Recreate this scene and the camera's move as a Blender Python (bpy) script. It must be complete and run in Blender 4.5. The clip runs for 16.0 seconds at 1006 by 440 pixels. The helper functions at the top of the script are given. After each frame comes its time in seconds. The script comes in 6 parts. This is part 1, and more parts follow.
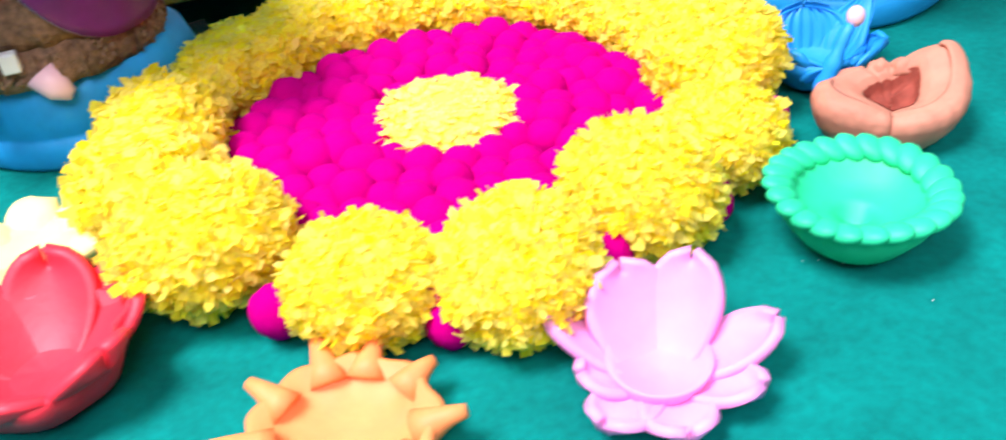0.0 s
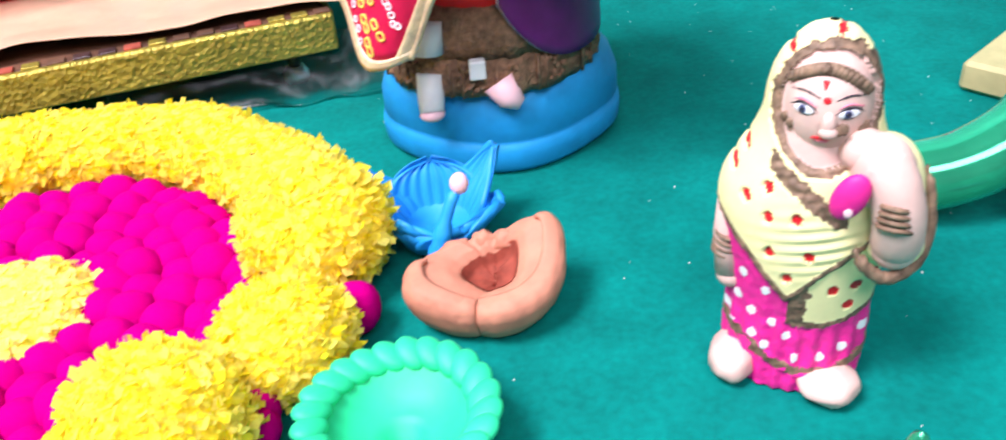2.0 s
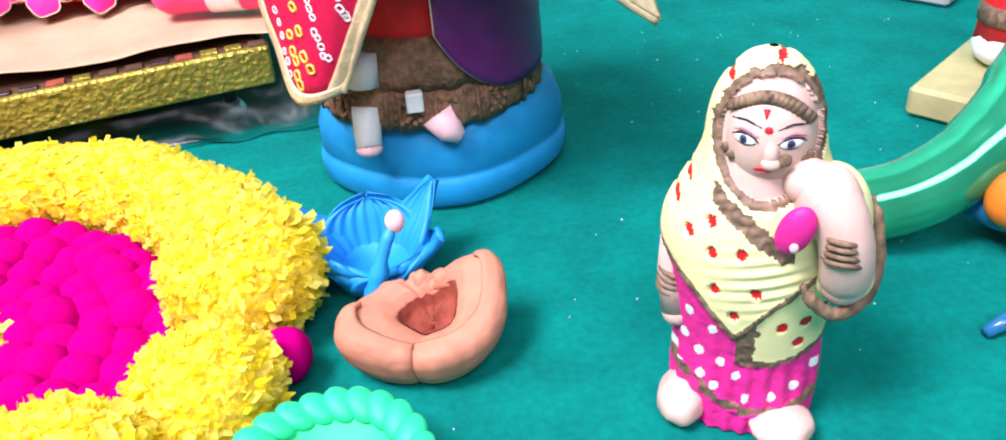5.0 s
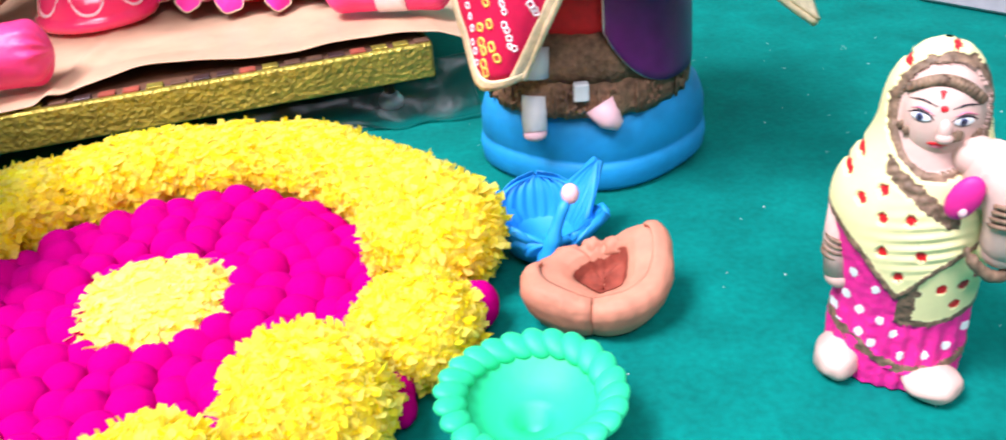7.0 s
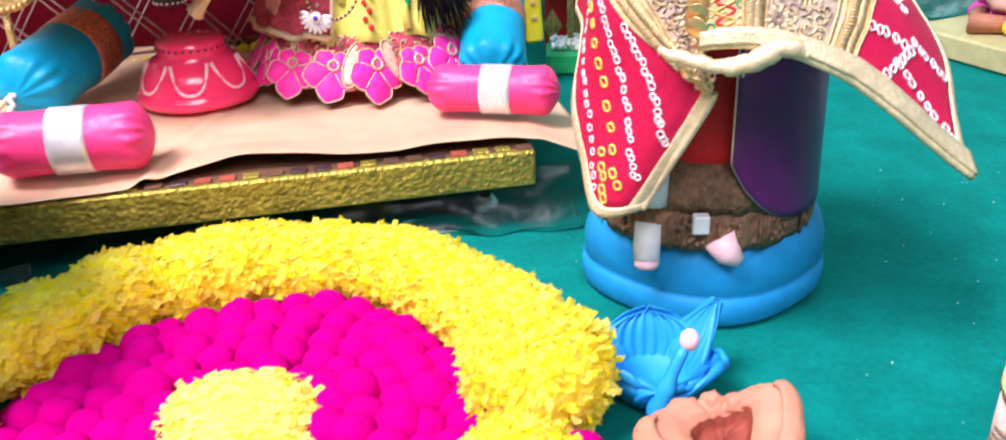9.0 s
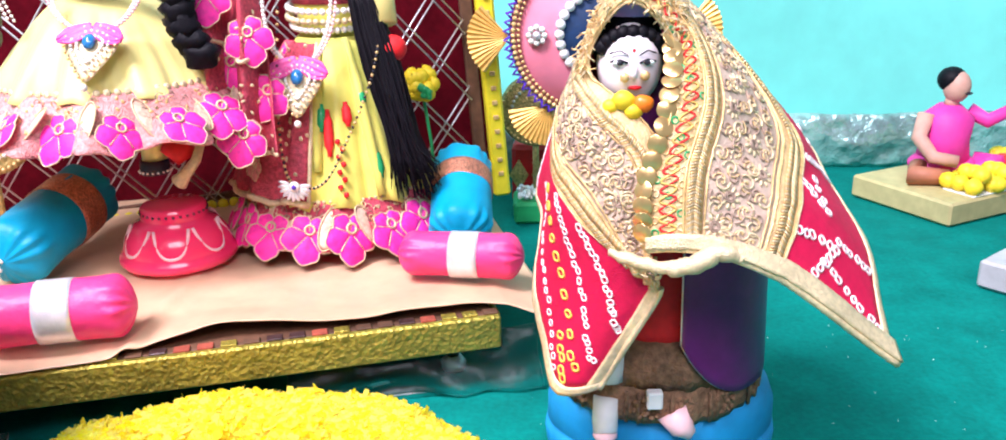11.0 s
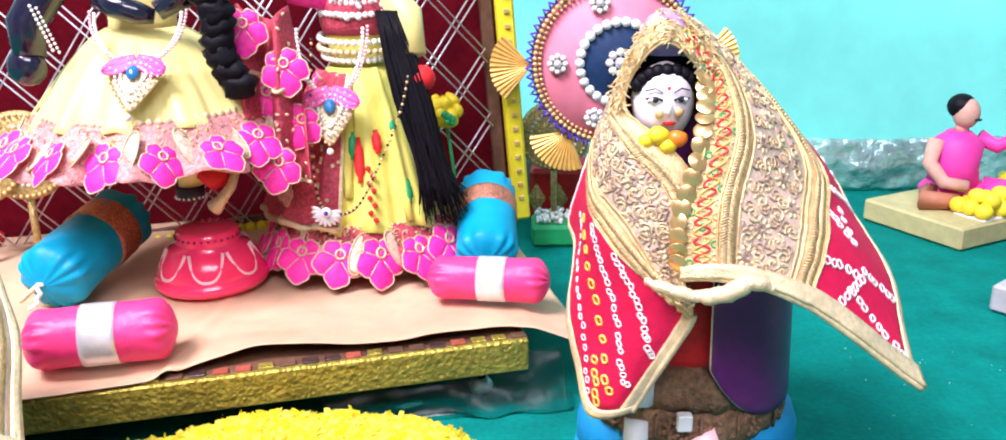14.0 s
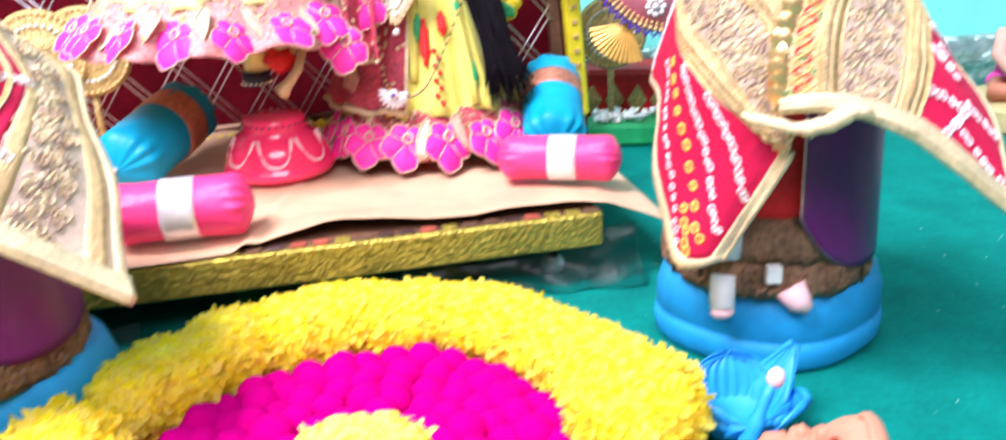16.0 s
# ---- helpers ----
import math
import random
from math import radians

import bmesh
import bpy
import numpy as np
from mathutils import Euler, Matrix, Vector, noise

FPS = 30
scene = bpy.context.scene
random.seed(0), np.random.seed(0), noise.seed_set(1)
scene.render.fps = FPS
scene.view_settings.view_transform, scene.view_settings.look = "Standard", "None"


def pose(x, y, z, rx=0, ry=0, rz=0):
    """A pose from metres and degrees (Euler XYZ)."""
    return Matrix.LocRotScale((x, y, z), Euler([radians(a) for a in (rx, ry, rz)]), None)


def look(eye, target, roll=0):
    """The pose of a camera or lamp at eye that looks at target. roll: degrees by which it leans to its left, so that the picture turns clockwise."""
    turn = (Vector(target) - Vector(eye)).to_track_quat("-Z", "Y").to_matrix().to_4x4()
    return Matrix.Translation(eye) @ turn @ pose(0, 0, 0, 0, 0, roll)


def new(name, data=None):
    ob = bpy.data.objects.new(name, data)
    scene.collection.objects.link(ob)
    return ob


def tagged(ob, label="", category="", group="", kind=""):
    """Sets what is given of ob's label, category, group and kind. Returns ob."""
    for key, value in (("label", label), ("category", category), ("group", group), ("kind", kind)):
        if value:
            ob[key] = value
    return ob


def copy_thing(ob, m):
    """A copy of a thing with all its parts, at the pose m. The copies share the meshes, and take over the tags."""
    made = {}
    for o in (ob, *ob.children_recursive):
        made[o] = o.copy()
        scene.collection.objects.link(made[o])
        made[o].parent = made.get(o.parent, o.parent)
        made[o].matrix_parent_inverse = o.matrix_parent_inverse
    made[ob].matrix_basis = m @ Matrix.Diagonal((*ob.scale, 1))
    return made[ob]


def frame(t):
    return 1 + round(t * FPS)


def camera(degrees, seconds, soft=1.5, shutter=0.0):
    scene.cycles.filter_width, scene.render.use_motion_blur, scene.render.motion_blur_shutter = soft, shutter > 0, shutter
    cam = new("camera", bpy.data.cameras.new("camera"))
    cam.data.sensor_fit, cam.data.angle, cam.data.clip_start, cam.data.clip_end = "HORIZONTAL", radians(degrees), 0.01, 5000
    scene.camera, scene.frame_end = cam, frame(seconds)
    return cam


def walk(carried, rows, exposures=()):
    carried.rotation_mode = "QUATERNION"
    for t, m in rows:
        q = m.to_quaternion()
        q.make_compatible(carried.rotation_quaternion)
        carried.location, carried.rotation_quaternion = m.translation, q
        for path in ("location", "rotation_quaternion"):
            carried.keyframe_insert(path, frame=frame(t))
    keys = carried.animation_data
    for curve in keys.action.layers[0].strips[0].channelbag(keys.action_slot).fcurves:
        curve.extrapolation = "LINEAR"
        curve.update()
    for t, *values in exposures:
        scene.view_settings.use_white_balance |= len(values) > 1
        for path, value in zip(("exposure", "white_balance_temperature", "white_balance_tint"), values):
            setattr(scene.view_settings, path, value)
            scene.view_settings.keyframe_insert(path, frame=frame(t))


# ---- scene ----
import functools

cam = camera(59.0, 16.0, soft=1.7, shutter=0.5)
PATH = [
    (0, (0.066, 0.063, 0.273), (-0.074, 1.685, -0.89), -6.5),
    (0.5, (0.113, 0.088, 0.273), (0.028, 1.722, -0.877), -5.8),
    (1, (0.171, 0.119, 0.282), (0.183, 1.771, -0.845), -4.3),
    (1.5, (0.206, 0.129, 0.288), (0.279, 1.788, -0.827), -4.0),
    (2, (0.239, 0.143, 0.299), (0.331, 1.8, -0.816), -5.1),
    (2.5, (0.258, 0.144, 0.318), (0.344, 1.804, -0.794), -7.2),
    (3, (0.257, 0.14, 0.325), (0.295, 1.801, -0.789), -8.5),
    (3.5, (0.255, 0.159, 0.284), (0.286, 1.808, -0.846), -7.4),
    (4, (0.253, 0.168, 0.286), (0.367, 1.838, -0.809), -4.8),
    (4.2, (0.253, 0.166, 0.289), (0.417, 1.841, -0.792), -4.2),
    (6.3, (0.245, 0.153, 0.291), (0.437, 1.844, -0.762), -4.7),
    (6.5, (0.237, 0.145, 0.302), (0.408, 1.843, -0.741), -4.7),
    (7, (0.189, 0.107, 0.300), (0.233, 1.830, -0.716), -4.7),
    (7.5, (0.182, 0.107, 0.296), (0.196, 1.828, -0.724), -4.1),
    (8, (0.168, 0.128, 0.297), (0.154, 1.880, -0.668), -2.5),
    (8.5, (0.134, 0.115, 0.308), (0.07, 1.893, -0.607), -1.7),
    (9, (0.157, 0.154, 0.316), (0.095, 1.953, -0.556), -1.8),
    (9.5, (0.167, 0.164, 0.321), (0.114, 1.988, -0.497), -1.8),
    (10, (0.169, 0.15, 0.358), (0.141, 2.007, -0.383), -1.5),
    (12.5, (0.152, 0.13, 0.377), (0.17, 2.033, -0.237), -0.9),
    (13, (0.153, 0.128, 0.379), (0.172, 2.033, -0.229), -0.8),
    (13.5, (0.147, 0.125, 0.381), (0.157, 2.029, -0.229), -0.9),
    (14, (0.141, 0.117, 0.386), (0.143, 2.022, -0.223), -1.0),
    (14.5, (0.148, 0.119, 0.383), (0.152, 2.023, -0.231), -1.3),
    (15, (0.156, 0.125, 0.379), (0.162, 2.029, -0.234), -1.7),
    (15.5, (0.146, 0.12, 0.365), (0.138, 2.018, -0.266), -2.3),
    (16, (0.104, 0.103, 0.325), (0.035, 1.97, -0.387), -2.7),
]
walk(cam, [(t, look(eye, target, roll)) for t, eye, target, roll in PATH], [(0.0, 0.0), (9.0, 0.0), (10.0, 0.12), (12.5, 0.05), (15.5, 0.06), (16.0, 0.25)])

# ---------------------------------------------------------------- light
world = bpy.data.worlds.new("world")
scene.world = world
world.use_nodes = True
world.node_tree.nodes["Background"].inputs[0].default_value = (0.8, 0.9, 1.0, 1)
world.node_tree.nodes["Background"].inputs[1].default_value = 0.4


def area_lamp(name, eye, target, w, h, watts, color):
    data = bpy.data.lights.new(name, "AREA")
    data.shape, data.size, data.size_y, data.energy, data.color = "RECTANGLE", w, h, watts, color
    ob = new(name, data)
    ob.matrix_world = look(eye, target)
    return ob


# Added key lamp, high left inside the room; no window stands there.
area_lamp("key_light", (-0.85, -0.20, 2.28), (0.12, 0.6, 0.0), 0.9, 0.9, 150, (0.94, 0.86, 1.0))
# Ceiling light, lowered and brought forward as an added fill for front faces.
area_lamp("front_fill", (0.35, -1.15, 2.0), (0.1, 0.55, 0.0), 1.4, 0.7, 46, (0.92, 0.86, 1.0))
scene.view_settings.exposure = 0.0

# ---------------------------------------------------------------- materials


def mat(name, color, rough=0.6, metal=0.0, var=0.12, scale=60.0, bump=0.2, bump_scale=None, dist=0.001,
        spec=0.4, sheen=0.0, stain=0.15, island=0.0, subsurf=0.0, coat=0.0, alpha=1.0, hue=0.0):
    """A surface with fine grain, broader stains, and relief."""
    m = bpy.data.materials.new(name)
    m.use_nodes = True
    nt = m.node_tree
    p = nt.nodes["Principled BSDF"]
    tc = nt.nodes.new("ShaderNodeTexCoord")
    n1 = nt.nodes.new("ShaderNodeTexNoise")
    n1.inputs["Scale"].default_value, n1.inputs["Detail"].default_value = scale, 6
    n2 = nt.nodes.new("ShaderNodeTexNoise")
    n2.inputs["Scale"].default_value, n2.inputs["Detail"].default_value = scale / 9, 3
    for n in (n1, n2):
        nt.links.new(tc.outputs["Object"], n.inputs["Vector"])
    hsv = nt.nodes.new("ShaderNodeHueSaturation")
    hsv.inputs["Color"].default_value = (*color, 1)
    a = nt.nodes.new("ShaderNodeMapRange")
    a.inputs["To Min"].default_value, a.inputs["To Max"].default_value = 1 - var, 1 + var
    a.inputs["From Min"].default_value, a.inputs["From Max"].default_value = 0.3, 0.7
    nt.links.new(n1.outputs["Fac"], a.inputs["Value"])
    b = nt.nodes.new("ShaderNodeMapRange")
    b.inputs["To Min"].default_value, b.inputs["To Max"].default_value = 1 - stain, 1 + stain
    b.inputs["From Min"].default_value, b.inputs["From Max"].default_value = 0.3, 0.7
    nt.links.new(n2.outputs["Fac"], b.inputs["Value"])
    mul = nt.nodes.new("ShaderNodeMath")
    mul.operation = "MULTIPLY"
    nt.links.new(a.outputs[0], mul.inputs[0])
    nt.links.new(b.outputs[0], mul.inputs[1])
    last = mul
    if island:
        geo = nt.nodes.new("ShaderNodeNewGeometry")
        c = nt.nodes.new("ShaderNodeMapRange")
        c.inputs["To Min"].default_value, c.inputs["To Max"].default_value = 1 - island, 1 + island
        nt.links.new(geo.outputs["Random Per Island"], c.inputs["Value"])
        m2 = nt.nodes.new("ShaderNodeMath")
        m2.operation = "MULTIPLY"
        nt.links.new(last.outputs[0], m2.inputs[0])
        nt.links.new(c.outputs[0], m2.inputs[1])
        last = m2
        if hue:
            d = nt.nodes.new("ShaderNodeMapRange")
            d.inputs["To Min"].default_value, d.inputs["To Max"].default_value = 1.0 - 2 * hue, 1.0 + hue
            nt.links.new(geo.outputs["Random Per Island"], d.inputs["Value"])
            nt.links.new(d.outputs[0], hsv.inputs["Saturation"])
    nt.links.new(last.outputs[0], hsv.inputs["Value"])
    nt.links.new(hsv.outputs[0], p.inputs["Base Color"])
    p.inputs["Roughness"].default_value, p.inputs["Metallic"].default_value = rough, metal
    p.inputs["Specular IOR Level"].default_value = spec
    p.inputs["Sheen Weight"].default_value = sheen
    p.inputs["Coat Weight"].default_value = coat
    p.inputs["Alpha"].default_value = alpha
    if subsurf:
        p.inputs["Subsurface Weight"].default_value = subsurf
        p.inputs["Subsurface Radius"].default_value = (0.004, 0.003, 0.002)
        p.inputs["Subsurface Scale"].default_value = 1.0
    if bump:
        n3 = nt.nodes.new("ShaderNodeTexNoise")
        n3.inputs["Scale"].default_value, n3.inputs["Detail"].default_value = bump_scale or scale * 3, 4
        nt.links.new(tc.outputs["Object"], n3.inputs["Vector"])
        bp = nt.nodes.new("ShaderNodeBump")
        bp.inputs["Strength"].default_value, bp.inputs["Distance"].default_value = bump, dist
        nt.links.new(n3.outputs["Fac"], bp.inputs["Height"])
        nt.links.new(bp.outputs[0], p.inputs["Normal"])
    return m


def weave(m, scale, strength, dist=0.0004):
    """Adds a thread weave to the relief of a cloth."""
    nt = m.node_tree
    p = nt.nodes["Principled BSDF"]
    tc = nt.nodes.new("ShaderNodeTexCoord")
    vo = nt.nodes.new("ShaderNodeTexVoronoi")
    vo.inputs["Scale"].default_value = scale
    nt.links.new(tc.outputs["Object"], vo.inputs["Vector"])
    bp = nt.nodes.new("ShaderNodeBump")
    bp.inputs["Strength"].default_value, bp.inputs["Distance"].default_value = strength, dist
    nt.links.new(vo.outputs["Distance"], bp.inputs["Height"])
    old = p.inputs["Normal"].links
    if old:
        nt.links.new(old[0].from_socket, bp.inputs["Normal"])
    nt.links.new(bp.outputs[0], p.inputs["Normal"])
    return m


GREEN_CLOTH = weave(mat("green_felt", (0.0, 0.178, 0.150), 0.85, var=0.14, scale=220, bump=0.35, dist=0.0006, stain=0.16, spec=0.10), 1400, 0.3)
AQUA = mat("aqua_satin", (0.20, 0.78, 0.70), 0.55, var=0.04, scale=30, bump=0.05, stain=0.06, sheen=0.2)
ROOM = mat("room_plaster", (0.22, 0.24, 0.26), 0.9, var=0.05, scale=20, bump=0.1)
YELLOW = mat("marigold_yellow", (1.0, 0.88, 0.10), 0.8, var=0.05, scale=150, bump=0.0, island=0.04, hue=0.08, subsurf=0.0, spec=0.08)
YCORE = mat("marigold_core", (1.0, 0.87, 0.10), 0.85, var=0.06, scale=300, bump=0.4, bump_scale=260, dist=0.002, subsurf=0.5, spec=0.05)
YCENTRE = mat("centre_yellow", (1.0, 0.87, 0.22), 0.7, var=0.06, scale=150, bump=0.0, island=0.12, hue=0.08, subsurf=0.15, spec=0.15)
MAGENTA = mat("magenta_felt", (0.56, 0.0, 0.20), 0.95, var=0.12, scale=300, bump=0.5, bump_scale=900, dist=0.0008, spec=0.02)
MINT = mat("mint_clay", (0.02, 0.60, 0.27), 0.55, var=0.06, scale=70, bump=0.15, bump_scale=240, subsurf=0.15, stain=0.08)
PINK_CLAY = mat("pink_clay", (0.84, 0.30, 0.62), 0.55, var=0.05, scale=70, bump=0.12, bump_scale=240, subsurf=0.15, stain=0.06)
ORANGE_CLAY = mat("orange_clay", (0.93, 0.29, 0.09), 0.6, var=0.08, scale=70, bump=0.2, bump_scale=260, subsurf=0.1, stain=0.1)
RED_CLAY = mat("red_clay", (0.80, 0.03, 0.055), 0.5, var=0.1, scale=70, bump=0.2, bump_scale=240, stain=0.12)
BROWN_CLAY = mat("brown_clay", (0.56, 0.23, 0.145), 0.7, var=0.10, scale=90, bump=0.3, bump_scale=260, stain=0.12)
BROWN_DARK = mat("brown_clay_inner", (0.30, 0.06, 0.035), 0.85, var=0.25, scale=160, bump=0.6, bump_scale=260, stain=0.3)
BLUE_CLAY = mat("blue_clay", (0.015, 0.30, 0.75), 0.5, var=0.07, scale=60, bump=0.15, bump_scale=200, stain=0.08)
CREAM_CLAY = mat("cream_clay", (0.92, 0.80, 0.32), 0.6, var=0.08, scale=60, bump=0.2, bump_scale=220)
BASE_BLUE = mat("stand_blue", (0.012, 0.30, 0.66), 0.55, var=0.10, scale=70, bump=0.25, bump_scale=260, stain=0.15, dist=0.0012)
SKIN = mat("painted_skin", (0.68, 0.46, 0.39), 0.6, var=0.07, scale=120, bump=0.2, bump_scale=300, stain=0.1)
PALE_FACE = mat("white_face", (0.88, 0.78, 0.82), 0.35, var=0.05, scale=60, bump=0.05)
DARK_BROWN = mat("brown_paint", (0.19, 0.12, 0.075), 0.6, var=0.5, scale=260, bump=0.5, bump_scale=300, stain=0.4)
BROWN_CLOTH = weave(mat("brown_brocade", (0.23, 0.125, 0.07), 0.75, var=0.4, scale=240, bump=0.9, bump_scale=220, dist=0.003, stain=0.3), 600, 0.6, 0.001)
GOLD_TISSUE = weave(mat("gold_tissue", (0.64, 0.44, 0.22), 0.5, 0.15, var=0.2, scale=300, bump=0.6, bump_scale=500, dist=0.001, stain=0.15), 900, 0.5, 0.0006)
BEIGE_NET = weave(mat("beige_net", (0.56, 0.42, 0.33), 0.6, 0.05, var=0.15, scale=260, bump=0.4, bump_scale=500, stain=0.15), 1100, 0.5, 0.0005)
LACE_BROWN = mat("taupe_thread", (0.36, 0.25, 0.19), 0.5, 0.1, var=0.25, scale=300, bump=0.3, stain=0.15)
GOLD = mat("gold_thread", (0.74, 0.50, 0.22), 0.38, 0.35, var=0.25, scale=300, bump=0.3, stain=0.15)
PALE_GOLD = mat("pale_gold_trim", (0.72, 0.58, 0.36), 0.45, 0.3, var=0.15, scale=300, bump=0.8, bump_scale=900, dist=0.001)
ROSE = weave(mat("rose_red_cloth", (0.56, 0.0, 0.055), 0.75, var=0.08, scale=200, bump=0.2, bump_scale=700, stain=0.1), 1200, 0.4)
WHITE_DOT = mat("white_dye", (0.86, 0.74, 0.76), 0.8, var=0.1, scale=200, bump=0.1)
YELLOW_DOT = mat("yellow_dye", (0.88, 0.56, 0.10), 0.8, var=0.1, scale=200, bump=0.1)
PURPLE = mat("purple_satin", (0.13, 0.01, 0.14), 0.35, var=0.12, scale=120, bump=0.1, bump_scale=500)
LILAC = mat("lilac_paint", (0.48, 0.25, 0.62), 0.4, var=0.08, scale=60, bump=0.1)
RED = mat("red_cloth", (0.72, 0.015, 0.02), 0.65, var=0.12, scale=150, bump=0.2, stain=0.15)
BLACK_HAIR = mat("black_hair", (0.006, 0.005, 0.008), 0.5, spec=0.12, var=0.3, scale=300, bump=0.5, bump_scale=600)
NAVY_SKIN = mat("dark_blue_gloss", (0.012, 0.010, 0.028), 0.16, var=0.1, scale=40, bump=0.03, coat=0.4, spec=0.6)
PALE_YELLOW = mat("lemon_satin", (0.80, 0.70, 0.25), 0.5, var=0.06, scale=60, bump=0.15, bump_scale=400, stain=0.1, sheen=0.2)
LIME_YELLOW = mat("lime_satin", (0.70, 0.66, 0.13), 0.5, var=0.10, scale=60, bump=0.15, bump_scale=400, stain=0.12, sheen=0.2)
TULLE = weave(mat("rose_tulle", (0.72, 0.30, 0.29), 0.6, 0.1, var=0.35, scale=280, bump=0.7, bump_scale=500, dist=0.0015, stain=0.25), 700, 0.7, 0.001)
RED_TULLE = weave(mat("red_tulle", (0.52, 0.06, 0.10), 0.6, 0.1, var=0.35, scale=280, bump=0.7, bump_scale=500, dist=0.0015, stain=0.25), 700, 0.7, 0.001)
GAUZE_LEAF = mat("gauze_leaf", (0.72, 0.48, 0.36), 0.55, 0.1, var=0.3, scale=300, bump=0.6, bump_scale=600)
HOT_PINK = mat("hot_pink_applique", (0.92, 0.03, 0.36), 0.6, var=0.25, scale=160, bump=0.3, bump_scale=500, stain=0.15)
PINK_GLOSS = mat("pink_enamel", (0.94, 0.035, 0.14), 0.22, var=0.06, scale=40, bump=0.03, coat=0.5, stain=0.1)
PINK_PALE = mat("pale_pink_paint", (0.90, 0.56, 0.60), 0.35, var=0.06, scale=60, bump=0.05)
SATIN_PINK = mat("pink_satin", (0.90, 0.05, 0.22), 0.40, var=0.08, scale=60, bump=0.3, bump_scale=120, dist=0.003, stain=0.1, spec=0.35)
SATIN_BLUE = mat("blue_satin", (0.0, 0.31, 0.52), 0.45, var=0.08, scale=60, bump=0.25, bump_scale=120, dist=0.003, stain=0.1, spec=0.25)
SILVER = mat("silver_ribbon", (0.78, 0.76, 0.80), 0.35, 0.5, var=0.08, scale=120, bump=0.2, bump_scale=700)
COPPER = weave(mat("copper_sequin", (0.55, 0.22, 0.14), 0.4, 0.6, var=0.45, scale=400, bump=0.8, bump_scale=500, dist=0.0015, stain=0.2), 500, 0.8, 0.001)
KRAFT = mat("kraft_paper", (0.64, 0.42, 0.27), 0.42, var=0.06, scale=60, bump=0.45, bump_scale=40, dist=0.002, stain=0.12)
BOARD_GOLD = weave(mat("embossed_gold_foil", (0.42, 0.33, 0.06), 0.42, 0.6, var=0.3, scale=160, bump=0.8, bump_scale=220, dist=0.002, stain=0.25), 260, 0.7, 0.0015)
BOARD_WOOD = mat("board_wood", (0.12, 0.055, 0.03), 0.7, var=0.3, scale=80, bump=0.4, stain=0.3)
DARK_GEM = mat("dark_gem", (0.06, 0.03, 0.03), 0.3, var=0.5, scale=200, bump=0.2)
IRON = mat("iron_leg", (0.03, 0.03, 0.033), 0.45, 0.6, var=0.3, scale=120, bump=0.3)
PEARL = mat("pearl", (0.82, 0.78, 0.74), 0.22, var=0.05, scale=100, bump=0.0, coat=0.4)
PINK_STONE = mat("pink_enamel_leaf", (0.80, 0.08, 0.34), 0.4, var=0.2, scale=300, bump=0.3)
BLUE_GEM = mat("blue_gem", (0.02, 0.16, 0.40), 0.08, var=0.3, scale=300, bump=0.0, coat=0.6)
LATTICE = mat("silver_wire", (0.72, 0.70, 0.74), 0.3, 0.6, var=0.1, scale=100, bump=0.1)
MAROON = mat("maroon_velvet", (0.10, 0.003, 0.009), 0.9, var=0.2, scale=120, bump=0.3, stain=0.25, spec=0.05)
YELLOW_FRAME = mat("yellow_frame", (0.80, 0.68, 0.03), 0.5, var=0.08, scale=80, bump=0.2)
MANDALA_PINK = mat("mandala_pink", (0.86, 0.25, 0.36), 0.55, var=0.06, scale=60, bump=0.1)
ROYAL = mat("royal_blue_braid", (0.10, 0.03, 0.45), 0.6, var=0.2, scale=200, bump=0.3)
DEEP_BLUE = mat("deep_blue_felt", (0.005, 0.03, 0.10), 0.7, var=0.2, scale=100, bump=0.2)
WHITE = mat("white_lace", (0.80, 0.80, 0.80), 0.6, var=0.08, scale=200, bump=0.4)
GOLD_FAN = mat("gold_fan_paper", (0.80, 0.50, 0.14), 0.4, 0.35, var=0.12, scale=120, bump=0.1)
GOLD_LACE = weave(mat("gold_lace", (0.55, 0.40, 0.16), 0.45, 0.5, var=0.35, scale=260, bump=0.8, bump_scale=300, dist=0.002, stain=0.25), 400, 0.8, 0.001)
FOIL = mat("aqua_foil", (0.42, 0.70, 0.66), 0.16, 0.55, var=0.3, scale=60, bump=0.9, bump_scale=45, dist=0.01, stain=0.25)
TAN_SLAB = mat("tan_wood", (0.50, 0.42, 0.20), 0.6, var=0.1, scale=80, bump=0.2, stain=0.12)
GREY_SLAB = mat("grey_stone", (0.42, 0.40, 0.43), 0.6, var=0.08, scale=80, bump=0.2)
HOT_SHIRT = mat("magenta_paint", (0.80, 0.05, 0.36), 0.55, var=0.08, scale=70, bump=0.2)
BROWN_SKIN = mat("brown_skin_paint", (0.46, 0.17, 0.10), 0.6, var=0.1, scale=80, bump=0.2)
TAN_SKIN = mat("tan_skin_paint", (0.62, 0.34, 0.27), 0.6, var=0.08, scale=80, bump=0.2)
FRUIT_YELLOW = mat("fruit_yellow", (0.88, 0.66, 0.03), 0.5, var=0.1, scale=90, bump=0.2)
FRUIT_RED = mat("fruit_red", (0.75, 0.05, 0.03), 0.4, var=0.15, scale=90, bump=0.2)
GREEN_GLASS = mat("green_lustre", (0.03, 0.40, 0.20), 0.12, 0.55, var=0.15, scale=40, bump=0.05, coat=0.7, stain=0.2)
# Paler green for the bird's painted highlight strip.
GREEN_HIGHLIGHT = mat("pale_green_highlight", (0.42, 0.66, 0.50), 0.18, 0.5, var=0.25, scale=50, bump=0.1, coat=0.5)
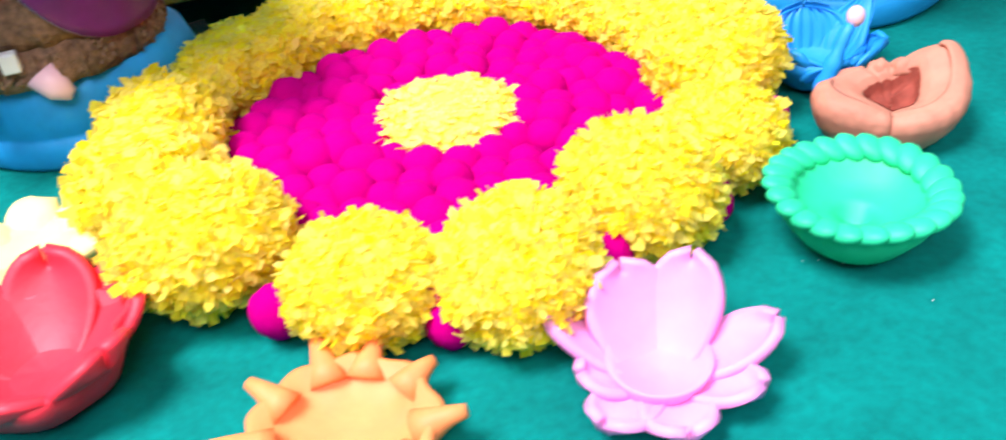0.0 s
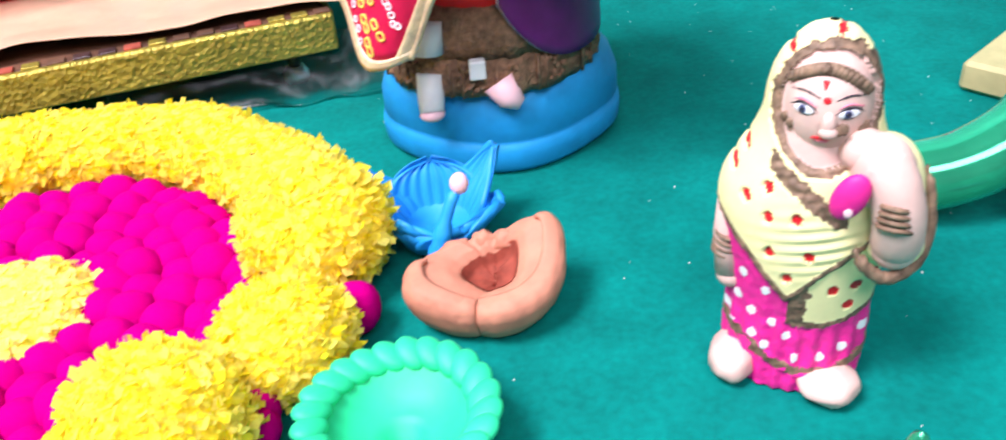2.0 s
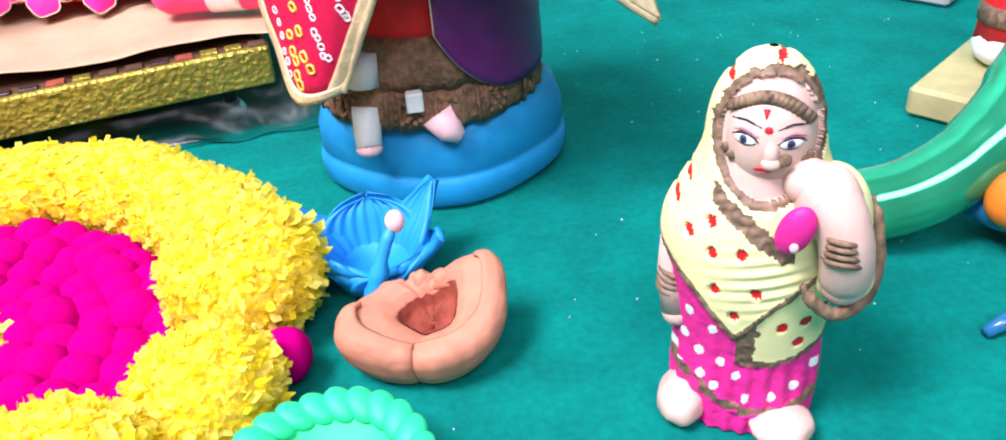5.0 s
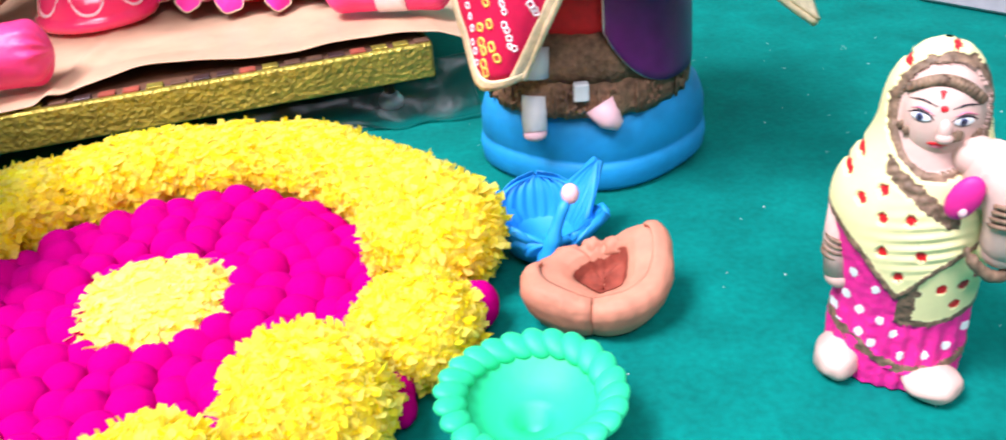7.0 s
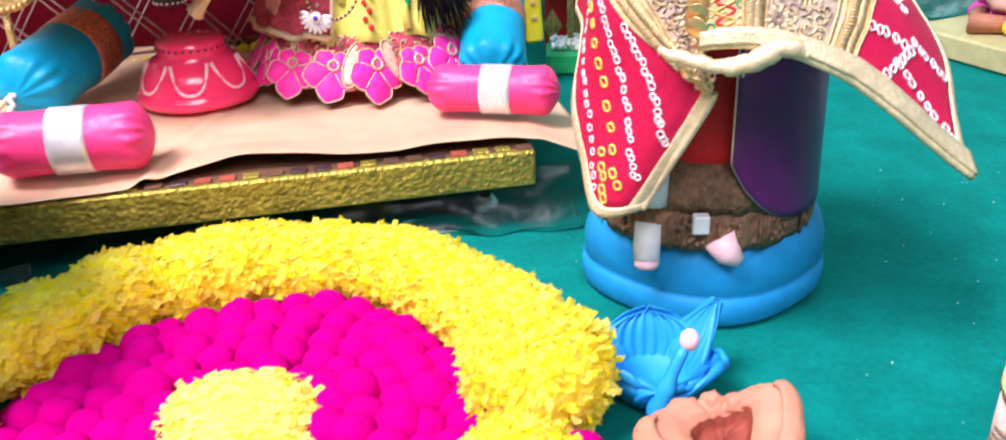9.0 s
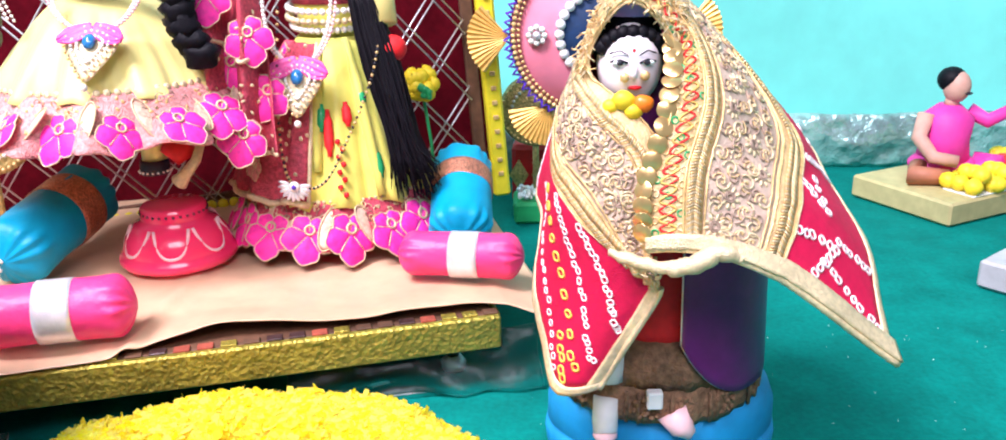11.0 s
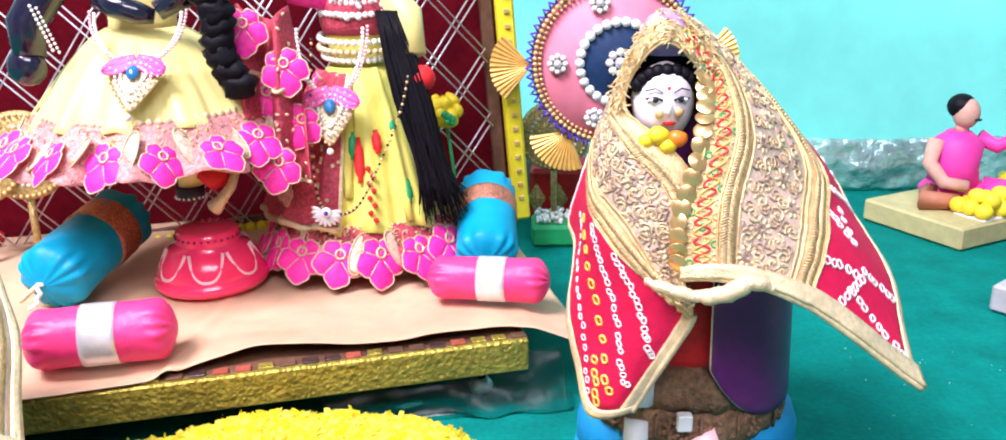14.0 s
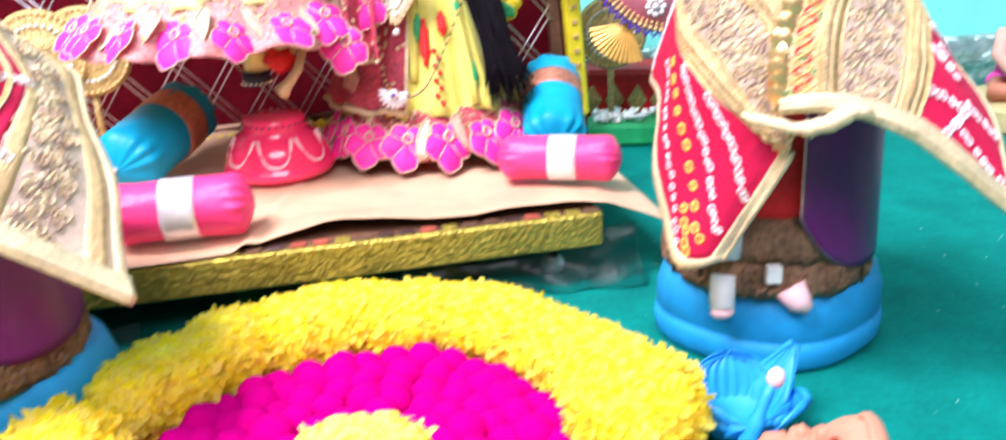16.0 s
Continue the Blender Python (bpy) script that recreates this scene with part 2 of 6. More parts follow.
ORANGE_GLOSS = mat("orange_gloss", (0.80, 0.20, 0.02), 0.35, var=0.08, scale=60, bump=0.05)
BLUE_GLOSS = mat("blue_gloss", (0.02, 0.14, 0.32), 0.25, var=0.1, scale=60, bump=0.05, coat=0.3)
VEIL = mat("veil_yellow", (0.88, 0.80, 0.40), 0.55, var=0.05, scale=100, bump=0.15, bump_scale=300, stain=0.06)
FIG_PINK = mat("skirt_pink", (0.84, 0.02, 0.29), 0.55, var=0.08, scale=100, bump=0.2, bump_scale=300)
RED_DOT = mat("red_dot", (0.75, 0.01, 0.02), 0.5, var=0.1, scale=200, bump=0.1)
WHITE_PAINT = mat("white_paint", (0.82, 0.84, 0.84), 0.5, var=0.05, scale=100, bump=0.1)
DARK_PAINT = mat("black_paint", (0.02, 0.018, 0.03), 0.5, var=0.1, scale=100, bump=0.0)
GREEN_BEAD = mat("green_bead", (0.02, 0.35, 0.12), 0.35, var=0.15, scale=100, bump=0.1)
IRIS = mat("iris_paint", (0.05, 0.06, 0.16), 0.4, var=0.1, scale=200, bump=0.0)
BLUSH = mat("rose_blush_paint", (0.80, 0.22, 0.30), 0.5, var=0.1, scale=200, bump=0.0)
SEQUIN = mat("gold_sequin", (0.72, 0.47, 0.20), 0.28, 0.75, var=0.1, scale=100, bump=0.05)
LINT = mat("white_lint", (0.8, 0.8, 0.78), 0.8, var=0.05, bump=0.0)


def plastic_film(name):
    m = bpy.data.materials.new(name)
    m.use_nodes = True
    nt = m.node_tree
    out = nt.nodes["Material Output"]
    nt.nodes.remove(nt.nodes["Principled BSDF"])
    gl, tr, mx = nt.nodes.new("ShaderNodeBsdfGlossy"), nt.nodes.new("ShaderNodeBsdfTransparent"), nt.nodes.new("ShaderNodeMixShader")
    lw = nt.nodes.new("ShaderNodeLayerWeight")
    lw.inputs["Blend"].default_value = 0.22
    gl.inputs["Roughness"].default_value = 0.42
    tr.inputs["Color"].default_value = (0.86, 0.9, 0.9, 1)
    tc, no, bp = nt.nodes.new("ShaderNodeTexCoord"), nt.nodes.new("ShaderNodeTexNoise"), nt.nodes.new("ShaderNodeBump")
    no.inputs["Scale"].default_value, bp.inputs["Strength"].default_value, bp.inputs["Distance"].default_value = 35, 0.45, 0.01
    nt.links.new(tc.outputs["Object"], no.inputs["Vector"])
    nt.links.new(no.outputs["Fac"], bp.inputs["Height"])
    nt.links.new(bp.outputs[0], gl.inputs["Normal"])
    nt.links.new(lw.outputs["Fresnel"], mx.inputs[0])
    nt.links.new(tr.outputs[0], mx.inputs[1])
    nt.links.new(gl.outputs[0], mx.inputs[2])
    nt.links.new(mx.outputs[0], out.inputs["Surface"])
    return m


FILM = plastic_film("clear_plastic")


def thin_petal(m, share):
    """Lets light through a thin petal."""
    nt = m.node_tree
    p, out = nt.nodes["Principled BSDF"], nt.nodes["Material Output"]
    tr, mx = nt.nodes.new("ShaderNodeBsdfTranslucent"), nt.nodes.new("ShaderNodeMixShader")
    mx.inputs[0].default_value = share
    nt.links.new(p.inputs["Base Color"].links[0].from_socket, tr.inputs["Color"])
    nt.links.new(p.outputs[0], mx.inputs[1])
    nt.links.new(tr.outputs[0], mx.inputs[2])
    nt.links.new(mx.outputs[0], out.inputs["Surface"])


thin_petal(YELLOW, 0.6)
thin_petal(YCENTRE, 0.45)

# ---------------------------------------------------------------- mesh building
TAU = 2 * math.pi
rnd = random.Random(7)


def V(*a):
    return Vector(a)


class Build:
    """Collects faces, with a material each, into one mesh."""

    def __init__(self):
        self.v, self.f, self.m, self.s, self.mats = [], [], [], [], []
        self.at = Matrix()

    def slot(self, material):
        if material not in self.mats:
            self.mats.append(material)
        return self.mats.index(material)

    def add(self, verts, faces, material, smooth=True, m=None):
        k, i = len(self.v), self.slot(material)
        w = self.at @ m if m is not None else self.at
        self.v.extend(tuple(w @ Vector(p)) for p in verts)
        self.f.extend(tuple(k + j for j in f) for f in faces)
        self.m.extend([i] * len(faces))
        self.s.extend([smooth] * len(faces))
        return self

    def grid(self, fn, nu, nv, material, close_u=False, close_v=False, m=None, thick=0.0, smooth=True):
        """A sheet fn(u, v), u and v from 0 to 1; thick: its thickness along the normal."""
        cu, cv = nu if close_u else nu + 1, nv if close_v else nv + 1
        pts = [Vector(fn(i / nu, j / nv)) for i in range(cu) for j in range(cv)]
        quads = [(i * cv + j, (i + 1) % cu * cv + j, (i + 1) % cu * cv + (j + 1) % cv, i * cv + (j + 1) % cv)
                 for i in range(nu) for j in range(nv)]
        if thick:
            nor = [Vector() for _ in pts]
            for q in quads:
                n = (pts[q[2]] - pts[q[0]]).cross(pts[q[3]] - pts[q[1]])
                for k in q:
                    nor[k] += n
            n0 = len(pts)
            pts += [p - (n.normalized() if n.length > 1e-12 else V(0, 0, 1)) * thick for p, n in zip(pts, nor)]
            quads2 = [tuple(reversed([n0 + k for k in q])) for q in quads]
            rim = []
            if not close_v:
                for i in range(nu):
                    a, b = i * cv, (i + 1) % cu * cv
                    rim += [(b, a, n0 + a, n0 + b), (a + cv - 1, b + cv - 1, n0 + b + cv - 1, n0 + a + cv - 1)]
            if not close_u:
                for j in range(nv):
                    a, b = j, (j + 1) % cv
                    c, d = nu * cv + j, nu * cv + (j + 1) % cv
                    rim += [(a, b, n0 + b, n0 + a), (d, c, n0 + c, n0 + d)]
            quads = quads + quads2 + rim
        return self.add(pts, quads, material, smooth, m)

    def lathe(self, prof, material, seg=40, m=None, wave=None, sx=1.0, sy=1.0):
        """Turns the outline [(r, z)] round z; wave(angle, r, z) gives a factor on r."""
        n = len(prof)
        pts, faces = [], []
        for i in range(seg):
            a = TAU * i / seg
            for r, z in prof:
                k = wave(a, r, z) if wave else 1
                pts.append((r * k * math.cos(a) * sx, r * k * math.sin(a) * sy, z))
        for i in range(seg):
            for j in range(n - 1):
                a, b = i * n + j, (i + 1) % seg * n + j
                faces.append((a, b, b + 1, a + 1))
        for j, flip in ((0, True), (n - 1, False)):
            if prof[j][0] > 1e-5:
                ring = [i * n + j for i in range(seg)]
                faces.append(tuple(reversed(ring)) if flip else tuple(ring))
        return self.add(pts, faces, material, True, m)

    def ball(self, c, r, material, seg=16, rings=10, m=None, wob=0.0):
        """An ellipsoid with radii r (one number or three) at c; wob: unevenness."""
        r = (r, r, r) if isinstance(r, (int, float)) else r
        pts, faces = [(0, 0, -1)], []
        for j in range(1, rings):
            t = math.pi * j / rings - math.pi / 2
            for i in range(seg):
                pts.append((math.cos(t) * math.cos(TAU * i / seg), math.cos(t) * math.sin(TAU * i / seg), math.sin(t)))
        pts.append((0, 0, 1))
        top = len(pts) - 1
        for i in range(seg):
            k = (i + 1) % seg
            faces.append((0, 1 + k, 1 + i))
            faces.append((top, top - seg + i, top - seg + k))
            for j in range(rings - 2):
                a, b = 1 + j * seg, 1 + (j + 1) * seg
                faces.append((a + i, a + k, b + k, b + i))
        out = []
        for p in pts:
            k = 1 + wob * noise.noise(Vector(p) * 1.7 + Vector(c) * 40) if wob else 1
            out.append((p[0] * r[0] * k, p[1] * r[1] * k, p[2] * r[2] * k))
        w = Matrix.Translation(c) @ (m if m is not None else Matrix())
        return self.add(out, faces, material, True, w)

    def tube(self, pts, rad, material, seg=8, m=None, caps=True):
        pts = [Vector(p) for p in pts]
        n = len(pts)
        rads = [rad] * n if isinstance(rad, (int, float)) else [rad[min(len(rad) - 1, round(i * (len(rad) - 1) / max(1, n - 1)))] for i in range(n)]
        out, faces, up = [], [], None
        for i, p in enumerate(pts):
            d = (pts[min(i + 1, n - 1)] - pts[max(i - 1, 0)]).normalized()
            if up is None:
                up = d.orthogonal().normalized()
            up = (up - d * up.dot(d)).normalized()
            side = d.cross(up)
            for k in range(seg):
                a = TAU * k / seg
                out.append(p + (up * math.cos(a) + side * math.sin(a)) * rads[i])
        for i in range(n - 1):
            for k in range(seg):
                a, b = i * seg + k, i * seg + (k + 1) % seg
                faces.append((a, b, b + seg, a + seg))
        if caps:
            faces.append(tuple(reversed(range(seg))))
            faces.append(tuple(range((n - 1) * seg, n * seg)))
        return self.add(out, faces, material, True, m)

    def box(self, lo, hi, material, bev=0.002, m=None, smooth=False):
        """A box with chamfered edges."""
        c = [(a + b) / 2 for a, b in zip(lo, hi)]
        h = [(b - a) / 2 for a, b in zip(lo, hi)]
        bev = min(bev, min(h) * 0.6)
        pts, idx = [], {}
        for sx in (-1, 1):
            for sy in (-1, 1):
                for sz in (-1, 1):
                    for ax in range(3):
                        s = (sx, sy, sz)
                        p = [c[k] + s[k] * (h[k] - (0 if k == ax else bev)) for k in range(3)]
                        idx[(sx, sy, sz, ax)] = len(pts)
                        pts.append(p)
        faces = []
        for ax in range(3):
            o = [k for k in range(3) if k != ax]
            for s in (-1, 1):
                q = []
                for a, b in ((-1, -1), (1, -1), (1, 1), (-1, 1)):
                    key = [0, 0, 0]
                    key[ax], key[o[0]], key[o[1]] = s, a, b
                    q.append(idx[(*key, ax)])
                faces.append(tuple(q))
            for a in (-1, 1):
                for b in (-1, 1):
                    k1, k2 = [0, 0, 0], [0, 0, 0]
                    k1[ax], k1[o[0]], k1[o[1]] = -1, a, b
                    k2[ax], k2[o[0]], k2[o[1]] = 1, a, b
                    faces.append((idx[(*k1, o[0])], idx[(*k2, o[0])], idx[(*k2, o[1])], idx[(*k1, o[1])]))
        for sx in (-1, 1):
            for sy in (-1, 1):
                for sz in (-1, 1):
                    faces.append(tuple(idx[(sx, sy, sz, a)] for a in range(3)))
        return self.add(pts, faces, material, smooth, m)

    def mesh(self, name):
        me = bpy.data.meshes.new(name)
        me.from_pydata(self.v, [], self.f)
        for m in self.mats:
            me.materials.append(m)
        me.polygons.foreach_set("material_index", self.m)
        me.polygons.foreach_set("use_smooth", self.s)
        bm = bmesh.new()
        bm.from_mesh(me)
        bmesh.ops.recalc_face_normals(bm, faces=bm.faces)
        bm.to_mesh(me)
        bm.free()
        return me


def thing(name, b, label, category, m=None, kind="", group=""):
    """A top-level thing: a mesh, or with b None an Empty for parts."""
    ob = new(name, b.mesh(name) if b else None)
    if m is not None:
        ob.matrix_basis = m
    return tagged(ob, label, category, group, kind)


def part(name, b, parent, label="", m=None, kind="", data=None):
    ob = new(name, data or b.mesh(name))
    ob.parent = parent
    if m is not None:
        ob.matrix_basis = m
    return tagged(ob, label, "", "", kind)


def spline(keys, t, closed=False):
    """A smooth curve through keys; t from 0 to 1."""
    n = len(keys)
    x = t * (n if closed else n - 1)
    i = min(int(x), n - 1 if closed else n - 2)
    f = x - i
    g = (lambda k: Vector(keys[k % n])) if closed else (lambda k: Vector(keys[max(0, min(n - 1, k))]))
    a, b, c, d = g(i - 1), g(i), g(i + 1), g(i + 2)
    return 0.5 * (2 * b + (c - a) * f + (2 * a - 5 * b + 4 * c - d) * f * f + (3 * b - 3 * c + d - a) * f ** 3)


def facing(p, n, spin=0.0):
    """A pose at p whose z points along n."""
    q = Vector(n).to_track_quat("Z", "Y").to_matrix().to_4x4()
    return Matrix.Translation(p) @ q @ Matrix.Rotation(spin, 4, "Z")


def beads(b, pts, r, material, seg=7, rings=5):
    for p in pts:
        b.ball(p, r, material, seg, rings)
    return b


def flower(b, m, r, petal, edge, heart, petals=5, depth=0.16):
    """A padded stitched flower in the plane of m, its larger petals along -y, with corded edges."""
    off = rnd.uniform(-0.3, 0.3)

    def rim(a):
        k = abs(math.cos(petals / 2 * (a + math.pi / 2) + off)) ** 0.5
        return r * (0.70 + 0.34 * k + 0.03 * math.sin(11 * a)) * (1 - 0.24 * math.sin(a)), k

    def pad(u, v):
        q, k = rim(TAU * u)
        return (q * v * math.cos(TAU * u), q * v * math.sin(TAU * u), depth * r * (1 - v ** 3) * (0.35 + 0.65 * k) * (0.4 + 0.6 * v) * 1.3)
    b.grid(pad, 50, 7, petal, close_u=True, m=m)
    b.tube([m @ V(rim(TAU * j / 60)[0] * math.cos(TAU * j / 60), rim(TAU * j / 60)[0] * math.sin(TAU * j / 60), 0.0004) for j in range(61)], r * 0.032, edge, 5, None, False)
    for k in range(petals):
        a = TAU * (k + 0.5) / petals - math.pi / 2 - 2 * off / petals
        q = rim(a)[0]
        b.tube([m @ V(q * t * math.cos(a), q * t * math.sin(a), depth * r * 0.45) for t in (0.2, 0.6, 1.0)], r * 0.028, edge, 4)
    b.tube([m @ V(r * 0.20 * math.cos(t), r * (0.16 + 0.20 * math.sin(t)), depth * r * 0.75) for t in [TAU * j / 14 for j in range(15)]], r * 0.055, heart, 5, None, False)
    return b

# ---------------------------------------------------------------- the setting


def cloth_height(x, y):
    d = max(0.0, 1.0 - math.hypot(x - 0.1, y - 0.6) / 1.6)
    return d * (0.0012 * noise.noise(V(x * 5, y * 5, 0)) + 0.0006 * noise.noise(V(x * 16, y * 16, 3))) - 0.0012


b = Build()
b.grid(lambda u, v: (-2.2 + 4.4 * u, -2.2 + 4.4 * v, cloth_height(-2.2 + 4.4 * u, -2.2 + 4.4 * v)), 150, 150, GREEN_CLOTH)
thing("ground", b, "green felt cloth spread smooth under the display", "cloth", kind="structure")


def drape(u, v):
    x, z = -2.2 + 4.4 * u, 2.5 * v
    fold = 0.035 * math.sin(x * 4.0 + 1.3 * math.sin(z * 2.2) + z * 2.6) + 0.02 * noise.noise(V(x * 3, z * 2.5, 1))
    swag = 0.09 * math.exp(-((x - 1.0 + 0.55 * z) / 0.16) ** 2) - 0.08 * math.exp(-((x - 1.35 + 0.3 * z) / 0.2) ** 2)
    return (x, 1.50 - 0.02 * v + fold * min(1, z * 4) + swag * min(1, z * 3), z)


thing("wall_north", Build().grid(drape, 200, 70, AQUA, thick=-0.004), "aqua satin drape hung in soft folds", "drape", kind="structure")
for nm, lo, hi in (("wall_west", (-2.3, -2.2, -0.05), (-2.2, 2.2, 2.5)), ("wall_east", (2.2, -2.2, -0.05), (2.3, 2.2, 2.5)), ("wall_south", (-2.2, -2.3, -0.05), (2.2, -2.2, 2.5)),
                   ("wall_behind_drape", (-2.2, 2.2, -0.05), (2.2, 2.3, 2.5)), ("ceiling", (-2.3, -2.3, 2.5), (2.3, 2.3, 2.6))):
    thing(nm, Build().box(lo, hi, ROOM, 0.003), "plain pale plastered room surface", "wall", kind="structure")


def foil(u, v):
    x = 0.1 + 2.0 * u
    c = noise.noise(V(x * 22, v * 3, 5)) * 0.010 + noise.noise(V(x * 60, v * 7, 2)) * 0.005
    return (x, 1.435 - 0.012 * math.sin(v * 3.0) + c + 0.010 * (1 - v), 0.085 * v * (1 + 0.10 * noise.noise(V(x * 9, 0, 8))))


thing("foil_border", Build().grid(foil, 240, 12, FOIL, thick=-0.001), "crumpled silver-aqua foil border along the drape's foot", "border")

# ---------------------------------------------------------------- flower mat
CX, CY = 0.0, 0.529


def pompom(seed, n, squash, chop=None, spread=0.010, length=0.34):
    """A pompom of cut petals, of radius 1."""
    r = random.Random(seed)
    b = Build()
    def ruffle(u, v):
        t, a = math.pi * (v - 0.5), TAU * u
        d = V(math.cos(t) * math.cos(a), math.cos(t) * math.sin(a), math.sin(t))
        k = 0.92 + 0.05 * noise.noise(d * 2.2 + V(0, 0, seed)) + 0.06 * noise.noise(d * 6 + V(seed, 0, 0)) + 0.06 * noise.noise(d * 14 + V(0, seed, 0))
        z = d.z * k * squash
        return (d.x * k, d.y * k, z if chop is None else min(z, chop))
    b.grid(ruffle, 84, 44, YCORE, close_u=True)
    verts, faces = [], []
    for i in range(n):
        z = 1 - 2 * (i + 0.5) / n
        a = i * 2.39996 + r.uniform(-0.25, 0.25)
        z = max(-0.98, min(0.98, z + r.uniform(-0.05, 0.05)))
        d = V(math.sqrt(1 - z * z) * math.cos(a), math.sqrt(1 - z * z) * math.sin(a), z)
        t = d.cross(V(r.uniform(-1, 1), r.uniform(-1, 1), r.uniform(-1, 1))).normalized()
        side = d.cross(t)
        lean = r.uniform(0.1, 0.8) if r.random() < 0.22 else r.uniform(1.8, 4.5)
        go = (d + t * lean).normalized()
        size = length * r.uniform(0.6, 1.45)
        w = size * r.uniform(0.30, 0.52)
        foot = d * r.uniform(0.93, 0.985)
        k = len(verts)
        for q, ww, bb in ((0.0, 0.55, 0.0), (0.62, 1.0, 0.3), (1.0, 0.8, 1.0)):
            c = foot + go * (size * q) + d * (0.05 * bb * r.uniform(0, 1))
            for sgn in (-1, 1):
                p = c + side * (w * ww * sgn) + go * (r.uniform(-0.035, 0.035) if bb == 1 else 0)
                p.z *= squash
                if chop is not None:
                    p.z = min(p.z, chop + r.uniform(-0.05, 0.05))
                verts.append(p)
        faces += [(k, k + 1, k + 3, k + 2), (k + 2, k + 3, k + 5, k + 4)]
    b.add(verts, faces, YELLOW, True)
    return b.mesh("pompom")


mat_thing = thing("flower_rangoli", None, "round rangoli of yellow pompom flowers and magenta felt balls", "rangoli", pose(CX, CY, 0))
b = Build().lathe([(0.0, 0.0015), (0.150, 0.0015), (0.152, 0.003), (0.150, 0.0045), (0.0, 0.005)], MAGENTA, 64)
part("backing_disc", b, mat_thing, "dark red felt backing")
ball_meshes = []
for s in range(4):
    b = Build()
    b.ball((0, 0, 0), (1.0, 1.0, 0.96), MAGENTA, 18, 12, wob=0.09, m=Matrix.Rotation(s * 1.3, 4, "X"))
    ball_meshes.append(b.mesh("felt_ball"))
for ring_r, count in ((0.049, 15), (0.0665, 20), (0.0845, 26), (0.102, 31), (0.119, 37)):
    for k in range(count):
        a = TAU * (k + rnd.uniform(-0.16, 0.16)) / count + ring_r * 40
        rr = ring_r + rnd.uniform(-0.0025, 0.0025)
        s = rnd.uniform(0.0118, 0.0150)
        part("felt_ball", None, mat_thing, "", pose(rr * math.cos(a), rr * math.sin(a), 0.0115 + rnd.uniform(-0.002, 0.004), rnd.uniform(-20, 20), 0, rnd.uniform(0, 360)) @ Matrix.Diagonal((s, s, s * 0.92, 1)), data=ball_meshes[k % 4])
big = [pompom(s, 2800, 0.80, length=0.135) for s in (11, 12, 13)]
cut = [pompom(s, 1500, 0.86, 0.78, length=0.19) for s in (21, 22)]
spots = [(-0.106, 0.398, 0.041, 0), (-0.024, 0.365, 0.034, 0), (0.044, 0.366, 0.037, 0), (0.103, 0.420, 0.038, 0), (0.150, 0.470, 0.033, 0), (0.160, 0.552, 0.040, 0),
         (-0.152, 0.452, 0.038, 1), (-0.166, 0.512, 0.036, 1)]
for k, (x, y, r, kind) in enumerate(spots):
    part("pompom", None, mat_thing, "", pose(x - CX, y - CY, r * 0.82, rnd.uniform(-15, 15), rnd.uniform(-15, 15), rnd.uniform(0, 360)) @ Matrix.Diagonal((r * rnd.uniform(0.96, 1.06), r * rnd.uniform(0.96, 1.06), r, 1)), data=(cut if kind else big)[k % (2 if kind else 3)])
n_arc = 17
for k in range(n_arc):
    a = radians(26 + (158 - 26) * k / (n_arc - 1))
    rr = 0.163 + rnd.uniform(-0.004, 0.004)
    s = rnd.uniform(0.0275, 0.034)
    part("pompom", None, mat_thing, "", pose(rr * math.cos(a), rr * math.sin(a) * 1.0, 0.025, 0, 0, rnd.uniform(0, 360)) @ Matrix.Diagonal((s, s, s, 1)), data=cut[k % 2])
for x, y, r in ((-0.066, 0.362, 0.0125), (0.010, 0.358, 0.013), (0.0135, 0.349, 0.011), (0.084, 0.385, 0.013), (0.181, 0.500, 0.0130), (0.138, 0.437, 0.0115), (0.141, 0.428, 0.009), (0.190, 0.585, 0.010)):
    part("felt_ball", None, mat_thing, "", pose(x - CX, y - CY, r + 0.004) @ Matrix.Diagonal((r, r, r * 1.15, 1)), data=ball_meshes[0])
# the flat flower in the middle
centre = pompom(31, 1600, 0.62, 0.52, length=0.13)
centre.materials[1] = YCENTRE
part("centre_flower", None, mat_thing, "pale yellow flat cut-petal flower", pose(0, 0, 0.012) @ Matrix.Diagonal((0.0465, 0.0465, 0.0350, 1)), data=centre)
part("loose_petal", Build().tube([(-0.112, -0.075, 0.024), (-0.106, -0.068, 0.027), (-0.098, -0.064, 0.030)], [0.0008, 0.0012, 0.0008], WHITE, 6), mat_thing, "white stray petal sliver")
part("loose_petal", Build().tube([(0.084, -0.058, 0.0265), (0.087, -0.057, 0.0275), (0.091, -0.0565, 0.027)], [0.0006, 0.0010, 0.0006], WHITE, 6), mat_thing, "white stray petal sliver")

# ---------------------------------------------------------------- clay lamps


def petal_sheet(b, m, length, width, lift, curl, material, thick=0.003, tip=1.0, ribs=0, n=14):
    """One modelled petal: it rises from the middle outward, along x of m."""
    def fn(u, v):
        s = v * 2 - 1
        k = min(1.0, u / 0.62)
        wide = width * (0.55 + 0.45 * math.sin(k * math.pi / 2)) * max(0.0, 1 - max(0.0, (u - 0.62) / 0.38) ** (2.0 * tip)) ** 0.55
        wide = max(wide, 0.0008)
        up = lift * u ** 1.4
        rib = 0.0010 * math.sin(s * math.pi * ribs) * u if ribs else 0.0
        return (length * u, s * wide, up + curl * s * s * (0.3 + u) + rib)
    b.grid(fn, n, max(10, ribs * 5), material, m=m, thick=thick)


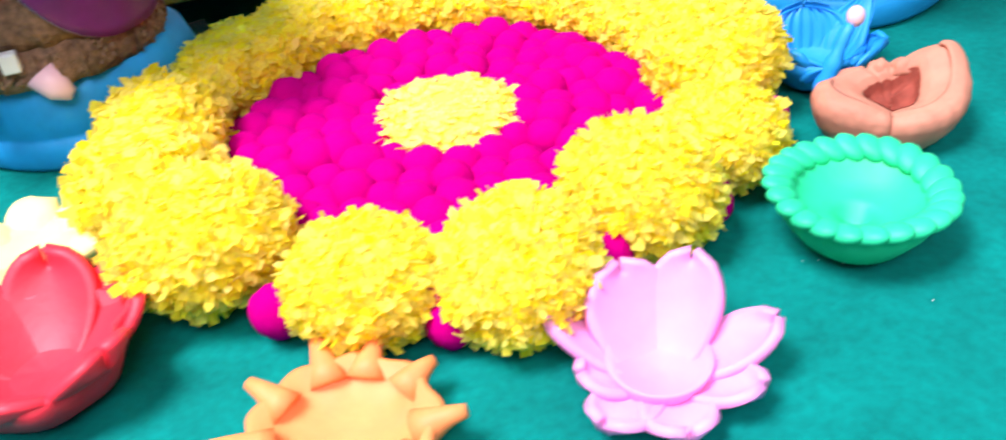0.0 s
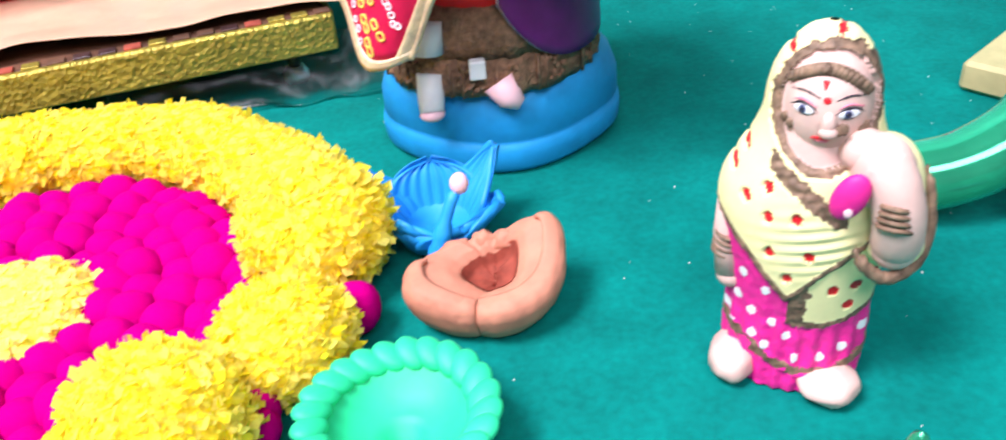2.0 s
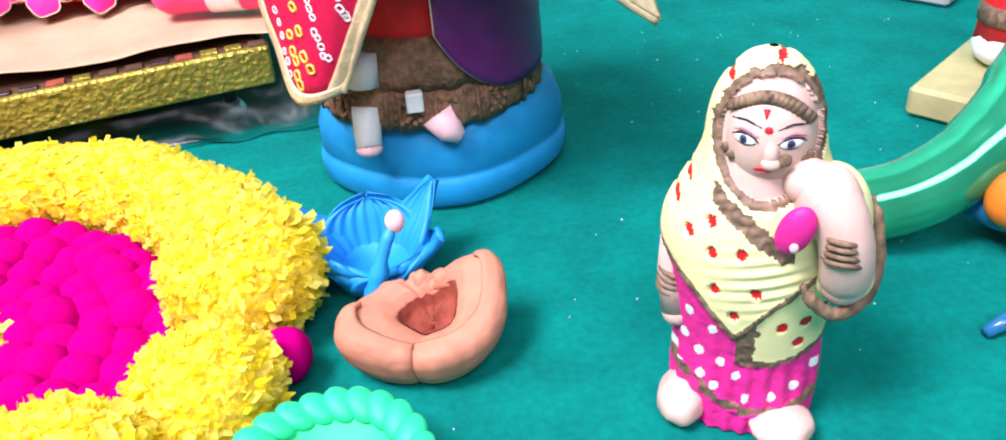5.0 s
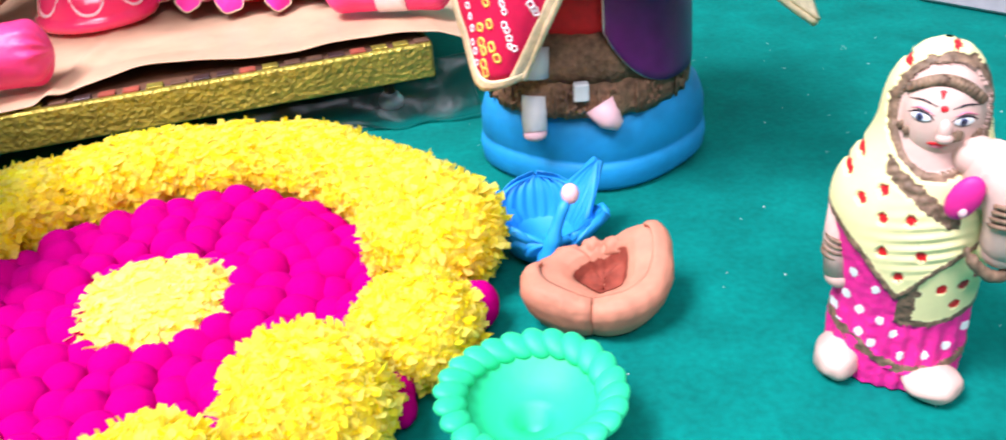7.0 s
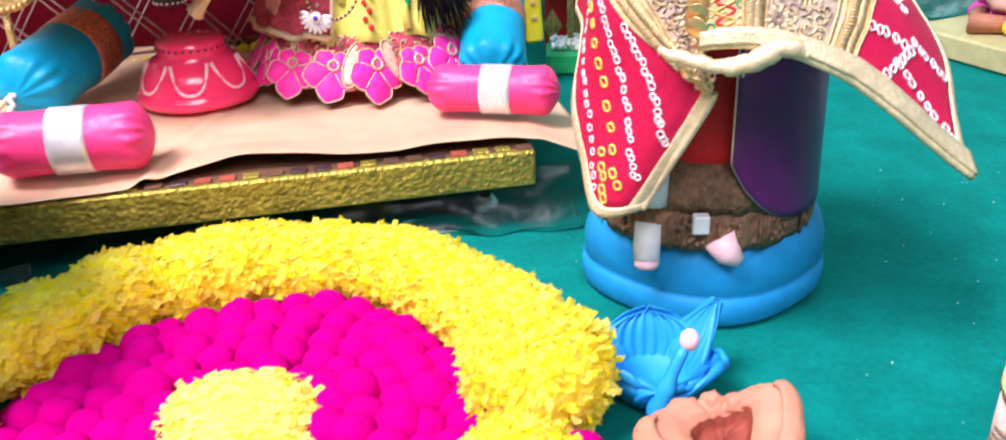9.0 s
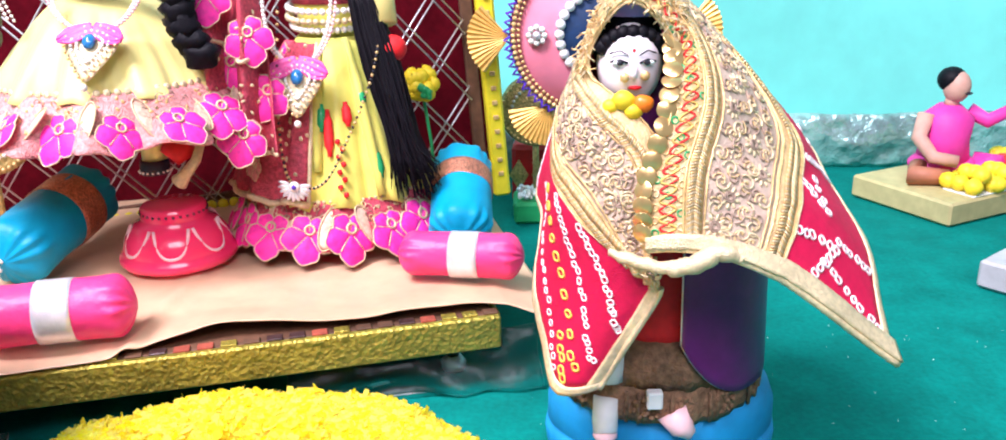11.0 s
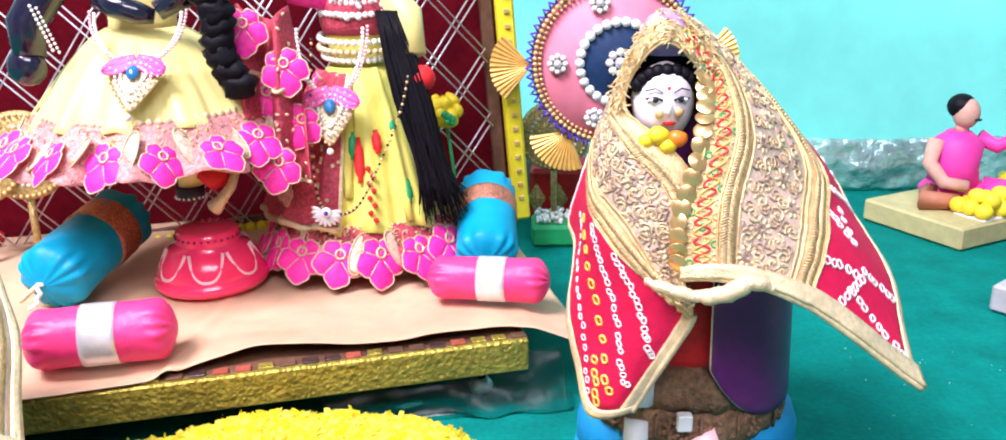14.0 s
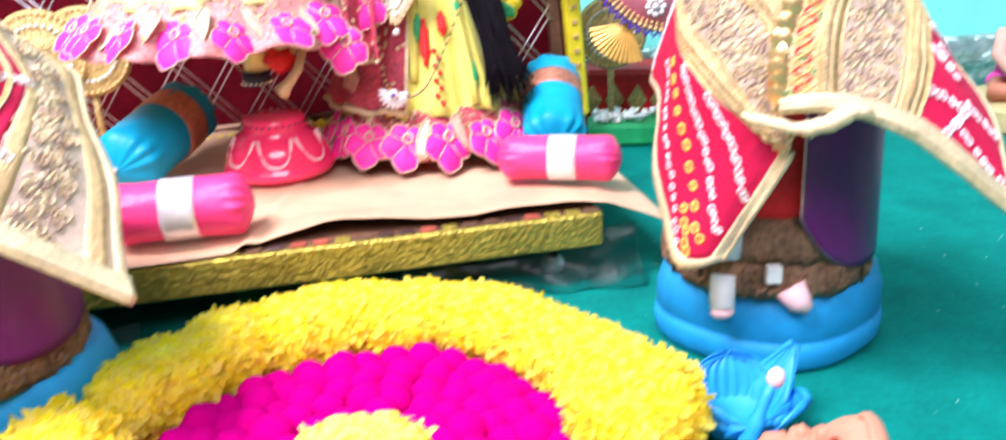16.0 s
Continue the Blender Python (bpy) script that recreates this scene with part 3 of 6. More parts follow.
def green_diya():
    ob = thing("clay_lamp", None, "mint green clay diya bowl with fluted twisted rim", "clay lamp", pose(0.203, 0.410, 0, 0, 0, 20), group="clay lamps")
    b = Build()
    b.lathe([(0.0, 0.0), (0.018, 0.0), (0.026, 0.005), (0.034, 0.016), (0.0385, 0.027), (0.037, 0.031), (0.031, 0.027), (0.025, 0.0195), (0.014, 0.0150), (0.0080, 0.0145), (0.0066, 0.0060), (0.0, 0.0040)], MINT, 72,
            wave=lambda a, r, z: 1 + 0.012 * math.sin(a * 3 + 1) + 0.008 * math.sin(5 * a))
    part("bowl", b, ob)
    b = Build()
    n = 24
    for k in range(n):
        a = TAU * k / n
        m = Matrix.Translation((0.0365 * math.cos(a), 0.0365 * math.sin(a), 0.0295 + 0.001 * math.sin(3 * a))) @ Matrix.Rotation(a + 0.85 + rnd.uniform(-0.1, 0.1), 4, "Z") @ Matrix.Rotation(-0.35, 4, "Y")
        b.add(*ellipsoid((0.0094, 0.0068, 0.0042), 18, 10), MINT, True, m)
    part("fluted_rim", b, ob)


def ellipsoid(r, seg=10, rings=7):
    pts, faces = [(0, 0, -r[2])], []
    for j in range(1, rings):
        t = math.pi * j / rings - math.pi / 2
        for i in range(seg):
            pts.append((r[0] * math.cos(t) * math.cos(TAU * i / seg), r[1] * math.cos(t) * math.sin(TAU * i / seg), r[2] * math.sin(t)))
    pts.append((0, 0, r[2]))
    top = len(pts) - 1
    for i in range(seg):
        k = (i + 1) % seg
        faces += [(0, 1 + k, 1 + i), (top, top - seg + i, top - seg + k)]
        for j in range(rings - 2):
            p, q = 1 + j * seg, 1 + (j + 1) * seg
            faces.append((p + i, p + k, q + k, q + i))
    return pts, faces


def lotus_diya():
    ob = thing("clay_lamp", None, "pink clay lotus diya with six thick petals", "clay lamp", pose(0.100, 0.322, 0, 0, 0, 0), group="clay lamps")
    b = Build().lathe([(0.0, 0.0), (0.014, 0.0), (0.019, 0.006), (0.022, 0.014), (0.0215, 0.0155), (0.017, 0.010), (0.0, 0.0075)], PINK_CLAY, 40)
    part("bowl", b, ob)
    for a, ln, lift, w in ((112, 0.029, 0.029, 0.0200), (62, 0.032, 0.032, 0.0165), (152, 0.046, 0.023, 0.0135), (10, 0.043, 0.016, 0.0130), (-28, 0.036, 0.008, 0.0115), (-80, 0.033, 0.004, 0.0140), (-128, 0.034, 0.004, 0.0130), (192, 0.027, 0.006, 0.0110)):
        b = Build()
        petal_sheet(b, pose(0, 0, 0, 0, 0, a) @ pose(0.004, 0, 0.006), ln, w, lift, 0.004, PINK_CLAY, 0.0042, 1.0)
        part("petal", b, ob)


def orange_diya():
    ob = thing("clay_lamp", None, "orange clay sun diya with pinched spikes round the rim", "clay lamp", pose(-0.024, 0.292, 0), group="clay lamps")
    b = Build().lathe([(0.0, 0.0), (0.024, 0.0), (0.034, 0.005), (0.038, 0.013), (0.038, 0.018), (0.035, 0.019), (0.030, 0.012), (0.018, 0.008), (0.0, 0.007)], ORANGE_CLAY, 64,
                      wave=lambda a, r, z: 1 + 0.05 * math.sin(9 * a) * (z / 0.020))
    part("bowl", b, ob)
    for k in range(10):
        a = TAU * (k + rnd.uniform(-0.2, 0.2)) / 10 + 0.12
        b = Build()
        ln = rnd.uniform(0.008, 0.016)
        up = rnd.uniform(-0.1, 0.7)
        d = V(math.cos(a), math.sin(a), 0)
        b.tube([d * 0.029 + V(0, 0, 0.012), d * 0.035 + V(0, 0, 0.015), d * (0.037 + ln * 0.4) + V(0, 0, 0.017 + ln * 0.4 * up), d * (0.037 + ln) + V(0, 0, 0.017 + ln * up)], [0.0085, 0.0065, 0.0042, 0.0028], ORANGE_CLAY, 10)
        part("spike", b, ob)


def red_diya():
    ob = thing("clay_lamp", None, "glossy red clay diya with wavy pinched rim", "clay lamp", pose(-0.166, 0.338, 0, 0, 0, 25) @ Matrix.Diagonal((1.0, 1.0, 0.80, 1)), group="clay lamps")
    b = Build().lathe([(0.0, 0.0), (0.024, 0.0), (0.033, 0.008), (0.040, 0.024), (0.041, 0.034), (0.038, 0.035), (0.033, 0.022), (0.018, 0.014), (0.0, 0.012)], RED_CLAY, 80,
                      wave=lambda a, r, z: 1 + (0.10 * math.sin(7 * a) + 0.04 * math.sin(3 * a)) * (z / 0.035))
    part("bowl", b, ob)
    for deg, ln, w, lift, curl in ((20, 0.042, 0.023, 0.028, 0.010), (75, 0.036, 0.021, 0.036, 0.009), (128, 0.036, 0.018, 0.036, 0.006), (185, 0.040, 0.020, 0.030, 0.006), (250, 0.038, 0.021, 0.026, 0.007), (310, 0.040, 0.021, 0.030, 0.008)):
        b = Build()
        petal_sheet(b, pose(0, 0, 0, 0, 0, deg) @ pose(0.006, 0, 0.010), ln, w, lift, curl, RED_CLAY, 0.0050, 1.0, 0, 18)
        part("petal", b, ob)


def cream_flower():
    ob = thing("clay_lamp", None, "pale yellow clay flower lamp beside the rangoli", "clay lamp", pose(-0.212, 0.425, 0), group="clay lamps")
    b = Build().lathe([(0.0, 0.0), (0.024, 0.0), (0.032, 0.010), (0.030, 0.017), (0.018, 0.014), (0.0, 0.012)], CREAM_CLAY, 48)
    part("bowl", b, ob)
    for k in range(7):
        b = Build()
        b.ball((0, 0, 0), (0.0165, 0.0145, 0.0070), CREAM_CLAY, 20, 12, wob=0.22)
        part("petal", b, ob, "", pose(0, 0, 0, 0, 0, 51 * k + 10) @ pose(0.029, 0, 0.014, 0, -28, 0))


def brown_diya():
    ob = thing("clay_lamp", None, "terracotta clay diya of broad folded petals", "clay lamp", pose(0.247, 0.507, 0, 0, 0, -2) @ Matrix.Diagonal((0.95, 0.95, 1.12, 1)), group="clay lamps")

    def ring(keys, deg):
        return np.interp(deg % 360, [k for k, _ in keys], [v for _, v in keys])
    reach = [(0, 0.0400), (25, 0.0440), (50, 0.0340), (75, 0.0250), (95, 0.0270), (120, 0.0250), (150, 0.0340), (180, 0.0400), (205, 0.0420), (230, 0.0380), (258, 0.0350), (264, 0.0325), (272, 0.0360), (300, 0.0375), (330, 0.0385), (360, 0.0400)]
    rise = [(0, 0.0330), (25, 0.0400), (45, 0.0350), (70, 0.0270), (90, 0.0300), (105, 0.0255), (120, 0.0290), (150, 0.0250), (180, 0.0260), (205, 0.0265), (230, 0.0245), (258, 0.0200), (264, 0.0185), (272, 0.0215), (300, 0.0225), (330, 0.0255), (360, 0.0330)]
    prof = [(0.0, 0.0), (0.42, 0.0), (0.62, 0.03), (0.80, 0.20), (0.93, 0.48), (1.0, 0.78), (0.99, 0.92), (0.94, 1.0), (0.84, 1.02), (0.70, 0.98), (0.54, 0.93), (0.42, 0.82), (0.33, 0.55), (0.0, 0.40)]

    def at(u, v, r0, r1, grow=1.0):
        deg = r0 + (r1 - r0) * u
        r = sum(ring(reach, deg + o) for o in (-5, 0, 5)) / 3 * grow
        h = sum(ring(rise, deg + o) for o in (-5, 0, 5)) / 3
        x = v * (len(prof) - 1)
        i = min(int(x), len(prof) - 2)
        f = x - i
        k, z = prof[i][0] + (prof[i + 1][0] - prof[i][0]) * f, prof[i][1] + (prof[i + 1][1] - prof[i][1]) * f
        a = radians(deg)
        n = 0.0013 * noise.noise(V(math.cos(a) * 3, math.sin(a) * 3, v * 4)) + 0.0005 * noise.noise(V(math.cos(a) * 9, math.sin(a) * 9, v * 12))
        inner = max(0.0, (v - 0.62) / 0.38)
        return ((r * k + n) * math.cos(a) + 0.006 * inner, (r * k + n) * math.sin(a) * 0.92 + 0.005 * inner, max(0.0, h * z + n * 0.6 * min(1, z * 4)))
    part("bowl", Build().grid(lambda u, v: at(u, v, 0, 360), 110, 52, BROWN_CLAY, close_u=True), ob)
    part("wick_hollow", Build().grid(lambda u, v: V(*at(u, 0.86 + 0.14 * v, 0, 360)) + V(0.0, 0.0, 0.0012), 60, 10, BROWN_DARK, close_u=True), ob, "dark red crumbled hollow")

    def lobe(r0, r1, out, z_up, name):
        def fn(u, v):
            e = math.sin(math.pi * min(1, max(0, u))) ** 0.4
            p = V(*at(u, 0.17 + 0.47 * v, r0, r1, 1.0))
            d = V(p.x, p.y, 0).normalized()
            return p + d * (out * e * math.sin(math.pi * (0.08 + 0.84 * v)) ** 0.5 - 0.0008) + V(0, 0, z_up * e * v)
        part(name, Build().grid(fn, 46, 26, BROWN_CLAY, thick=-0.0025), ob)
    lobe(262, 386, 0.0036, 0.0010, "petal")
    lobe(172, 258, 0.0026, 0.0006, "petal")
    for x, y, z, rx, ry, rz in ((0.002, 0.0215, 0.0245, 0.0070, 0.0060, 0.0065), (-0.012, 0.0200, 0.0215, 0.0100, 0.0070, 0.0060), (0.0150, 0.0180, 0.0260, 0.0090, 0.0060, 0.0065)):
        part("pinched_lump", Build().ball((x, y, z), (rx, ry, rz), BROWN_CLAY, 20, 14, wob=0.35), ob)


def blue_lotus():
    ob = thing("clay_lamp", None, "bright blue clay lotus lamp with ribbed petals and a pink bud", "clay lamp", pose(0.225, 0.574, 0, 0, 0, -4) @ Matrix.Diagonal((1.14, 1.14, 1.02, 1)), group="clay lamps")
    b = Build().lathe([(0.0, 0.0), (0.013, 0.0), (0.020, 0.006), (0.025, 0.017), (0.027, 0.024), (0.024, 0.024), (0.018, 0.014), (0.0, 0.010)], BLUE_CLAY, 44, wave=lambda a, r, z: 1 + 0.03 * math.sin(3 * a + 1))
    part("bowl", b, ob)

    def petal(deg, foot, lean, tall, width, point, ribs, cup):
        """A standing petal, wide in the middle; lean: how far its tip reaches outward."""
        def fn(u, v):
            s = 2 * v - 1
            body = (math.sin(min(1.0, u * 1.5 + 0.25) * math.pi / 2)) * (1 - max(0.0, (u - 0.45) / 0.55) ** (2.6 if point < 0.5 else 1.25)) ** (0.5 if point < 0.5 else 0.8)
            half = max(0.0007, width * body)
            x = foot + lean * u ** 1.3 - cup * s * s * half / width
            rib = 0.0007 * math.cos(s * math.pi * ribs) * min(1, u * 3) if ribs else 0.0
            return (x + rib, s * half, 0.006 + tall * u + 0.0008 * math.sin(u * 9 + deg))
        part("petal", Build().grid(fn, 22, max(14, ribs * 6), BLUE_CLAY, m=pose(0, 0, 0, 0, 0, deg), thick=0.0030), ob)
    petal(168, 0.012, 0.030, 0.040, 0.0175, 1, 5, 0.006)
    petal(96, 0.014, 0.010, 0.033, 0.0240, 0, 8, 0.008)
    petal(30, 0.014, 0.022, 0.042, 0.0165, 1, 6, 0.006)
    petal(-20, 0.016, 0.018, 0.024, 0.0190, 0, 5, 0.006)
    petal(-62, 0.015, 0.013, 0.020, 0.0190, 0, 0, 0.006)
    petal(-128, 0.015, 0.013, 0.025, 0.0190, 0, 4, 0.007)
    petal(-165, 0.014, 0.016, 0.022, 0.0160, 0, 4, 0.006)
    b = Build().tube([spline([V(0.001, -0.027, 0.008), V(0.004, -0.0275, 0.024), V(0.009, -0.024, 0.040), V(0.013, -0.020, 0.048)], k / 12) for k in range(13)], [0.0060, 0.0045, 0.0030, 0.0018], BLUE_CLAY, 12)
    part("crest", b, ob)
    part("bud", Build().ball((0.0145, -0.0195, 0.0505), (0.0046, 0.0046, 0.0062), PINK_PALE, 16, 12), ob, "pale pink clay bud")


green_diya(), lotus_diya(), orange_diya(), red_diya(), cream_flower(), brown_diya(), blue_lotus()

# ---------------------------------------------------------------- the low platform
PLAT = Matrix.Translation((0.158, 0.797, 0)) @ Matrix.Rotation(radians(13.6), 4, "Z")  # x along the front, y inward
platform = thing("low_platform", None, "low wooden platform with embossed gold foil edge", "platform", PLAT)
part("board", Build().box((-0.56, 0.003, 0.038), (-0.001, 0.42, 0.064), BOARD_WOOD, 0.002), platform, "brown wooden board")
part("front_edge", Build().box((-0.562, -0.004, 0.036), (0.003, 0.003, 0.0645), BOARD_GOLD, 0.0015), platform, "embossed gold foil edging")
part("side_edge", Build().box((-0.001, 0.003, 0.036), (0.004, 0.422, 0.0645), BOARD_GOLD, 0.0015), platform, "embossed gold foil edging")
for k in range(26):
    x = -0.44 + 0.43 * k / 25
    b = Build().box((x, 0.001, 0.0642), (x + 0.012, 0.010, 0.0662), (DARK_GEM, BOARD_WOOD, BOARD_GOLD, BROWN_DARK)[(k * 3 + k // 4) % 4], 0.0005)
    part("inlay", b, platform)
# Added block that shuts out light, so the gap under the board stays dark.
part("light_block", Build().box((-0.555, 0.085, 0.004), (-0.06, 0.40, 0.038), BOARD_WOOD, 0.002), platform, "added dark brown block that keeps light from under the board")
for x, y in ((-0.43, 0.03), (-0.03, 0.04), (-0.43, 0.37), (-0.03, 0.37)):
    leg = part("leg", Build().tube([(x, y, 0.012), (x, y, 0.038)], 0.005, IRON, 10), platform, "thin dark metal leg")
    part("foot", Build().lathe([(0.0, 0.0), (0.010, 0.0), (0.011, 0.006), (0.007, 0.012), (0.0, 0.013)], SILVER, 20, m=Matrix.Translation((x, y, 0))), leg, "rounded silver foot")


def paper(u, v):
    x = -0.58 + 0.635 * u
    over = 1 / (1 + math.exp((x + 0.285) / 0.012))      # the stretch that lies over the front edge
    lift = math.exp(-((x + 0.205) / 0.050) ** 2)        # the buckled fold beside it
    front = 0.008 - 0.014 * over + 0.007 * lift + 0.004 * noise.noise(V(x * 14, 4, 0)) - 0.034 * max(0, (u - 0.9) * 10) ** 1.5
    y = front + (0.40 - front) * v
    edge = max(0.0, 1 - v / 0.12)
    z = 0.0705 + 0.0030 * noise.noise(V(x * 11, y * 9, 2)) + 0.0014 * noise.noise(V(x * 34, y * 30, 5)) + 0.0085 * edge * lift + 0.0035 * edge * math.exp(-((x + 0.06) / 0.05) ** 2) - 0.004 * over * edge
    z -= 0.012 * max(0, (u - 0.93) / 0.07) * (1 - 0.6 * v)
    z += 0.0045 * math.exp(-((x + 0.285 - 0.30 * y) / 0.006) ** 2) * max(0.0, 1 - v * 1.6)
    return (x, y, max(z, 0.0672) if u < 0.93 else z)


thing("paper_sheet", Build().grid(paper, 180, 80, KRAFT, thick=-0.0008, m=None), "crumpled brown kraft paper laid over the platform", "paper", PLAT)


def bag(u, v):
    x = -0.17 + 0.205 * u
    z = 0.003 + (0.031 + 0.014 * u) * v
    y = 0.012 - 0.022 * (1 - v) * (0.3 + u) + 0.010 * noise.noise(V(x * 30, z * 60, 1))
    return (x, y, z - 0.001 + 0.004 * noise.noise(V(x * 22, 3, 0)) * (1 - v))


thing("plastic_bag", Build().grid(bag, 40, 14, FILM, thick=-0.0006), "clear crumpled plastic bag tucked under the platform", "plastic bag", PLAT)


def side_bag(u, v):
    x = -0.50 + 0.13 * u
    z = 0.002 + 0.034 * v * (1 - 0.5 * u)
    return (x, -0.010 - 0.030 * (1 - v) + 0.012 * noise.noise(V(x * 34, z * 60, 6)), z + 0.004 * noise.noise(V(x * 26, 5, 0)) * v)


thing("plastic_bag", Build().grid(side_bag, 34, 14, FILM, thick=-0.0006), "clear crumpled plastic bag on the cloth before the platform", "plastic bag", PLAT)


def bolster(label, m, length, r, cloth, band, band_at, band_w, tie):
    """A stuffed bolster along x, with gathered ends and a band."""
    ob = thing("bolster", None, label, "cushion", m, group="bolsters")
    prof = []
    for j in range(41):
        t = j / 40
        e = min(t, 1 - t) * 2
        rr = r * (1 - (1 - min(1, e / 0.30)) ** 2.8 * 0.80)
        prof.append((rr, (t - 0.5) * length))
    b = Build().lathe(prof, cloth, 88, m=Matrix.Rotation(math.pi / 2, 4, "Y"),
                      wave=lambda a, rr, z: 1 + (0.10 * math.sin(11 * a + 2 * math.sin(3 * a)) * (max(0, abs(z) / (length / 2) - 0.50) / 0.50) ** 1.5) + 0.018 * math.sin(2 * a + z * 40) + 0.012 * math.sin(5 * a - z * 90))
    part("cushion", b, ob)
    b = Build()
    rb = r * 1.012
    n = 6
    b.lathe([(rb * 0.9, band_at - band_w / 2)] + [(rb + 0.0006, band_at - band_w / 2 + band_w * k / n) for k in range(n + 1)] + [(rb * 0.9, band_at + band_w / 2)], band, 40, m=Matrix.Rotation(math.pi / 2, 4, "Y"))
    part("band", b, ob)
    if tie:
        b = Build()
        for s in ((-1,) if tie == 1 else (1,)):
            pts = [V(s * length / 2, 0.002 * math.sin(k), 0.002) + V(s * 0.0022 * k, 0.002 * math.sin(k * 1.7), -0.0017 * k) for k in range(9)]
            beads(b, pts, 0.0023, PEARL)
            pts = [V(s * length / 2, 0.003, 0.002) + V(s * 0.0008 * k, 0.0021 * k, -0.0017 * k) for k in range(9)]
            beads(b, pts, 0.0023, PALE_GOLD)
        part("bead_tassel", b, ob, "cream bead tassel")
    return ob


TOP = 0.076
bolster("pink satin bolster with silver ribbon band at the platform's front", pose(-0.170, 0.746, TOP + 0.0225, 0, 0, 12), 0.112, 0.0235, SATIN_PINK, SILVER, 0.001, 0.026, 0)
bolster("pink satin bolster with silver ribbon band near the veiled doll", pose(0.128, 0.855, TOP + 0.0195, 0, 0, -9), 0.110, 0.0195, SATIN_PINK, SILVER, 0.004, 0.025, 0)
bolster("blue satin bolster with copper sequin band and bead tassel", pose(-0.248, 0.910, TOP + 0.038, 0, -10, 80), 0.145, 0.0315, SATIN_BLUE, COPPER, 0.020, 0.032, 1)
bolster("blue satin bolster with copper sequin band standing behind a pink one", pose(0.126, 0.950, TOP + 0.042, 0, -24, 90), 0.118, 0.0290, SATIN_BLUE, COPPER, 0.014, 0.022, 1)

# ---------------------------------------------------------------- veiled dolls on blue stands


def veiled_doll(m):
    b = Build()
    sq = lambda a, r, z: 1 + 0.035 * math.cos(4 * a) * (1 if z < 0.052 else 0)
    b.lathe([(0.0, 0.0), (0.072, 0.0), (0.0755, 0.004), (0.0765, 0.014), (0.0755, 0.0210), (0.0735, 0.0222), (0.0748, 0.024), (0.0745, 0.040), (0.072, 0.055), (0.064, 0.060), (0.0, 0.061)], BASE_BLUE, 72, wave=sq, sx=1.06, sy=0.92, m=Matrix.Translation((0.005, 0.003, 0)))
    ruff = lambda a, r, z: 1 + 0.018 * math.sin(11 * a + 2 * math.sin(5 * a)) + 0.012 * math.sin(29 * a + z * 300)
    b.lathe([(0.060, 0.059), (0.0705, 0.057), (0.0725, 0.063), (0.0715, 0.075), (0.068, 0.083), (0.060, 0.084)], BROWN_CLOTH, 140, wave=ruff)
    b.lathe([(0.058, 0.083), (0.0690, 0.081), (0.0700, 0.090), (0.067, 0.106), (0.060, 0.112)], BROWN_CLOTH, 140, wave=ruff)
    for a in range(0, 360, 15):
        q = radians(a + 6 * math.sin(a))
        p = V(0.0722 * math.cos(q), 0.0722 * math.sin(q), 0.070)
        b.tube([p + V(0, 0, -0.012), p + V(p.x, p.y, 0) * 0.01, p + V(0, 0, 0.010)], [0.0012, 0.0016, 0.0012], BROWN_CLOTH, 6)
        for k in range(7):
            s = q + radians(7.5) + 0.055 * math.cos(k * 0.9)
            b.ball((0.0722 * math.cos(s), 0.0722 * math.sin(s), 0.070 + 0.007 * math.sin(k * 0.9)), (0.0022, 0.0022, 0.0020), BROWN_CLOTH, 7, 5)
    # body, red blouse, purple tunic
    b.lathe([(0.058, 0.105), (0.062, 0.118), (0.060, 0.15), (0.054, 0.19), (0.048, 0.215), (0.034, 0.24), (0.0, 0.25)], RED, 48)
    b.tube([(0, 0, 0.20), (-0.020, -0.030, 0.255), (-0.031, -0.050, 0.285)], [0.046, 0.034, 0.018], PURPLE, 18)

    def apron(u, v):
        a = radians(-88 + 98 * u)
        low = 0.075 + 0.040 * abs(2 * u - 1) ** 3.0
        z = low + (0.20 - low) * v
        r = 0.0715 - 0.004 * v + 0.002 * math.sin(math.pi * u)
        return (r * math.cos(a), r * math.sin(a), z)
    b.grid(apron, 36, 20, PURPLE, thick=-0.002)
    b.tube([V(*apron(k / 40, 0.0)) * 1.006 for k in range(41)], 0.0009, SILVER, 6)
    b.tube([V(*apron(0.0, k / 20)) * 1.006 for k in range(21)], 0.0009, SILVER, 6)
    b.ball((0.004, -0.0735, 0.172), (0.0012, 0.0012, 0.004), PEARL, 8, 6)
    # feet and white patches
    b.tube([(-0.042, -0.058, 0.072), (-0.043, -0.061, 0.056), (-0.043, -0.065, 0.049)], [0.0085, 0.0085, 0.0080], WHITE_PAINT, 12)
    b.tube([(-0.040, -0.058, 0.105), (-0.041, -0.060, 0.086)], 0.0095, WHITE_PAINT, 10)
    b.ball((-0.0432, -0.0655, 0.0480), (0.0082, 0.006, 0.005), PINK_PALE, 12, 8)
    b.tube([(0.000, -0.067, 0.066), (0.006, -0.0715, 0.056), (0.012, -0.0740, 0.052)], [0.0115, 0.0085, 0.004], PINK_PALE, 12)
    b.box((-0.018, -0.0765, 0.072), (-0.008, -0.069, 0.084), WHITE_PAINT, 0.001)
    b.at = Matrix.Translation((-0.034, -0.064, 0.2915)) @ Matrix.Diagonal((0.76, 0.82, 0.80, 1)) @ Matrix.Translation((0.022, 0.060, -0.302))
    # head, hair and cap
    b.ball((-0.022, -0.060, 0.302), (0.0245, 0.026, 0.031), PALE_FACE, 28, 18)
    b.ball((-0.021, -0.050, 0.312), (0.0265, 0.026, 0.028), BLACK_HAIR, 24, 14)
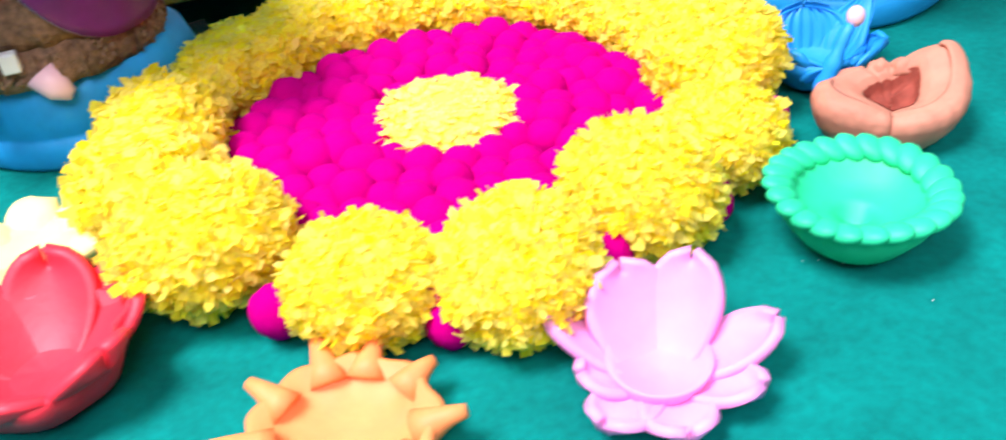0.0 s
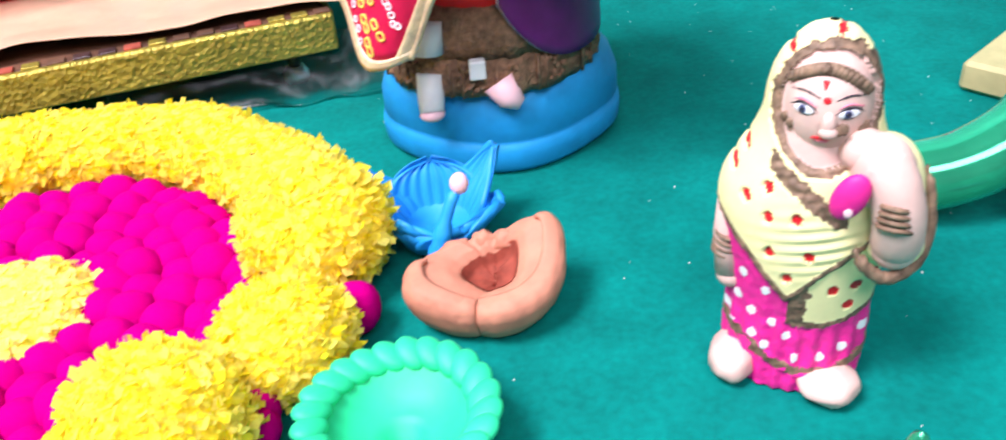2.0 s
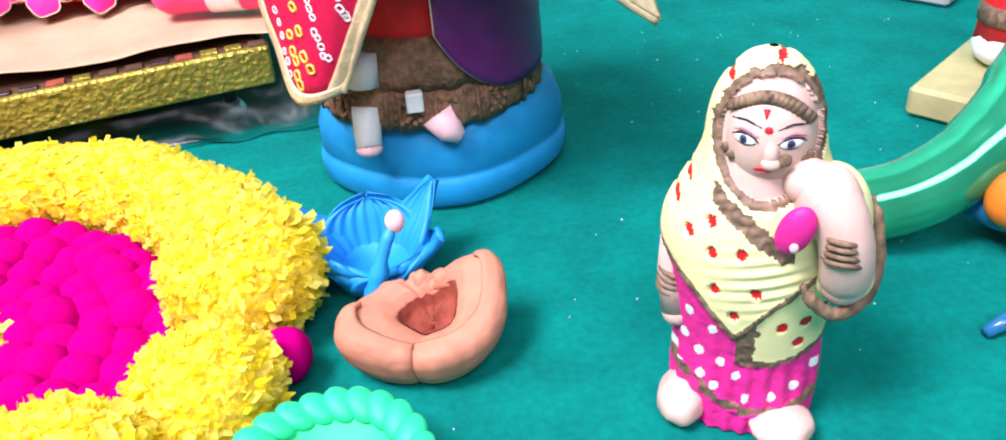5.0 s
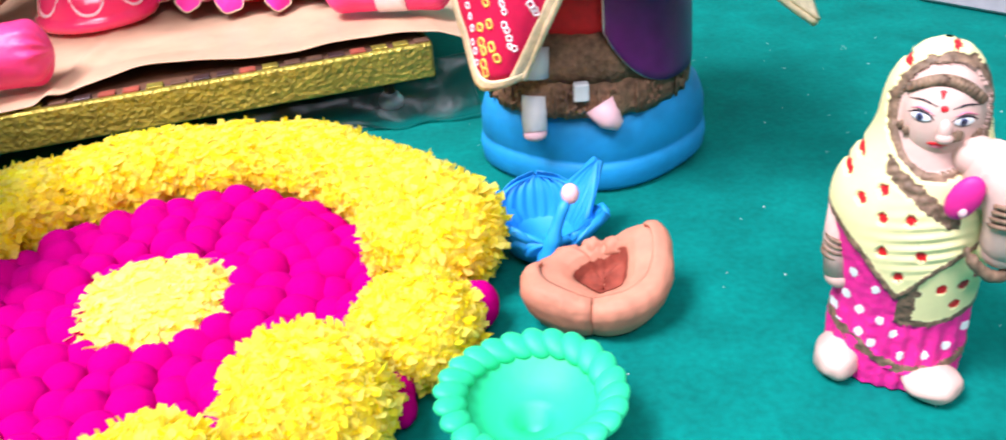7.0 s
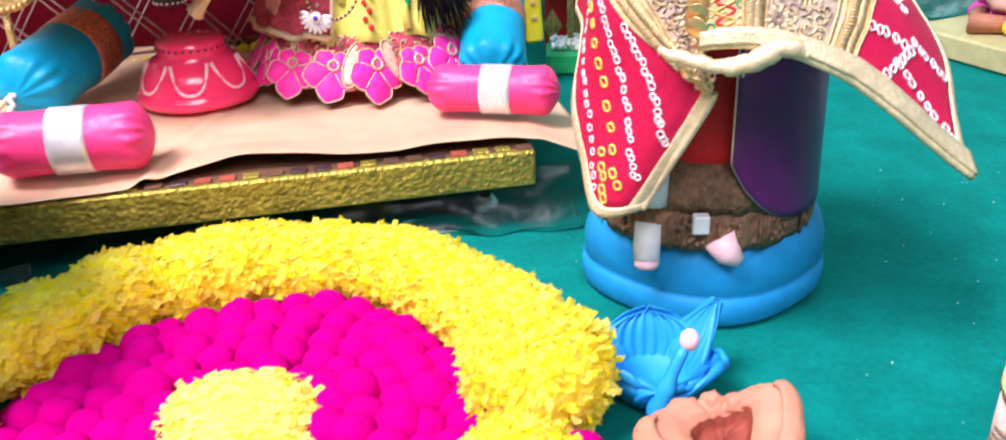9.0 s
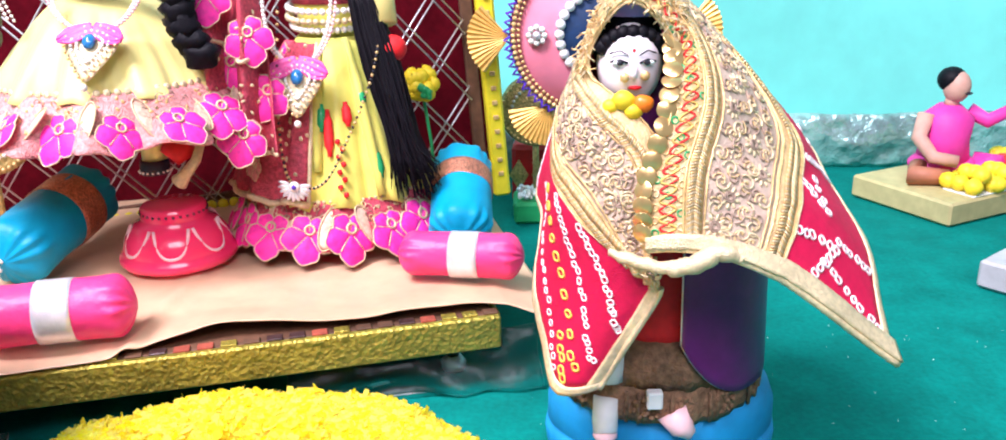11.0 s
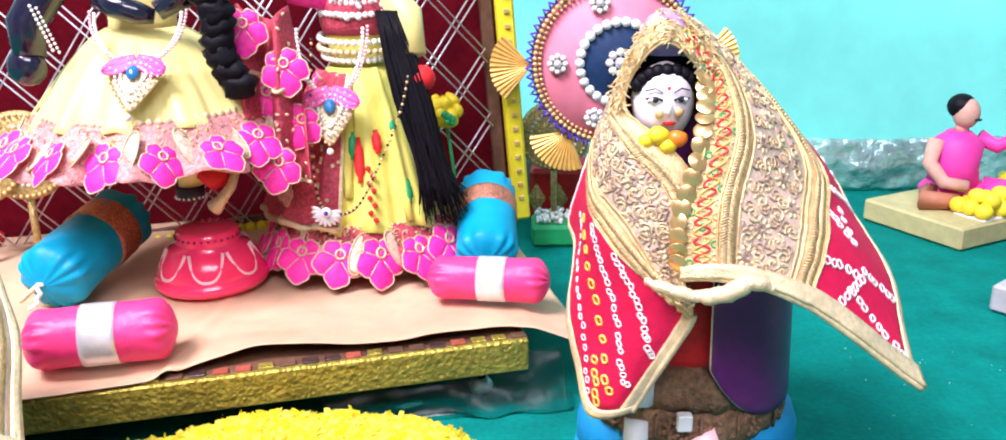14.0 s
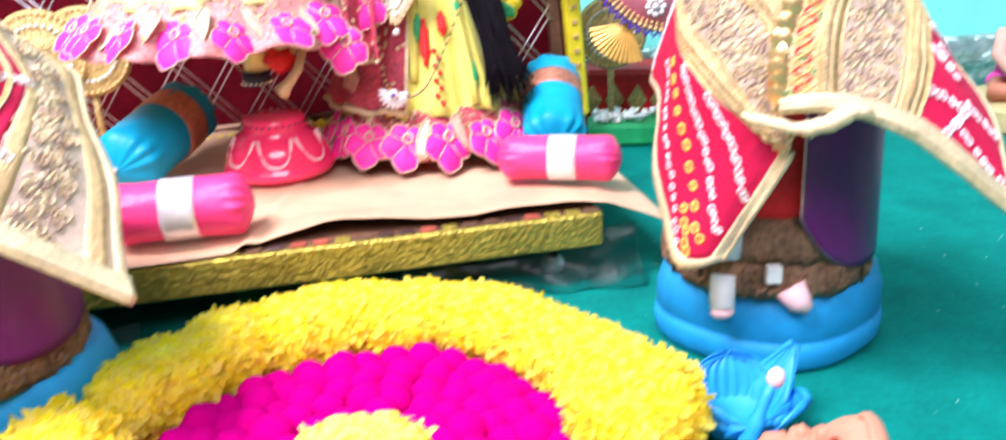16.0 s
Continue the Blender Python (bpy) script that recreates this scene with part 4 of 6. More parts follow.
    for k in range(9):
        a = math.pi * (0.12 + 0.76 * k / 8)
        b.ball((-0.022 + 0.023 * math.cos(a), -0.075 + 0.004 * abs(k - 4) / 4, 0.309 + 0.016 * math.sin(a)), (0.006, 0.005, 0.006), BLACK_HAIR, 8, 6)
    b.lathe([(0.022, 0.335), (0.020, 0.350), (0.012, 0.362), (0.0, 0.368)], LILAC, 24, m=Matrix.Translation((-0.020, -0.048, 0)))
    for s in (-1, 1):
        b.ball((-0.0225 + s * 0.0100, -0.0846, 0.3060), (0.0054, 0.0013, 0.0019), WHITE_PAINT, 14, 8)
        b.ball((-0.0225 + s * 0.0098, -0.0856, 0.3060), (0.0025, 0.0010, 0.0020), DARK_PAINT, 12, 8)
        b.tube([(-0.0225 + s * 0.0044, -0.0862, 0.3058), (-0.0225 + s * 0.0095, -0.0858, 0.3080), (-0.0225 + s * 0.0165, -0.0815, 0.3062)], 0.0009, DARK_PAINT, 6)
        b.tube([(-0.0225 + s * 0.004, -0.0856, 0.3110), (-0.0225 + s * 0.010, -0.0845, 0.3142), (-0.0225 + s * 0.017, -0.0805, 0.3118)], 0.0006, DARK_PAINT, 5)
    b.ball((-0.0225, -0.0868, 0.3145), (0.0014, 0.0008, 0.0014), RED_DOT, 8, 6)
    b.ball((-0.0225, -0.087, 0.300), (0.0032, 0.003, 0.0055), PALE_FACE, 10, 8)
    b.ball((-0.021, -0.0835, 0.2885), (0.0055, 0.0015, 0.0015), RED_DOT, 10, 6)
    b.ball((-0.014, -0.086, 0.297), (0.0035, 0.002, 0.0035), GOLD, 10, 8)
    b.ball((-0.029, -0.086, 0.296), (0.0035, 0.002, 0.0035), GOLD, 10, 8)
    for x, y, z, r, c in ((-0.030, -0.091, 0.2815, 0.0085, FRUIT_YELLOW), (-0.016, -0.092, 0.2790, 0.0080, ORANGE_GLOSS), (-0.039, -0.089, 0.2770, 0.0065, FRUIT_YELLOW), (-0.023, -0.093, 0.2740, 0.007, FRUIT_YELLOW)):
        b.ball((x, y, z), (r, r * 0.7, r * 0.8), c, 12, 8, wob=0.1)
    return thing("doll", b, "veiled doll in brown skirt and purple tunic on a blue stand", "doll", m, group="veiled dolls")


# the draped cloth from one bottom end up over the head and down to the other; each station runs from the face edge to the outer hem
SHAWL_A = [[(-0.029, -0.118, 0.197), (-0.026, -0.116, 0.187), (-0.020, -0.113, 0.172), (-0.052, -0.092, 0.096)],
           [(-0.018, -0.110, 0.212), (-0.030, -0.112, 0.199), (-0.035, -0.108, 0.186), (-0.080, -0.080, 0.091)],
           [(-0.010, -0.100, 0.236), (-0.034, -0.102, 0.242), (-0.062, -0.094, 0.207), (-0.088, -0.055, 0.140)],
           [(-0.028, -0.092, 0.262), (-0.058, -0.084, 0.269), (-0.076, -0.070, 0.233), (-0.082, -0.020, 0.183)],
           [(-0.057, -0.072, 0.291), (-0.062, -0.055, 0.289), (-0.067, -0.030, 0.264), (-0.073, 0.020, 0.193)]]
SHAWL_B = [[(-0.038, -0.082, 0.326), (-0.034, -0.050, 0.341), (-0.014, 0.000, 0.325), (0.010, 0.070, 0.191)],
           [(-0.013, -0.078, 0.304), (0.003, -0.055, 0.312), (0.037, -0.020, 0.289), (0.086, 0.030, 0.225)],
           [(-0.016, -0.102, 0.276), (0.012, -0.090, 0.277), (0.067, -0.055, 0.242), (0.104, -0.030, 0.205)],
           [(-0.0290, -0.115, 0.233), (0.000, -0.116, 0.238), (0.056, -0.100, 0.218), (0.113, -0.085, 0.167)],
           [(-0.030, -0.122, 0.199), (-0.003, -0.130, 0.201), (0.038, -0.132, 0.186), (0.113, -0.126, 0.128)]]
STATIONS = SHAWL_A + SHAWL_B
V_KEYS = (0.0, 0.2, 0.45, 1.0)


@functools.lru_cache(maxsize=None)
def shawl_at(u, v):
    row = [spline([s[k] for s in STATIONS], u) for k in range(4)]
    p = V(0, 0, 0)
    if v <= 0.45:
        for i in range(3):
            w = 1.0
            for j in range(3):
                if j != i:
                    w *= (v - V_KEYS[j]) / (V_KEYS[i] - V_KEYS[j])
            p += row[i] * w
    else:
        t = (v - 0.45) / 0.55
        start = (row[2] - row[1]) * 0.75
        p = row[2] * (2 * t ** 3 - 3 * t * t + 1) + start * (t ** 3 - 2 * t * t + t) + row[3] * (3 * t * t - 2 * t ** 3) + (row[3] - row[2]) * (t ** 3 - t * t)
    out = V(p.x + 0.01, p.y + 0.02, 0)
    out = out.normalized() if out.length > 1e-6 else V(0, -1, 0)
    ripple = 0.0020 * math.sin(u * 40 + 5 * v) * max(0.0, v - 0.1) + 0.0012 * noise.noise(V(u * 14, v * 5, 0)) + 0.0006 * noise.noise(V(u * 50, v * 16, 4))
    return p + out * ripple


def shawl_frame(u, v):
    p = shawl_at(u, v)
    du = shawl_at(min(1, u + 0.004), v) - shawl_at(max(0, u - 0.004), v)
    dv = shawl_at(u, min(1, v + 0.01)) - shawl_at(u, max(0, v - 0.01))
    n = du.cross(dv)
    n = n.normalized() if n.length > 1e-12 else V(0, -1, 0)
    out = p - V(-0.01, -0.02, p.z)
    if n.dot(out) < 0:
        n = -n
    return p, n, du.normalized() if du.length > 1e-9 else V(1, 0, 0)


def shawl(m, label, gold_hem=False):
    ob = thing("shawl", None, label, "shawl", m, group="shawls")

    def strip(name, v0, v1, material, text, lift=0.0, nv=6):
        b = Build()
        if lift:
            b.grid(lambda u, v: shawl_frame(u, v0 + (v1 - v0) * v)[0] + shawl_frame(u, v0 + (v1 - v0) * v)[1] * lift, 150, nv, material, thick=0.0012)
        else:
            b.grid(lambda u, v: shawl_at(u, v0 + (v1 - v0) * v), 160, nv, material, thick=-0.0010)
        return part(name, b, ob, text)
    if gold_hem:
        strip("rose_cloth", 0.15, 0.56, ROSE, "rose red tie-dyed cloth", 0, 14)
        strip("net_border", 0.55, 0.955, BEIGE_NET, "beige net border", 0, 14)
        strip("hem_braid", 0.86, 0.93, GOLD_TISSUE, "raised gold braid", 0.0012, 3)
    else:
        strip("rose_cloth", 0.46, 0.955, ROSE, "rose red tie-dyed cloth", 0, 16)
        strip("net_border", 0.20, 0.40, BEIGE_NET, "beige net border", 0, 10)
    strip("inner_border", 0.0, 0.15, GOLD_TISSUE, "gold tissue border", 0, 8)
    strip("inner_braid", 0.145, 0.205, GOLD_TISSUE, "raised gold braid", 0.0012, 3)
    strip("outer_braid", 0.56 if gold_hem else 0.395, 0.635 if gold_hem else 0.465, GOLD_TISSUE, "raised gold braid", 0.0012, 3)
    b = Build()
    b.tube([shawl_at(k / 200, 0.985) for k in range(201)], 0.0014, PALE_GOLD, 8)
    b.grid(lambda u, v: shawl_at(u, 0.950 + 0.035 * v), 170, 3, PALE_GOLD, thick=-0.0018)
    for u0, u1, v0 in ((0.0, 0.045, 0.44), (1.0, 0.967, 0.0)):
        b.grid(lambda u, v: (lambda f: f[0] + f[1] * 0.0016)(shawl_frame(u0 + (u1 - u0) * u, v0 + (0.99 - v0) * v)), 4, 60, PALE_GOLD, thick=0.0022)
        b.tube([shawl_frame(u0, v0 + (0.99 - v0) * k / 50)[0] for k in range(51)], 0.0021, PALE_GOLD, 8)
    part("hem_trim", b, ob, "cream gold piped hem")
    b = Build()
    for vv in (0.012, 0.140, 0.150, 0.196, 0.210, 0.385, 0.400, 0.455, 0.468, 0.476):
        pts = []
        for k in range(301):
            p, n, _ = shawl_frame(k / 300, vv)
            pts.append(p + n * (0.0014 + 0.0003 * (k % 2)))
        b.tube(pts, 0.00062, GOLD if vv != 0.476 else PALE_GOLD, 5)
    part("gold_cord", b, ob, "twisted gold cord lines", kind="stuff")
    # plaited braid: short bars leaning both ways
    b = Build()
    for vv, wide in ((0.172, 0.0048), (0.428, 0.0052)):
        for k in range(260):
            u = k / 260
            if 0.42 < u < 0.60:
                continue
            p, n, d = shawl_frame(u, vv)
            e = n.cross(d)
            for s in (-1, 1):
                c = p + n * 0.0024 + e * (s * wide * 0.42)
                b.tube([c - e * wide * 0.42 - d * 0.0010 * s, c + e * wide * 0.42 + d * 0.0010 * s], 0.00062, (GOLD, PALE_GOLD)[k % 2], 5)
    part("braid_stitches", b, ob, "plaited gold stitches", kind="stuff")
    disc = Build().lathe([(0.0, 0.0), (0.0052, 0.0), (0.0056, 0.0003), (0.0052, 0.0006), (0.0, 0.0009)], SEQUIN, 18).mesh("sequin")
    for k in range(15):
        u = 0.665 + 0.295 * k / 14
        p, n, d = shawl_frame(u, 0.004)
        part("sequin", None, ob, "round gold sequin", facing(p + n * 0.0022 + V(-0.002, 0, 0), n + V(rnd.uniform(-.35, .35), rnd.uniform(-.3, .3), rnd.uniform(-.3, .3))), data=disc)
    # scrolls and flowers worked on the net
    b = Build()
    net = (0.66, 0.80) if gold_hem else (0.225, 0.375)
    for k in range(120):
        u = 0.02 + 0.96 * (k + 0.5) / 120
        if 0.45 < u < 0.58:
            continue
        p, n, d = shawl_frame(u, net[0] + (net[1] - net[0]) * (0.12, 0.62, 0.88, 0.36)[k % 4])
        m2 = facing(p + n * 0.0012, n, rnd.uniform(0, 6)) @ Matrix.Diagonal((0.82, 0.82, 0.8, 1))
        if k % 5 == 1:
            for j in range(9):
                w = m2 @ Matrix.Rotation(TAU * j / 9, 4, "Z") @ Matrix.Translation((0.0058, 0, 0))
                b.add(*ellipsoid((0.0030, 0.0014, 0.0010), 7, 5), PALE_GOLD, True, w)
            for rr in (0.0022, 0.0036):
                b.tube([m2 @ V(rr * math.cos(t), rr * math.sin(t), 0.0006) for t in [TAU * j / 12 for j in range(13)]], 0.0006, LACE_BROWN, 5)
        else:
            for s in (1, -1, 0.6):
                pts = [m2 @ V((0.0010 + 0.0007 * t) * math.cos(s * t * 1.1) + 0.003 * s, (0.0010 + 0.0007 * t) * math.sin(s * t * 1.1) + 0.002 * s, 0.0004) for t in [j * 0.45 for j in range(17)]]
                b.tube(pts, 0.00062, PALE_GOLD if s > 0.8 else GOLD_TISSUE if s > 0 else LACE_BROWN, 5)
    part("scroll_embroidery", b, ob, "raised silver and gold scrolls")
    b = Build()
    for s in (0.0, math.pi):
        pts = []
        for k in range(300):
            p, n, _ = shawl_frame(0.60 + 0.385 * k / 299, 0.085 + 0.030 * math.sin(k * 0.30 + s))
            pts.append(p + n * 0.0014)
        b.tube(pts, 0.00060, RED if s else GOLD_FAN, 5)
    for k in range(60):
        p, n, _ = shawl_frame(0.60 + 0.385 * (k + 0.5) / 60, 0.085 + (0.0, 0.048, -0.048)[k % 3])
        b.tube([p + n * 0.0012 + (n.orthogonal().normalized() * math.cos(t) + n.cross(n.orthogonal().normalized()) * math.sin(t)) * 0.0019 for t in [TAU * j / 10 for j in range(11)]], 0.0005, (GREEN_BEAD, GOLD, GOLD, PALE_GOLD)[k % 4], 5, None, False)
    part("wavy_stitching", b, ob, "crossed red and gold wavy stitching")
    # tie-dye rings
    b = Build()

    def dot(u, v, size, c):
        p, n, d = shawl_frame(u, v)
        w = facing(p + n * 0.0012, n, 0.3 + rnd.uniform(-0.3, 0.3))
        sx, sy = size * rnd.uniform(0.85, 1.1), size * rnd.uniform(0.95, 1.3)
        ring = [w @ V(sx * math.copysign(abs(math.cos(t)) ** 0.6, math.cos(t)), sy * math.copysign(abs(math.sin(t)) ** 0.6, math.sin(t)), 0) for t in [TAU * j / 12 for j in range(13)]]
        b.tube(ring, size * 0.40, c, 4, None, False)

    def row(n, u0, v0, u1, v1, c, size):
        for k in range(n):
            t = k / (n - 1)
            dot(u0 + (u1 - u0) * t + rnd.uniform(-0.001, 0.001), v0 + (v1 - v0) * t + 0.006 * math.sin(k * 2.3), size, c)
    shift = -0.33 if gold_hem else 0.0
    for n, u0, v0, u1, v1, c, size in ((17, 0.22, 0.51, 0.055, 0.74, WHITE_DOT, 0.0017), (22, 0.29, 0.53, 0.065, 0.85, WHITE_DOT, 0.0016), (11, 0.32, 0.62, 0.09, 0.885, YELLOW_DOT, 0.0022), (5, 0.15, 0.87, 0.10, 0.93, YELLOW_DOT, 0.0022),
                                       (20, 0.35, 0.74, 0.13, 0.945, WHITE_DOT, 0.0015), (14, 0.42, 0.55, 0.40, 0.9, WHITE_DOT, 0.0018),
                                       (6, 0.925, 0.50, 0.915, 0.72, WHITE_DOT, 0.0021), (5, 0.922, 0.70, 0.958, 0.64, WHITE_DOT, 0.0020), (8, 0.938, 0.68, 0.962, 0.93, WHITE_DOT, 0.0020), (5, 0.85, 0.50, 0.875, 0.66, WHITE_DOT, 0.0021), (4, 0.875, 0.66, 0.83, 0.60, WHITE_DOT, 0.0020),
                                       (6, 0.905, 0.72, 0.90, 0.92, WHITE_DOT, 0.0020), (12, 0.80, 0.52, 0.78, 0.92, WHITE_DOT, 0.0020), (18, 0.44, 0.80, 0.74, 0.80, WHITE_DOT, 0.0021)):
        row(n, u0, v0 + shift, u1, v1 + shift, c, size)
    part("tie_dye_dots", b, ob, "rows of small white and yellow rings", kind="stuff")
    b = Build()
    for k in range(220):
        u = 0.43 + 0.24 * rnd.random()
        p, n, d = shawl_frame(u, 0.01 + 0.17 * rnd.random() ** 1.3)
        e = V(rnd.uniform(-1, 1), rnd.uniform(-0.4, 0), rnd.uniform(-1.4, 0.3)).normalized()
        b.tube([p + n * 0.002, p + n * 0.003 + e * 0.003, p + n * 0.0025 + e * 0.006], 0.0005, (GOLD, PALE_GOLD)[k % 2], 4)
    part("fringe_threads", b, ob, "loose gold fringe over the brow")
    b = Build()
    keys = [V(-0.050, -0.119, 0.197), V(-0.036, -0.126, 0.194), V(-0.020, -0.129, 0.191), V(-0.006, -0.134, 0.195), V(0.006, -0.136, 0.202), V(0.018, -0.137, 0.198)]
    b.tube([spline(keys, k / 30) + V(0, 0, 0.0005 * math.sin(k * 1.7)) for k in range(31)], [0.0022, 0.0034, 0.0036, 0.0048, 0.0054, 0.0046, 0.0026], PALE_GOLD, 14)
    part("knot", b, ob, "twisted cream gold knot")
    return ob


D1 = pose(0.272, 0.708, 0)
D2 = pose(-0.257, 0.590, 0, 0, 0, 22)
first_doll = veiled_doll(D1)
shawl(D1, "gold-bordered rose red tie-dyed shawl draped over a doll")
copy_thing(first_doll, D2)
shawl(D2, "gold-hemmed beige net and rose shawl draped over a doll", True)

# ---------------------------------------------------------------- small painted figurine


def figurine(m):
    """A moulded clay woman: one turned body whose painted areas follow the veil, its hems and the skirt."""
    b = Build()
    Z = [0.0, 0.02, 0.04, 0.06, 0.075, 0.09, 0.10, 0.11, 0.12, 0.13, 0.14, 0.15, 0.158, 0.164, 0.1675]
    HALF = [0.0305, 0.0315, 0.0305, 0.0315, 0.0340, 0.0368, 0.0355, 0.0305, 0.0248, 0.0212, 0.0206, 0.0185, 0.0140, 0.0080, 0.0003]
    DEEP = [0.0250, 0.0262, 0.0262, 0.0290, 0.0308, 0.0310, 0.0300, 0.0272, 0.0238, 0.0215, 0.0205, 0.0182, 0.0136, 0.0078, 0.0003]
    hem_x, hem_z = [-0.040, -0.033, -0.0187, -0.0038, 0.0078, 0.0233, 0.040], [0.089, 0.0864, 0.0735, 0.0557, 0.0714, 0.0861, 0.094]
    tier_x, tier_z = [-0.0020, 0.0026, 0.0115, 0.0205, 0.040], [0.0425, 0.0412, 0.0405, 0.0430, 0.0500]
    band_x, band_z = [-0.040, -0.027, -0.0096, 0.005, 0.017, 0.031, 0.040], [0.030, 0.0245, 0.0165, 0.0098, 0.0105, 0.0160, 0.020]
    red = [(-0.030, 0.108), (-0.0154, 0.1068), (-0.0235, 0.1005), (-0.0143, 0.095), (-0.0037, 0.0965), (-0.0124, 0.079), (0.0025, 0.0800), (-0.0045, 0.0675), (0.0137, 0.0615),
           (0.0223, 0.0625), (0.0204, 0.0515), (0.028, 0.066), (-0.026, 0.117), (-0.013, 0.1585), (0.004, 0.1665), (0.017, 0.158), (0.0265, 0.131)]
    white = [(-0.0285, 0.0335), (-0.0240, 0.0455), (-0.0255, 0.0275), (-0.0175, 0.0410), (-0.0165, 0.0285), (-0.0125, 0.0560), (-0.0105, 0.0250), (-0.0085, 0.0385), (-0.0020, 0.0330), (0.0025, 0.0215), (0.0130, 0.0215),
             (0.0215, 0.0260), (0.0290, 0.0330), (-0.0300, 0.0520), (-0.0225, 0.0600)]

    def smooth(keys, z):
        return sum(np.interp(z + o * 0.0018, Z, keys) for o in (-2, -1, 0, 1, 2)) / 5 if z < 0.160 else np.interp(z, Z, keys)

    def face_in(x, z):
        return math.hypot((x - 0.002) / 0.0178, (z - 0.1385) / 0.0222)

    def paint(x, y, z):
        """Material and relief of the painted clay at a place on the body."""
        q = 0.0009 * noise.noise(V(x * 260, z * 260, y * 100)) + 0.0005 * noise.noise(V(x * 700, z * 700, 3))
        lump = 0.0006 + 0.0006 * noise.noise(V(x * 420, y * 420, z * 420))
        if y > 0.006:
            return (FIG_PINK, 0.0008 * math.sin(900 * x)) if z < 0.045 else (VEIL, 0.0)
        e = face_in(x, z)
        if e < 1.0 + q * 30:
            return SKIN, -0.0015
        if e < 1.12 + q * 60 and z > 0.112:
            return DARK_BROWN, lump
        if -0.0155 < x < 0.0145 and 0.094 < z < 0.122 and abs((z - 0.1165) + (x + 0.0125) * 0.72 + 0.0014) < 0.0042 + q * 2:
            return DARK_BROWN, lump * 1.9
        hz, tz, bz = np.interp(x, hem_x, hem_z), np.interp(x, tier_x, tier_z), np.interp(x, band_x, band_z)
        if z > hz + 0.0016 + q:
            for dx, dz in red:
                k = 1 + 0.25 * math.sin(9 * math.atan2(z - dz, x - dx) + dx * 900)
                if ((x - dx) / 0.0021) ** 2 + ((z - dz) / 0.0027) ** 2 < k:
                    return RED_DOT, 0.0001
            fold = 0.00055 * math.sin(z * 1150 - x * 260) * math.exp(-((x - 0.006) / 0.016) ** 2 - ((z - 0.086) / 0.014) ** 2)
            return VEIL, 0.0014 + fold
        if z > hz - 0.0020 + q:
            return DARK_BROWN, 0.0010 + lump
        if x > -0.0020 and z > tz + 0.0016 + q:
            if x < 0.0042 + q * 2:
                return DARK_BROWN, lump
            for dx, dz in red:
                if ((x - dx) / 0.0021) ** 2 + ((z - dz) / 0.0027) ** 2 < 1:
                    return RED_DOT, 0.0001
            return VEIL, 0.0006
        if x > -0.0030 and z > tz - 0.0020 + q:
            return DARK_BROWN, lump
        if bz - 0.0005 + q * 1.6 < z < bz + 0.0052 + q * 1.6:
            return DARK_BROWN if noise.noise(V(x * 190, z * 240, 7)) < 0.22 else FIG_PINK, lump * 0.8
        pleat = 0.0007 * math.sin(680 * math.atan2(y, x) * 0.03 + 1.5 * math.sin(x * 90)) * min(1.0, max(0.0, (0.062 - z) / 0.03))
        for dx, dz in white:
            if ((x - dx) / 0.0017) ** 2 + ((z - dz) / 0.0025) ** 2 < 1:
                return WHITE_PAINT, pleat + 0.0002
        return FIG_PINK, pleat + q * 0.5

    na, nz = 330, 240
    pts, mats = [], []
    for j in range(nz + 1):
        z = 0.1675 * (1 - (1 - j / nz) ** 1.15)
        hw, dp = smooth(HALF, z), smooth(DEEP, z)
        for i in range(na):
            a = TAU * i / na
            c, s = math.cos(a), math.sin(a)
            x, y = hw * c + 0.0005, dp * s
            mt, h = paint(x, y, z)
            pts.append((x + c * h, y + s * h, z))
            mats.append(mt)
    for mt in (VEIL, FIG_PINK, DARK_BROWN, SKIN, RED_DOT, WHITE_PAINT):
        b.slot(mt)
    k0 = len(b.v)
    b.v.extend(pts)
    for j in range(nz):
        for i in range(na):
            q = (j * na + i, j * na + (i + 1) % na, (j + 1) * na + (i + 1) % na, (j + 1) * na + i)
            b.f.append(tuple(k0 + k for k in q))
            b.m.append(b.slot(mats[q[0]]))
            b.s.append(True)
    b.f.append(tuple(k0 + i for i in reversed(range(na))))
    b.m.append(b.slot(SKIN))
    b.s.append(False)
    # face
    fc, fr = V(0.002, -0.0065, 0.1370), V(0.0166, 0.0178, 0.0220)
    b.ball(fc, fr, SKIN, 40, 28)

    def on(x, z, lift=0.0):
        k = max(0.02, 1 - ((x - fc.x) / fr.x) ** 2 - ((z - fc.z) / fr.z) ** 2)
        return V(x, fc.y - fr.y * math.sqrt(k) - lift, z)

    def brush(line, r, material, n=14, lift=0.0001):
        keys = [V(x, 0, z) for x, z in line]
        b.tube([on(p.x, p.z, lift) for p in (spline(keys, k / n) for k in range(n + 1))], r, material, 6)

    def dab(x, z, rx, rz, material, lift=0.0, turn=0.0):
        p = on(x, z, lift)
        nor = V((p.x - fc.x) / fr.x ** 2, (p.y - fc.y) / fr.y ** 2, (p.z - fc.z) / fr.z ** 2)
        b.add(*ellipsoid((rx, rz, 0.0004), 16, 8), material, True, facing(p, nor, turn))
